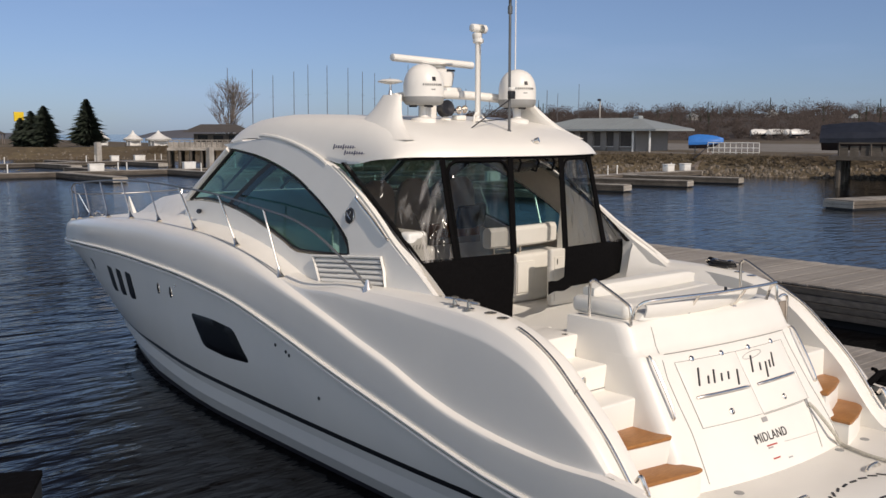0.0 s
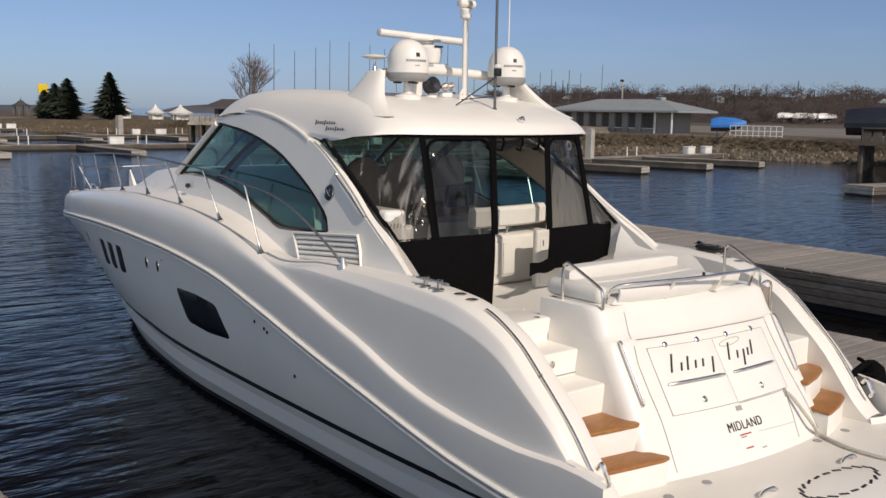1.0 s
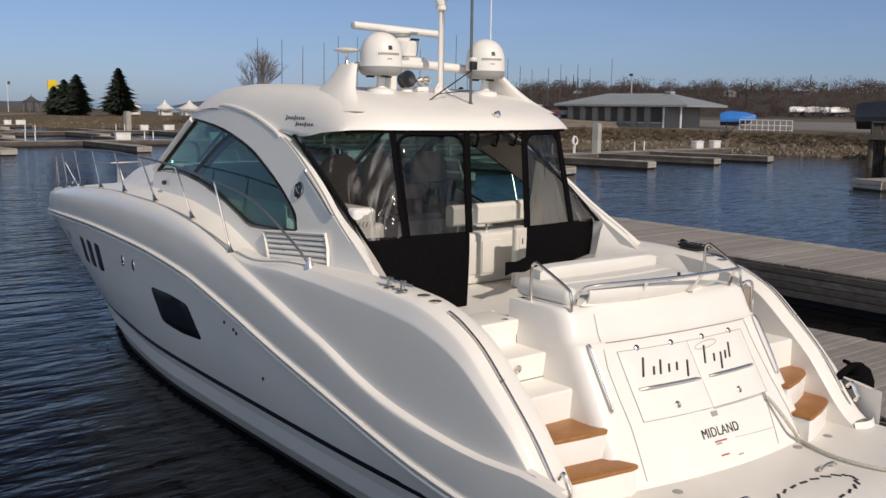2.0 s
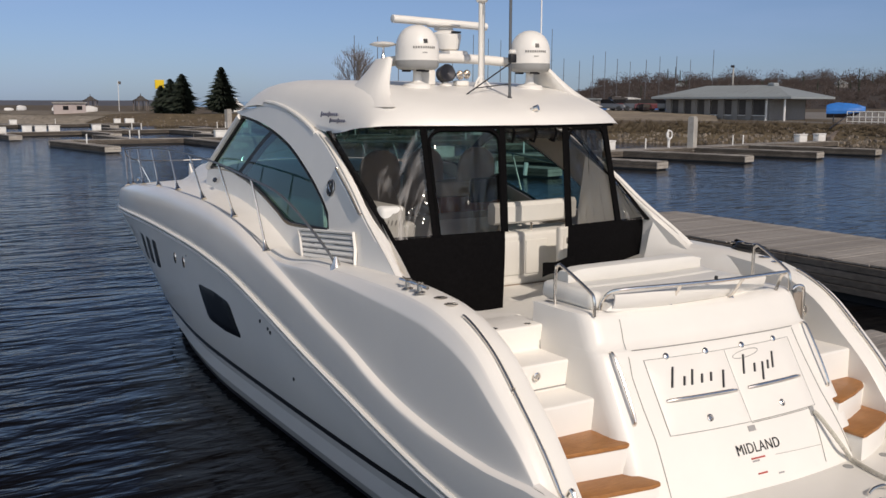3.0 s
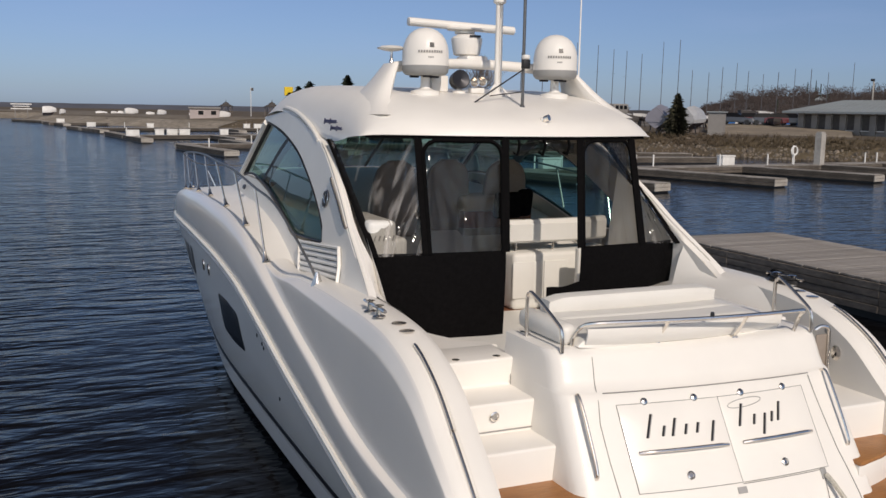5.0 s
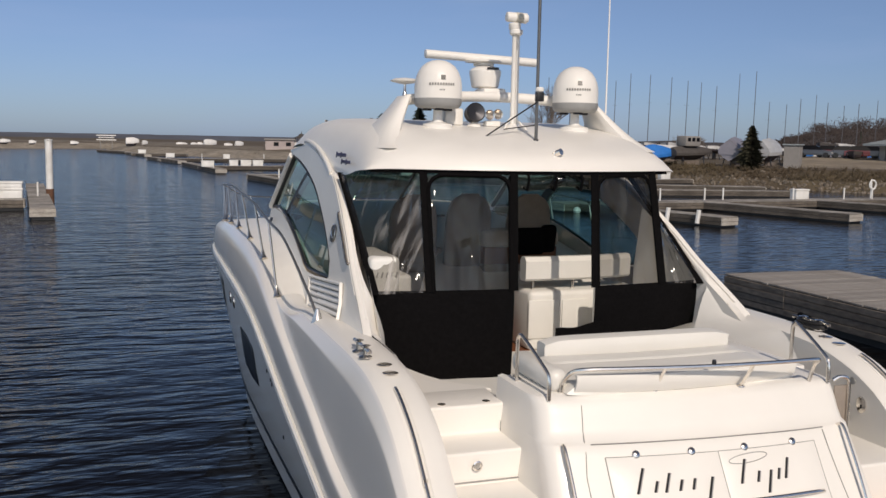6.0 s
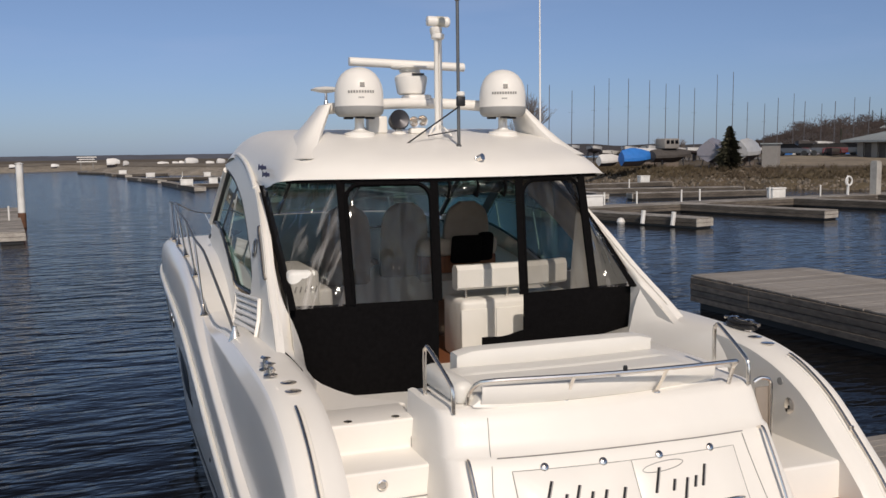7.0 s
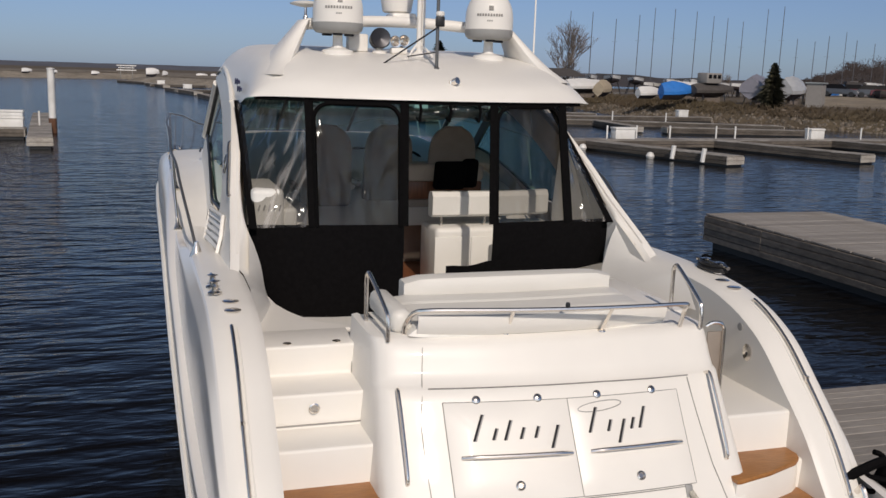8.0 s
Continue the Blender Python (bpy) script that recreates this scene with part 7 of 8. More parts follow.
# houses among the woods
for az, r, h in ((45.5, 392, 8.0), (54.2, 385, 8.5), (58.6, 396, 9.5), (63.0, 380, 7.5), (66.5, 398, 9.0)):
    c = bearing(az, r, h)
    thing = group_thing("hill_house", tuple(c), "small pale house among the bare woods", "house", "houses on the hill")
    part("wall", box(bmesh.new(), c + Vector((0, 0, 0.5)), (4.5, 4.0, 3.0), 0, Matrix.Rotation(-radians(az), 3, "Z")), PALEWALL, thing, smooth=False)
    part("roof", lathe(bmesh.new(), ((3.4, 0), (0.3, 1.6)), 4, c + Vector((0, 0, 2.0))), METALROOF, thing, smooth=False)


# ---- boat yard ----
BOTTOM = material("dark_bottom_paint", (0.035, 0.032, 0.04), 0.8, grain=0.2, scale=3, stain=(0.07, 0.03, 0.025), stain_scale=0.8, stain_amount=0.5)


def covered_boat(place, yaw, length, height, cover, label, beam=None, hull=None, ridge_up=0.35, cradle=True):
    """A boat laid up ashore: lower hull, wrapped cover with a ridge, stands."""
    beam = beam or length * 0.3
    thing = group_thing("laid_up_boat", place, label, "boat", "boats laid up ashore")
    m = Matrix.Translation(place) @ Matrix.Rotation(yaw, 4, "Z")
    low = 0.55 if cradle else 0.2
    def breadth_at(t):
        return beam / 2 * (1 - max(0, (t - 0.5) / 0.5) ** 2.4) * (0.88 + 0.12 * min(1, t * 4)) + 0.03
    rows = []
    for t in steps(0, 1, 14):
        w, x = breadth_at(t), -length / 2 + length * t
        keel = low + 0.9 * max(0, (t - 0.55) / 0.45) ** 2 * height * 0.42
        sheer = low + height * 0.42 + 0.12 * height * t * t
        rake = 0.06 * length * max(0, (t - 0.6) / 0.4) ** 1.5
        rows.append([m @ Vector((x + rake * k, y, z)) for y, z, k in ((0, keel, -1), (w * 0.55, keel + 0.14 * height, -0.5), (w * 0.9, 0.4 * keel + 0.6 * sheer, 0.3), (w * 1.03, sheer, 1), (0, sheer + 0.03, 1), (-w * 1.03, sheer, 1), (-w * 0.9, 0.4 * keel + 0.6 * sheer, 0.3), (-w * 0.55, keel + 0.14 * height, -0.5))])
    bm = grid(rows, closed=True)
    bmesh.ops.holes_fill(bm, edges=bm.edges[:])
    shell = part("hull", bm, hull or WHITEHULL, thing)
    middle_line = Vector(place)
    under = [[p + (p - Vector((middle_line.x, middle_line.y, p.z))).normalized() * 0.012 - Vector((0, 0, 0.012)) for p in (row[6], row[7], row[0], row[1], row[2])] for row in rows]
    part("bottom_paint", grid(under), BOTTOM, shell, "dark antifouling paint")
    rows = []
    for t in steps(0, 1, 16):
        w, x = breadth_at(t) * 1.05, -length / 2 + length * (t * 1.03 - 0.012) + 0.06 * length * max(0, (t - 0.6) / 0.4) ** 1.5
        sheer = low + height * 0.42 + 0.12 * height * t * t
        peak = sheer + (height * (1.0 + low * 0) - height * 0.42) * (0.75 + ridge_up * 0.5) * math.sin(math.pi * min(1, 0.2 + 0.8 * (0.9 * t + 0.02) ** 0.8)) ** 0.55 + 0.02
        j = 0.05 * height * noise.noise(Vector((x * 0.9, place[0], 0)))
        rise = peak - sheer
        rows.append([m @ Vector((x, y, z)) for y, z in ((w * 0.98, sheer - 0.16 * height), (w * 1.02, sheer), (w * 0.84, sheer + 0.36 * rise + j), (w * 0.36, sheer + 0.76 * rise + 0.6 * j), (0, peak + j), (-w * 0.36, sheer + 0.76 * rise - 0.6 * j), (-w * 0.84, sheer + 0.36 * rise - j), (-w * 1.02, sheer), (-w * 0.98, sheer - 0.16 * height))])
    bm = grid(rows, closed=True)
    bmesh.ops.holes_fill(bm, edges=bm.edges[:])
    part("cover", bm, cover, thing, smooth=False)
    if cradle:
        for x in (-0.3, 0.25):
            for s in (-1, 1):
                a, b = m @ Vector((x * length, s * beam * 0.42, 0)), m @ Vector((x * length, s * beam * 0.28, low + 0.25 * height))
                part("stand", tube(bmesh.new(), [a, b], 0.06, 5), DARKMETAL, thing)
        part("keel_block", box(bmesh.new(), m @ Vector((0, 0, low / 2)), (length * 0.4, 0.4, low), 0, Matrix.Rotation(yaw, 3, "Z")), BARK, thing, smooth=False)
    return thing


def sail_boat(place, yaw, length, mast_top, hull=None, label="white sailing boat laid up ashore with bare mast"):
    thing = group_thing("sailing_boat", place, label, "boat", "sailing boats in the yard")
    m = Matrix.Translation(place) @ Matrix.Rotation(yaw, 4, "Z")
    lift = (length - 8.0) * 0.5
    rows = []
    for t in steps(0, 1, 10):
        w = length * 0.15 * math.sin(math.pi * min(1, 0.25 + 0.75 * t)) ** 0.8 + 0.02
        x = -length / 2 + length * t
        rows.append([m @ Vector((x, y, z)) for y, z in ((0, 1.3 + lift + 0.4 * t * t), (w * 0.8, 1.6 + lift + 0.3 * t * t), (w, 2.3 + lift + 0.2 * t), (0, 2.36 + lift + 0.2 * t), (-w, 2.3 + lift + 0.2 * t), (-w * 0.8, 1.6 + lift + 0.3 * t * t))])
    bm = grid(rows, closed=True)
    bmesh.ops.holes_fill(bm, edges=bm.edges[:])
    shell = part("hull", bm, BOTTOM, thing, "dark antifouling hull")
    for q in (2, 4):
        part("topside", grid([[row[q] + Vector((0, 0, 0.02)) for row in rows], [row[q].lerp(row[q + (-1 if q == 2 else 1)], 0.62) + (row[q] - row[3]) * 0.05 for row in rows]], thick=0.03), hull or WHITEHULL, shell, "painted topsides")
    cabin = []
    for f, h in ((-0.10, 0.02), (-0.08, 0.24), (0.14, 0.20), (0.22, 0.02)):
        cabin.append([m @ Vector((f * length, y * length * 0.07, 2.32 + lift + z)) for y, z in ((-1, 0), (-0.85, h), (0.85, h), (1, 0))])
    part("coachroof", grid(cabin, thick=0.02), PALEWALL, thing, smooth=False)
    part("keel", box(bmesh.new(), m @ Vector((0, 0, 0.8)), (length * 0.2, 0.2, 1.3), 0.05, Matrix.Rotation(yaw, 3, "Z")), DARKMETAL, thing)
    c = m @ Vector((0.08 * length, 0, 2.4 + lift))
    mast = part("mast", tube(bmesh.new(), [c, (c.x + 0.1, c.y, mast_top)], 0.06, 6, taper=0.7), MAST, thing, "tall bare mast")
    part("spreader", tube(bmesh.new(), [(c.x - 0.45, c.y, (c.z + mast_top) * 0.55), (c.x + 0.45, c.y, (c.z + mast_top) * 0.55)], 0.015, 4), MAST, mast)
    for x in (-0.2, 0.2):
        for s in (-1, 1):
            part("stand", tube(bmesh.new(), [m @ Vector((x * length, s * 1.3, 0)), m @ Vector((x * length, s * 0.8, 1.7))], 0.05, 4), DARKMETAL, thing)
    return thing


E8 = (-2.5, -5.45)
G = 1.7
covered_boat(az_place(31.4, 103, G, E8), 0.1, 3.7, 1.95, BLUETARP, "small boat under a bright blue tarpaulin", hull=BLUETARP, cradle=False)
covered_boat(az_place(29.85, 104, G, E8), 0.2, 2.9, 1.35, WHITEHULL, "small white covered boat on the yard's edge", cradle=False)
covered_boat(az_place(27.25, 108, G, E8), 0.8, 4.2, 1.9, TANWRAP, "boat under a tan canvas cover", hull=TANWRAP, cradle=False)
covered_boat(az_place(35.95, 104, G, E8), 0.75, 7.5, 2.6, GREYWRAP, "motor boat in silver-grey shrink wrap", hull=GREYWRAP)
covered_boat(az_place(37.85, 108, G, E8), 0.6, 6.0, 2.3, PALEWRAP, "boat under a pale shrink-wrap tent", hull=PALEWRAP, ridge_up=0.7)
covered_boat((78.0, 54.3, G), -0.96, 3.3, 1.5, BLUETARP, "trailer boat under a bright blue tarpaulin", hull=BLUETARP)
covered_boat((80.0, 36.0, G), -1.14, 11.0, 2.7, BLACKWRAP, "large cabin boat in dark shrink wrap", hull=BLACKWRAP)
covered_boat((87.0, 27.5, G), -1.14, 10.0, 2.7, BLACKWRAP, "cabin boat in dark shrink wrap", hull=BLACKWRAP)
for az, l, q in ((58.0, 6.0, -0.7), (58.5, 5.0, 0.4), (59.0, 6.5, -0.9), (59.5, 5.0, 0.2), (60.1, 6.0, -0.5)):
    covered_boat(tuple(bearing(az, 308, 2.4)), q, l, 2.3, WHITEHULL, "white boat laid up at the foot of the hill")
# grey cabin cruiser on a trailer
cr = az_place(33.4, 106, G, E8)
cruiser = covered_boat(cr, 0.2, 5.6, 1.7, DARKWALL, "dark grey cabin cruiser on a trailer", hull=DARKWALL, ridge_up=0.0)
m = Matrix.Translation(cr) @ Matrix.Rotation(0.2, 4, "Z")
part("wheelhouse", box(bmesh.new(), m @ Vector((-0.4, 0, 2.55)), (2.2, 1.5, 1.1), 0.12, Matrix.Rotation(0.2, 3, "Z")), PALEWALL, cruiser)
for k in range(3):
    part("cabin_window", box(bmesh.new(), m @ Vector((-1.05 + 0.65 * k, -0.76, 2.72)), (0.45, 0.03, 0.4), 0.03, Matrix.Rotation(0.2, 3, "Z")), DARKGLASS, cruiser)
# rows of sailing boats with their masts
rg = random.Random(11)
k = 0
for az in (25.9, 27.3, 28.6, 29.9, 30.8, 31.9, 33.1, 34.0, 34.8, 35.7, 36.9, 37.8, 38.6, 39.5, 40.2, 41.0, 41.7, 42.5, 43.3, 44.2, 45.0, 45.9, 47.2):
    r = rg.uniform(122, 165)
    top = 3.8 + r * math.tan(radians(rg.uniform(3.3, 4.25) if az < 38 else rg.uniform(2.3, 3.1)))
    p = az_place(az, r, G, (-5.0, -5.4))
    sail_boat(p, radians(270 - az) + rg.uniform(-0.35, 0.35), rg.uniform(6.6, 8.6), top, rg.choice((WHITEHULL, WHITEHULL, DARKWALL, WHITEHULL)))
for az, r, mat, lab in ((39.9, 130, BLUETARP, "laid-up boat under a blue cover"), (40.6, 132, WHITEHULL, "white laid-up boat on stands"), (41.6, 131, GREYWRAP, "laid-up boat in grey wrap"), (42.6, 133, GREYWRAP, "laid-up boat in grey wrap"), (43.6, 134, BLUETARP, "laid-up boat under a blue cover"), (32.2, 122, WHITEHULL, "white laid-up boat on stands"), (26.2, 109, WHITEHULL, "white laid-up boat on stands"), (36.6, 120, WHITEHULL, "white laid-up boat on stands")):
    covered_boat(az_place(az, r, G, E8), rg.uniform(-0.2, 0.7), rg.uniform(5.0, 6.5), 1.6, mat, lab, hull=DARKWALL if az in (40.6, 42.6) else None)
# parked cars behind the bank
def parked_car(place, yaw, paint, label):
    thing = group_thing("car", place, label, "car", "cars parked in the yard")
    m = Matrix.Translation(place) @ Matrix.Rotation(yaw, 4, "Z")
    rows = []
    for x, z, w in ((-2.15, 0.55, 0.80), (-2.1, 0.85, 0.86), (-1.5, 0.95, 0.9), (1.1, 0.92, 0.9), (1.9, 0.80, 0.86), (2.15, 0.55, 0.78)):
        rows.append([m @ Vector((x, y, q)) for y, q in ((-w, 0.3), (-w * 1.02, 0.6 * z + 0.1), (-w * 0.94, z), (w * 0.94, z), (w * 1.02, 0.6 * z + 0.1), (w, 0.3))])
    bm = grid(rows, closed=True)
    bmesh.ops.holes_fill(bm, edges=bm.edges[:])
    part("body", bm, paint, thing)
    rows = [[m @ Vector((x, y, z)) for x, y in ((-1.75 + k, -0.82 + 0.4 * k), (0.95 - 1.6 * k, -0.82 + 0.4 * k), (0.95 - 1.6 * k, 0.82 - 0.4 * k), (-1.75 + k, 0.82 - 0.4 * k))] for z, k in ((0.92, 0.0), (1.38, 0.4), (1.45, 0.5))]
    bm = grid(rows, closed=True)
    bmesh.ops.holes_fill(bm, edges=bm.edges[:])
    part("cabin", bm, DARKGLASS, thing, "dark car windows")
    for x in (-1.35, 1.35):
        for y in (-0.82, 0.82):
            part("wheel", lathe(bmesh.new(), ((0.0, -0.1), (0.32, -0.1), (0.32, 0.1), (0.0, 0.1)), 12, m=m @ Matrix.Translation((x, y, 0.32)) @ Matrix.Rotation(radians(90), 4, "X")), RUBBER, thing)


CARRED = material("dark_red_car_paint", (0.12, 0.018, 0.02), 0.3, grain=0.05, scale=3, coat=0.4)
CARGREY = material("dark_grey_car_paint", (0.05, 0.055, 0.065), 0.3, grain=0.05, scale=3, coat=0.4)
for az, r, mat, lab in ((40.3, 121, CARGREY, "dark grey car parked behind the bank"), (41.2, 122, CARRED, "dark red car parked behind the bank"), (42.0, 122, CARGREY, "dark grey car parked behind the bank"), (42.8, 122, CARRED, "dark red car parked behind the bank"), (43.5, 122, CARGREY, "dark grey car parked behind the bank")):
    parked_car(az_place(az, r, G + 0.93, E8), rg.uniform(-0.9, -0.5), mat, lab)
# tan ground that rises gently behind the shed, with a dark road across it
rows = []
for az in steps(38.6, 46.5, 14):
    rows.append([Vector(az_place(az, r, G + h + 0.12 * noise.noise(Vector((az, r * 0.1, 0))), E8)) for r, h in ((101, 0.03), (107, 0.25), (113, 0.62), (119, 0.9), (126, 1.0), (128, 0.4))])
tagged(part("yard_slope", grid(rows), SANDGROUND), "tan earth slope behind the shed", "ground", kind="structure")
# little utility shed
c = Vector(az_place(39.05, 100, G, E8))
shed = group_thing("shed", tuple(c), "small pale utility shed on the bank", "shed")
part("wall", box(bmesh.new(), c + Vector((0, 0, 1.15)), (1.6, 1.5, 2.3), 0.02, Matrix.Rotation(0.7, 3, "Z")), PALEWALL, shed, smooth=False)
part("roof", box(bmesh.new(), c + Vector((0, 0, 2.36)), (1.9, 1.8, 0.14), 0.03, Matrix.Rotation(0.7, 3, "Z")), METALROOF, shed, smooth=False)

# ---- harbour building with a hipped metal roof ----
A, Bp = Vector((76.9, 79.7, G)), Vector((79.65, 62.5, G))
along_b = (Bp - A).normalized()
inward = Vector((-along_b.y, along_b.x, 0))
if inward.x < 0:
    inward = -inward
L, D, EAVE = (Bp - A).length, 9.0, 4.35
house = group_thing("harbour_building", tuple((A + Bp) / 2 + inward * D / 2), "long single-storey harbour building with hipped grey metal roof", "building")


def hb(u, v, z):
    return A + along_b * u + inward * v + Vector((0, 0, z - G))


bm = bmesh.new()
for u0, u1, v0, v1 in ((0.8, L - 2.8, 1.2, 1.4), (0.8, 1.0, 1.4, D), (L - 3.0, L - 2.8, 1.4, D), (0.8, L - 2.8, D - 0.2, D)):
    vs = [bm.verts.new(hb(u, v, z)) for z in (G, EAVE) for u, v in ((u0, v0), (u1, v0), (u1, v1), (u0, v1))]
    for q in ((0, 1, 2, 3), (4, 7, 6, 5), (0, 4, 5, 1), (1, 5, 6, 2), (2, 6, 7, 3), (3, 7, 4, 0)):
        bm.faces.new([vs[k] for k in q])
part("wall", bm, PALEWALL, house, smooth=False)
for k in range(7):
    u = 2.4 + k * (L - 6.5) / 6
    th = math.atan2(along_b.y, along_b.x)
    part("pilaster", box(bmesh.new(), hb(u - 1.15, 1.08, (G + EAVE) / 2), (0.75, 0.3, EAVE - G), 0.02, Matrix.Rotation(th, 3, "Z")), PALEWALL, house, smooth=False)
    w = part("window", box(bmesh.new(), hb(u, 1.17, 3.15), (1.35, 0.10, 1.7), 0.02, Matrix.Rotation(th, 3, "Z")), DARKWALL, house, "dark shuttered window", smooth=False)
    part("sill", box(bmesh.new(), hb(u, 1.08, 2.28), (1.5, 0.22, 0.09), 0.01, Matrix.Rotation(th, 3, "Z")), WHITEBOX, w, smooth=False)
for u in (L - 0.6, L - 2.8):
    part("porch_post", tube(bmesh.new(), [hb(u, 0.5, G), hb(u, 0.5, EAVE)], 0.12, 6), WHITEBOX, house)
bm = bmesh.new()
o = 0.5
eaves = [bm.verts.new(hb(u, v, EAVE)) for u, v in ((-o, -o + 0.3), (L + o, -o + 0.3), (L + o, D + o), (-o, D + o))]
low = [bm.verts.new(hb(u, v, EAVE - 0.22)) for u, v in ((-o, -o + 0.3), (L + o, -o + 0.3), (L + o, D + o), (-o, D + o))]
r0, r1 = bm.verts.new(hb(4.2, D / 2, EAVE + 1.35)), bm.verts.new(hb(L - 4.2, D / 2, EAVE + 1.35))
for q in ((eaves[0], eaves[1], r1, r0), (eaves[1], eaves[2], r1), (eaves[2], eaves[3], r0, r1), (eaves[3], eaves[0], r0), (low[3], low[2], low[1], low[0])):
    bm.faces.new(q)
for k in range(4):
    bm.faces.new((low[k], low[(k + 1) % 4], eaves[(k + 1) % 4], eaves[k]))
roof = part("roof", bm, METALROOF, house, "grey standing-seam metal roof", smooth=False)
for k in range(1, 24):
    u = L * k / 24
    f = min(1, max(0.12, min(u, L - u) / 4.6))
    part("roof_seam", tube(bmesh.new(), [hb(u, -0.18, EAVE + 0.02), hb(u, -0.18 + (D / 2 + 0.18) * f, EAVE + 0.02 + 1.35 * f)], 0.03, 4), METALROOF, roof, smooth=False)
part("roof_cap", box(bmesh.new(), hb(L - 4.4, D / 2, EAVE + 1.4), (0.9, 0.9, 0.4), 0.1), METALROOF, roof, smooth=False)
lamp = group_thing("yard_lamp", tuple(hb(3.6, D + 2, G)), "tall thin yard lamp on a pole", "street lamp")
part("pole", tube(bmesh.new(), [hb(3.6, D + 2, G), hb(3.6, D + 2, 8.2)], 0.10, 6), CONCRETE, lamp)
part("head", box(bmesh.new(), hb(3.6, D + 1.8, 8.2), (0.5, 0.25, 0.3), 0.05), DARKMETAL, lamp)

# white gangway rail on the bank
rail_thing = group_thing("gangway_rail", (75.0, 47.0, G), "white tubular gangway railing on the bank", "railing")
p0, p1 = Vector((74.5, 51.5, G + 0.1)), Vector((75.7, 46.4, G + 0.1))
for h in (0.15, 0.6, 1.1):
    part("rail", tube(bmesh.new(), [p0 + Vector((0, 0, h)), p1 + Vector((0, 0, h))], 0.05, 6), WHITEBOX, rail_thing)
for t in steps(0, 1, 9):
    part("upright", tube(bmesh.new(), [p0.lerp(p1, t), p0.lerp(p1, t) + Vector((0, 0, 1.1))], 0.04, 5), WHITEBOX, rail_thing)
gp = [p0.lerp(p1, 0.05), Vector((66.5, 47.5, 0.6))]
gang = group_thing("gangway", (70, 48, 1.2), "dark sloping gangway down to the dock", "gangway")
part("ramp", tube(bmesh.new(), gp, 0.22, 4), BARK, gang, smooth=False)
part("handrail", tube(bmesh.new(), [gp[0] + Vector((0, 0, 0.9)), gp[1] + Vector((0, 0, 0.9))], 0.05, 5), DARKMETAL, gang)

# timber wharf at the right and a boathouse wharf at the left
def wharf(x, y, w, d, top, yaw, label, deck_mat):
    thing = group_thing("wharf", (x, y, 0), label, "wharf")
    t = Matrix.Rotation(yaw, 3, "Z")
    part("deck", box(bmesh.new(), (x, y, top), (w, d, 0.3), 0, t), deck_mat, thing, smooth=False)
    for u in steps(-0.48, 0.48, 7):
        for v in (-0.46, -0.15, 0.15, 0.46):
            p = Vector((x, y, 0)) + t @ Vector((u * w, v * d, 0))
            part("wharf_leg", tube(bmesh.new(), [(p.x, p.y, -0.6), (p.x, p.y, top)], 0.18, 6), DARKPLANK, thing)
    for u in steps(-0.48, 0.48, 14):
        p = Vector((x, y, top)) + t @ Vector((u * w, -0.48 * d, 0))
        part("rail_post", tube(bmesh.new(), [p, p + Vector((0, 0, 1.1))], 0.07, 4), deck_mat, thing, smooth=False)
    for u in steps(-0.47, 0.47, 40):
        p = Vector((x, y, top + 0.45)) + t @ Vector((u * w, -0.47 * d, 0))
        part("rail_board", box(bmesh.new(), p, (w * 0.02, 0.04, 0.8), 0, t), deck_mat, thing, smooth=False)
    a, b = (Vector((x, y, top)) + t @ Vector((s * 0.48 * w, -0.48 * d, 1.05)) for s in (-1, 1))
    part("rail", tube(bmesh.new(), [a, b], 0.07, 4), deck_mat, thing, smooth=False)


wharf(68.6, 17.9, 30.0, 14.0, 2.1, -1.15, "dark timber wharf on dark piles with a rail", DARKPLANK)
wharf(43.6, 101.0, 9.0, 6.0, 2.0, -0.5, "timber boathouse wharf on dark piles", PLANKS_FAR)
bh = group_thing("boathouse", (47.6, 106.0, G), "low boathouse with a dark overhanging roof", "building")
part("wall", box(bmesh.new(), (47.6, 106, 2.8), (6, 4, 2.0), 0, Matrix.Rotation(-0.5, 3, "Z")), DARKPLANK, bh, smooth=False)
bm = bmesh.new()
t = Matrix.Rotation(-0.5, 3, "Z")
pr = [Vector((47.6, 106, 0)) + t @ Vector(q) for q in ((-4.4, -3.1, 4.0), (4.4, -3.1, 4.0), (4.4, 3.1, 4.0), (-4.4, 3.1, 4.0), (-2.2, 0, 5.0), (2.2, 0, 5.0))]
vs = [bm.verts.new(q) for q in pr]
for q in ((0, 1, 5, 4), (1, 2, 5), (2, 3, 4, 5), (3, 0, 4), (3, 2, 1, 0)):
    bm.faces.new([vs[k] for k in q])
part("roof", bm, DARKWALL, bh, smooth=False)
for k in range(3):
    q = Vector((47.6, 106, 3.1)) + t @ Vector((-1.9 + 1.9 * k, -2.02, 0))
    part("window", box(bmesh.new(), q, (1.2, 0.06, 1.0), 0, t), DARKGLASS, bh, smooth=False)

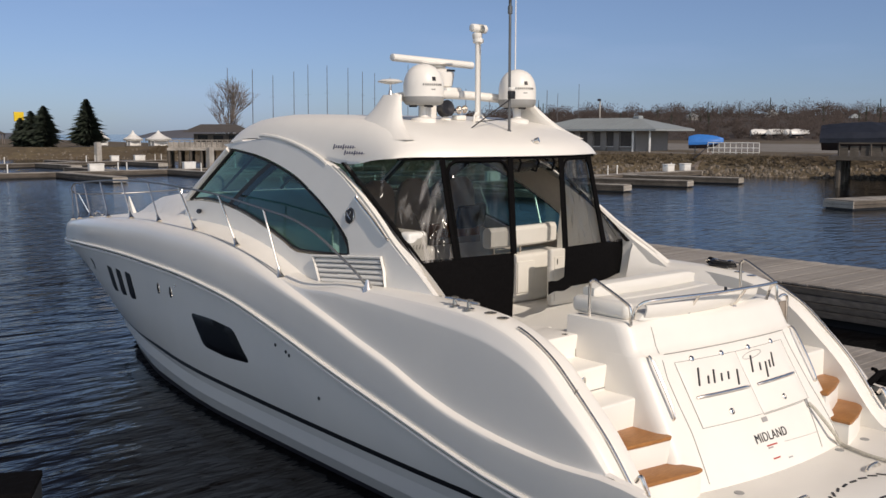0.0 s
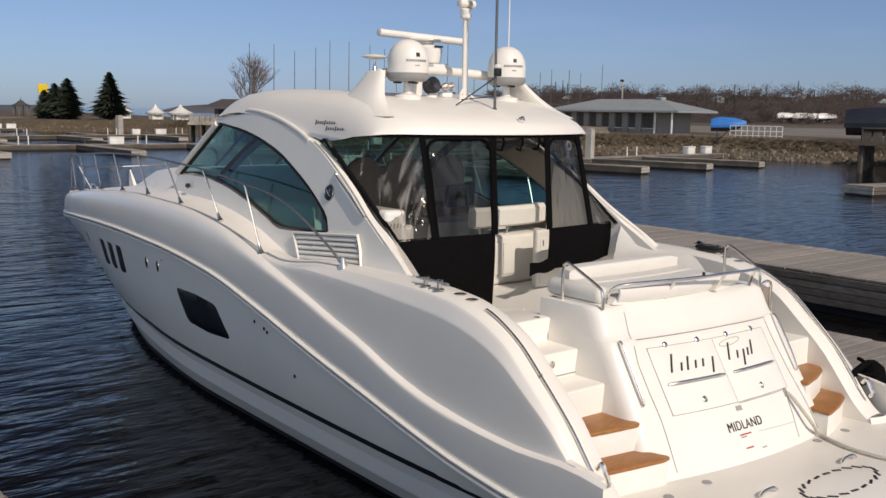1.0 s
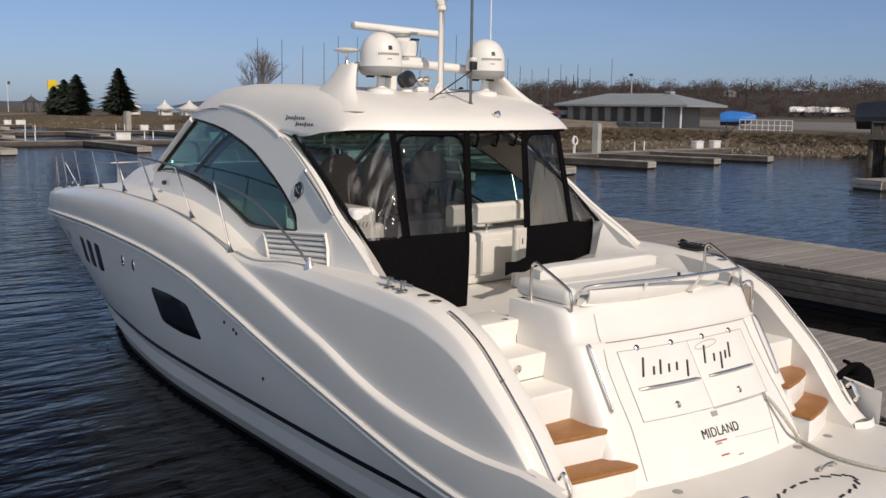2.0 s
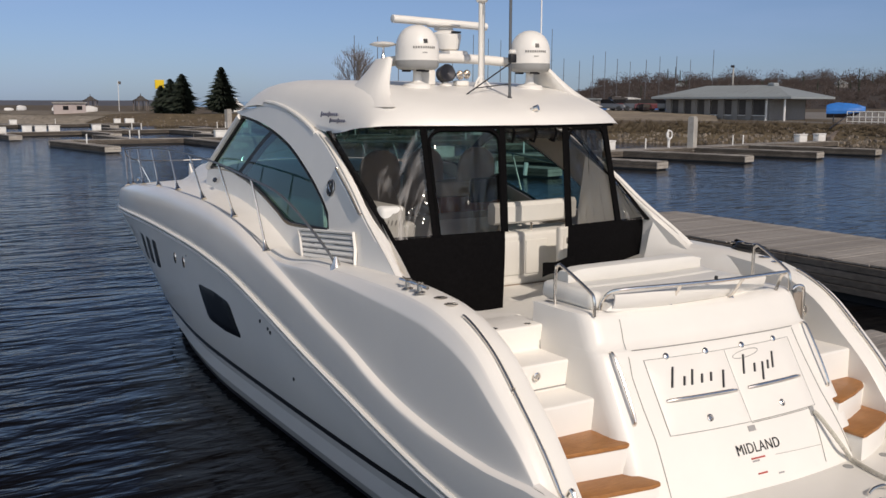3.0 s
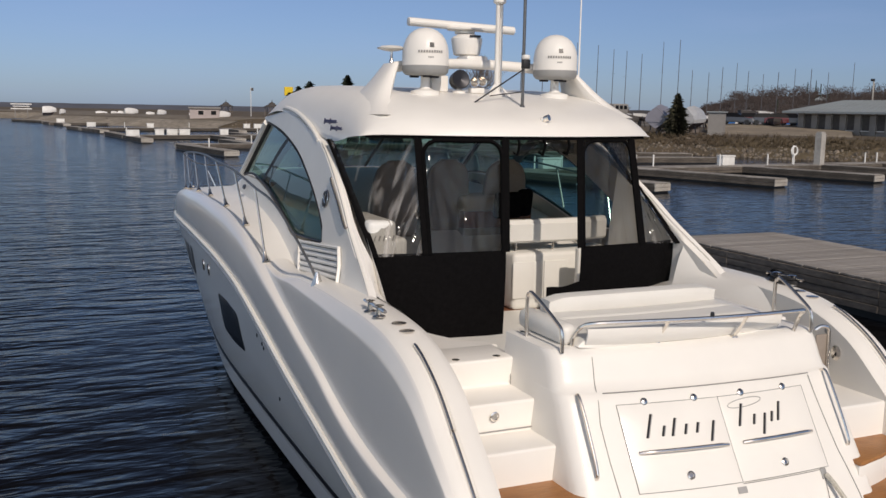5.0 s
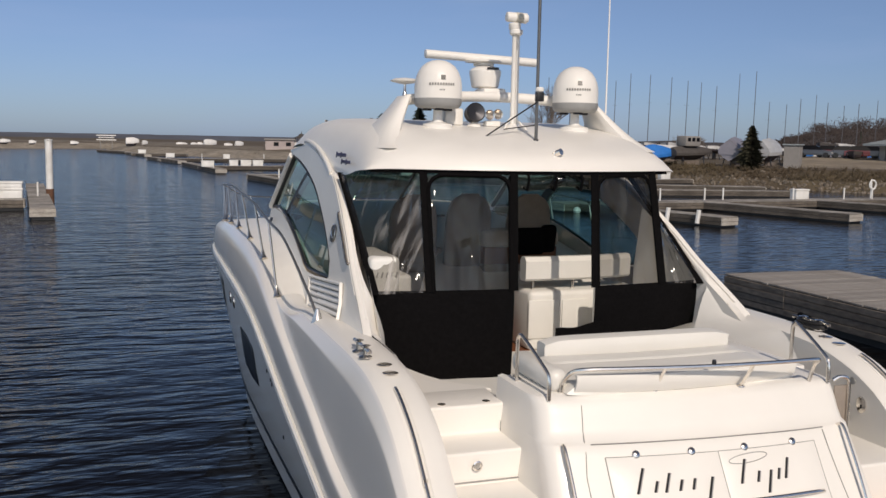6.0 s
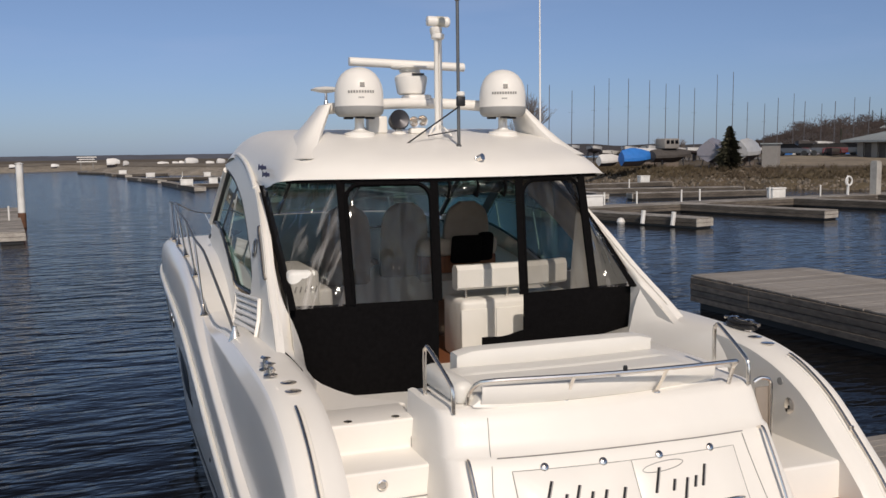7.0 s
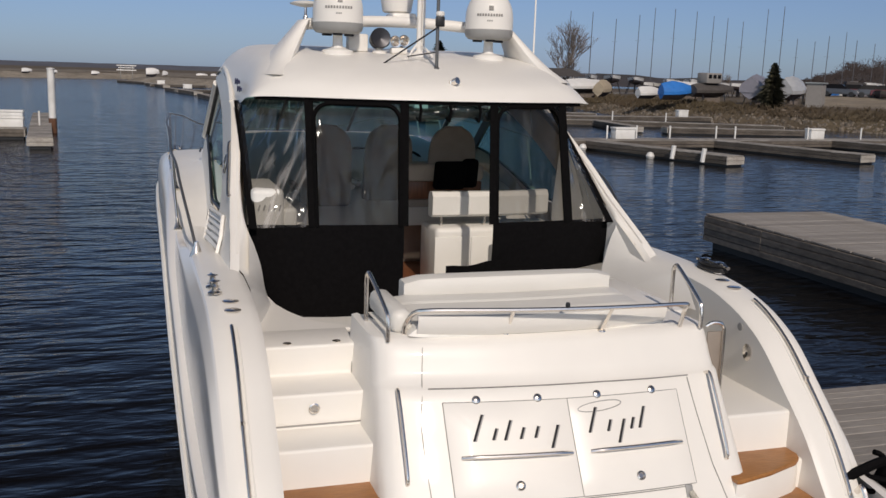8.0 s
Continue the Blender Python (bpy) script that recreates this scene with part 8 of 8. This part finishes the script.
# the point at the left: kiosk, shelters, tents, sign, flag
c = Vector(az_place(10.05, 178, 0.55))
kiosk = group_thing("kiosk", tuple(c), "small pinkish-grey wooden kiosk with two windows", "building")
part("wall", box(bmesh.new(), c + Vector((0, 0, 1.4)), (5.2, 3.4, 2.8), 0.03, Matrix.Rotation(-0.15, 3, "Z")), PINKWALL, kiosk, smooth=False)
part("roof", box(bmesh.new(), c + Vector((0, 0, 2.85)), (5.7, 4.0, 0.28), 0.08, Matrix.Rotation(-0.15, 3, "Z")), PALEWALL, kiosk, smooth=False)
for dx in (-0.9, 1.3):
    part("window", box(bmesh.new(), c + Vector((dx, -1.73 + dx * 0.15 * -1, 2.0)), (0.9, 0.06, 0.7), 0.02, Matrix.Rotation(-0.15, 3, "Z")), DARKGLASS, kiosk, smooth=False)
for az, r in ((11.2, 235), (13.9, 205)):
    c = Vector(az_place(az, r, 1.9))
    gz = group_thing("shelter", tuple(c), "open timber shelter with a peaked roof", "shelter", "shelters on the point")
    part("roof", lathe(bmesh.new(), ((1.85, 0), (1.9, 0.08), (0.75, 0.62), (0.7, 0.8), (0.1, 1.15), (0.04, 1.6)), 8, c + Vector((0, 0, 1.8))), DARKWALL, gz, smooth=False)
    for k in range(6):
        a = k * math.pi / 3
        part("post", tube(bmesh.new(), [c + Vector((1.5 * math.cos(a), 1.5 * math.sin(a), -1)), c + Vector((1.5 * math.cos(a), 1.5 * math.sin(a), 1.85))], 0.09, 5), BARK, gz)
for az, r, w in ((21.6, 172, 3.3), (23.0, 168, 4.4), (19.9, 180, 2.8)):
    c = Vector(az_place(az, r, 1.9, (-7.6, -5.1)))
    tent = group_thing("tent", tuple(c), "white peaked event tent on the grass", "tent", "white tents on the point")
    part("canopy", lathe(bmesh.new(), ((w * 0.5, 0), (w * 0.5, -0.3), (w * 0.5, 0.02), (w * 0.28, 0.45), (w * 0.10, 0.95), (0.03, 1.5)), 12, c + Vector((0, 0, 1.0))), WHITEBOX, tent)
    for k in range(4):
        a = k * math.pi / 2 + 0.5
        part("leg", tube(bmesh.new(), [c + Vector((w * 0.45 * math.cos(a), w * 0.45 * math.sin(a), -0.3)), c + Vector((w * 0.45 * math.cos(a), w * 0.45 * math.sin(a), 1.0))], 0.06, 4), WHITEBOX, tent)
    part("sidewall", box(bmesh.new(), c + Vector((0, 0, 0.4)), (w * 0.6, w * 0.6, 1.2), 0.1), WHITEBOX, tent, smooth=False)
c = Vector(az_place(14.95, 166, 1.9))
sign = group_thing("yellow_sign", tuple(c), "yellow sign board on a mast above the spruces", "sign")
part("mast", tube(bmesh.new(), [c, c + Vector((0, 0, 4.9))], 0.15, 6), MAST, sign)
part("board", box(bmesh.new(), c + Vector((0, 0, 4.6)), (1.5, 0.3, 1.5), 0.05), YELLOW, sign, smooth=False)
c = Vector(az_place(12.7, 190, 1.9))
flag = group_thing("flag_pole", tuple(c), "thin flag pole with a small dark flag", "flag pole")
part("pole", tube(bmesh.new(), [c, c + Vector((0, 0, 5.6))], 0.06, 5), WHITEBOX, flag)
part("flag", grid([[c + Vector((0.05 + 0.12 * k, 0.05 * math.sin(k * 1.3), 5.5 - 0.55 * f)) for k in range(5)] for f in (0, 0.5, 1)], thick=0.02), DARKWALL, flag)
c = Vector(az_place(-0.35, 214, 1.3, (-3.7, -5.5)))
board = group_thing("notice_board", tuple(c), "white open notice frame on two short legs", "sign")
for dz, h in ((1.25, 0.22), (1.75, 0.16), (2.2, 0.22)):
    part("board", box(bmesh.new(), c + Vector((0, 0, dz)), (4.0 if dz != 1.75 else 3.2, 0.2, h), 0.03), WHITEBOX, board, smooth=False)
for dx in (-1.2, 1.2):
    part("leg", tube(bmesh.new(), [c + Vector((dx, 0, -0.5)), c + Vector((dx, 0, 2.2))], 0.1, 5), PALEWALL, board)
for x, y, l, q, h in ((0.2, 207, 2.5, 0.1, 1.9), (2.9, 210, 1.3, 0.6, 1.3), (10.5, 209, 2.2, 0.0, 1.0), (13.2, 210, 1.3, 0.2, 1.0), (14.6, 211, 1.1, 0.0, 1.1), (16.2, 205, 2.7, 0.3, 1.8), (20.4, 208, 1.7, 0.1, 1.0), (22.6, 206, 2.0, 0.5, 1.5), (27.3, 196, 2.0, 1.2, 1.5), (29.2, 171, 2.2, 0.2, 1.6), (-12.0, 226, 1.6, 0.1, 1.0), (-21.0, 229, 1.4, 0.0, 1.0), (-27.0, 232, 2.0, 0.2, 1.2)):
    covered_boat((x, y, 1.15 if x > 0 else 0.9), q, l, h, WHITEHULL, "small white boat laid up along the far shore", cradle=False)
# low pale stone edge of the far shore
rows = [[], [], []]
for i in range(len(fine)):
    if fine[i].y > 150:
        for row, p in zip(rows, (foot[i] + Vector((0, 0, 0.3)), mid[i] + Vector((0, 0, 0.10)), mid[i].lerp(crown[i], 0.75) + Vector((0, 0, 0.08)))):
            row.append(p)
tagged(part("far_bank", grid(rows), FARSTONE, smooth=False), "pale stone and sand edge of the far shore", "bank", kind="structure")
# strip laid over the far ground to carry the haze-lightened grass
rows = [[], []]
for i in range(len(fine)):
    if fine[i].y > 150:
        inland = (crown[i] - mid[i]) * Vector((1, 1, 0))
        rows[0].append(mid[i].lerp(crown[i], 0.72) + Vector((0, 0, 0.12)))
        rows[1].append(crown[i] + inland.normalized() * 9.0 + Vector((0, 0, 0.45)))
tagged(part("far_field", grid(rows), FARGRASS, smooth=False), "dry grass field along the far shore, lightened for haze", "field", kind="structure")

# ---- near docks ----
def timber_dock(name, x0, x1, y0, y1, top, label, plank=0.19, individual=(0, 0), fascia=4, bottom=0.02):
    """A wide dock: boards across x, fascia boards along its sides. Boards between the two individual y values are parts."""
    thing = group_thing(name, ((x0 + x1) / 2, (y0 + y1) / 2, 0), label, "dock", kind="structure")
    n = int((y1 - y0) / plank)
    w = (y1 - y0) / n
    bm = bmesh.new()
    box(bm, (0, 0, 0), (x1 - x0, w - 0.008, 0.04), 0.005, segments=1)
    shared = bpy.data.meshes.new("plank")
    bm.to_mesh(shared)
    bm.free()
    shared.materials.append(PLANK)
    rest = bmesh.new()
    rr = random.Random(3)
    for k in range(n):
        y = y0 + w * (k + 0.5)
        jig = Matrix.Translation(((x0 + x1) / 2 + rr.uniform(-0.02, 0.02), y, top - 0.02 + rr.uniform(-0.005, 0.004))) @ Matrix.Rotation(rr.uniform(-0.0015, 0.0015), 4, "Y")
        if individual[0] <= y <= individual[1]:
            ob = new("plank", shared)
            ob.parent = thing
            ob.matrix_parent_inverse = world_of(thing).inverted()
            ob.matrix_basis = jig
        else:
            bmesh.ops.create_cube(rest, size=1, matrix=jig @ Matrix.Diagonal((x1 - x0, w - 0.008, 0.04, 1)))
    if len(rest.verts):
        ob = part("planking", rest, PLANK, thing, smooth=False)
        ob["kind"] = "stuff"
    else:
        rest.free()
    h = (top - 0.05 - bottom) / fascia
    for q in range(fascia):
        z = bottom + h * (q + 0.5)
        for x in (x0 - 0.01, x1 + 0.01):
            y = y0
            while y < y1 - 0.05:
                l = min(4.2, y1 - y)
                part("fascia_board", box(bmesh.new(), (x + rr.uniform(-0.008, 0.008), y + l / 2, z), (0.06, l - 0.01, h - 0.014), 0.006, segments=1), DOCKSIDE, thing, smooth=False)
                y += l
        for y in (y0 - 0.01, y1 + 0.01):
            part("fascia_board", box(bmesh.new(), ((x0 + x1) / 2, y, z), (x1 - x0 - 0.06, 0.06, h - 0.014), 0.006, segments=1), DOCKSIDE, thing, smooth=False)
    part("float", box(bmesh.new(), ((x0 + x1) / 2, (y0 + y1) / 2, 0.1), (x1 - x0 - 0.3, y1 - y0 - 0.3, 0.7)), RUBBER, thing, smooth=False)
    return thing


timber_dock("dock_main", 10.0, 13.3, -14.0, 13.35, 0.80, "wide weathered timber dock beyond the yacht's starboard side", individual=(2.0, 13.3), bottom=0.17)
timber_dock("dock_finger", 2.95, 6.1, -5.0, 2.45, 0.62, "weathered timber finger dock along the starboard quarter", plank=0.145, individual=(-3.0, 2.45), fascia=2)
# unseen, added with the port finger to bounce sun on to the hull
timber_dock("dock_walkway", -32.0, 9.8, -9.5, -4.6, 0.62, "weathered timber walkway dock astern", plank=0.19, fascia=2)
timber_dock("dock_port_finger", -7.6, -5.45, -4.55, 2.60, 0.72, "weathered timber finger dock on the port side", plank=0.145, individual=(1.0, 2.60), fascia=3)
pile_turn = Matrix.Rotation(-0.445, 3, "Z")
dark_pile = group_thing("dock_pile", (-6.19, 0.74, 0.72), "dark square timber pile on the port finger dock", "pile")
part("shaft", box(bmesh.new(), (-6.19, 0.74, 1.2), (0.385, 0.385, 0.98), 0.012, pile_turn, 1), RUBBER, dark_pile, smooth=False)
part("cap", box(bmesh.new(), (-6.19, 0.74, 1.712), (0.40, 0.40, 0.046), 0.01, pile_turn, 2), BLACK, dark_pile, "black rubber pile cap", smooth=False)

# fender and lines at the starboard quarter
fd = group_thing("fender", (2.45, -0.42, 0.9), "black canvas-covered fender hung at the starboard quarter", "fender")
part("body", lathe(bmesh.new(), ((0.03, 0.42), (0.11, 0.36), (0.15, 0.25), (0.15, -0.25), (0.11, -0.36), (0.03, -0.42)), 16, (2.42, -0.58, 0.86)), BLACK, fd)
part("lashing", tube(bmesh.new(), smooth_line([(2.42, -0.58, 1.26), (2.30, -0.57, 1.27), (2.14, -0.56, 1.22), (2.02, -0.55, 1.17)], 5), 0.035, 6), BLACK, fd)
coil = part("line_coil", tube(bmesh.new(), [(2.30 + 0.11 * math.cos(a) + 0.01 * math.sin(7 * a), -0.56 + 0.09 * math.sin(a), 1.02 + 0.10 * math.sin(a * 0.5) + 0.015 * a) for a in steps(0, 14, 60)], 0.022, 6), BLACK)
tagged(coil, "coiled black mooring line at the stern", "rope")
tie = part("fender_line", tube(bmesh.new(), smooth_line([(2.16, 1.36, 2.25), (2.09, 1.42, 2.30), (2.13, 1.50, 2.31), (2.18, 1.44, 2.28), (2.11, 1.36, 2.29), (2.07, 1.47, 2.285), (2.17, 1.53, 2.27), (2.22, 1.48, 2.15), (2.24, 1.47, 2.0)], 5), 0.03, 7), BLACK)
tagged(tie, "knotted black fender line on the starboard gunwale", "rope")
# shore-power cable across the platform
cable = part("shore_cable", tube(bmesh.new(), smooth_line([transom(0.765, 1.22, 0.02), transom(0.80, 1.13, 0.05), (0.90, -0.80, 0.95), (1.02, -0.80, 0.83), (0.96, -0.97, 0.822), (0.90, -1.2, 0.822), (0.92, -1.5, 0.822), (1.08, -1.85, 0.822), (1.38, -2.16, 0.828), (1.85, -2.42, 0.72), (2.5, -2.6, 0.62), (3.0, -2.65, 0.65), (3.5, -2.6, 0.645)], 6), 0.018, 8), ROPE)
tagged(cable, "pale shore-power cable lying across the swim platform", "cable")
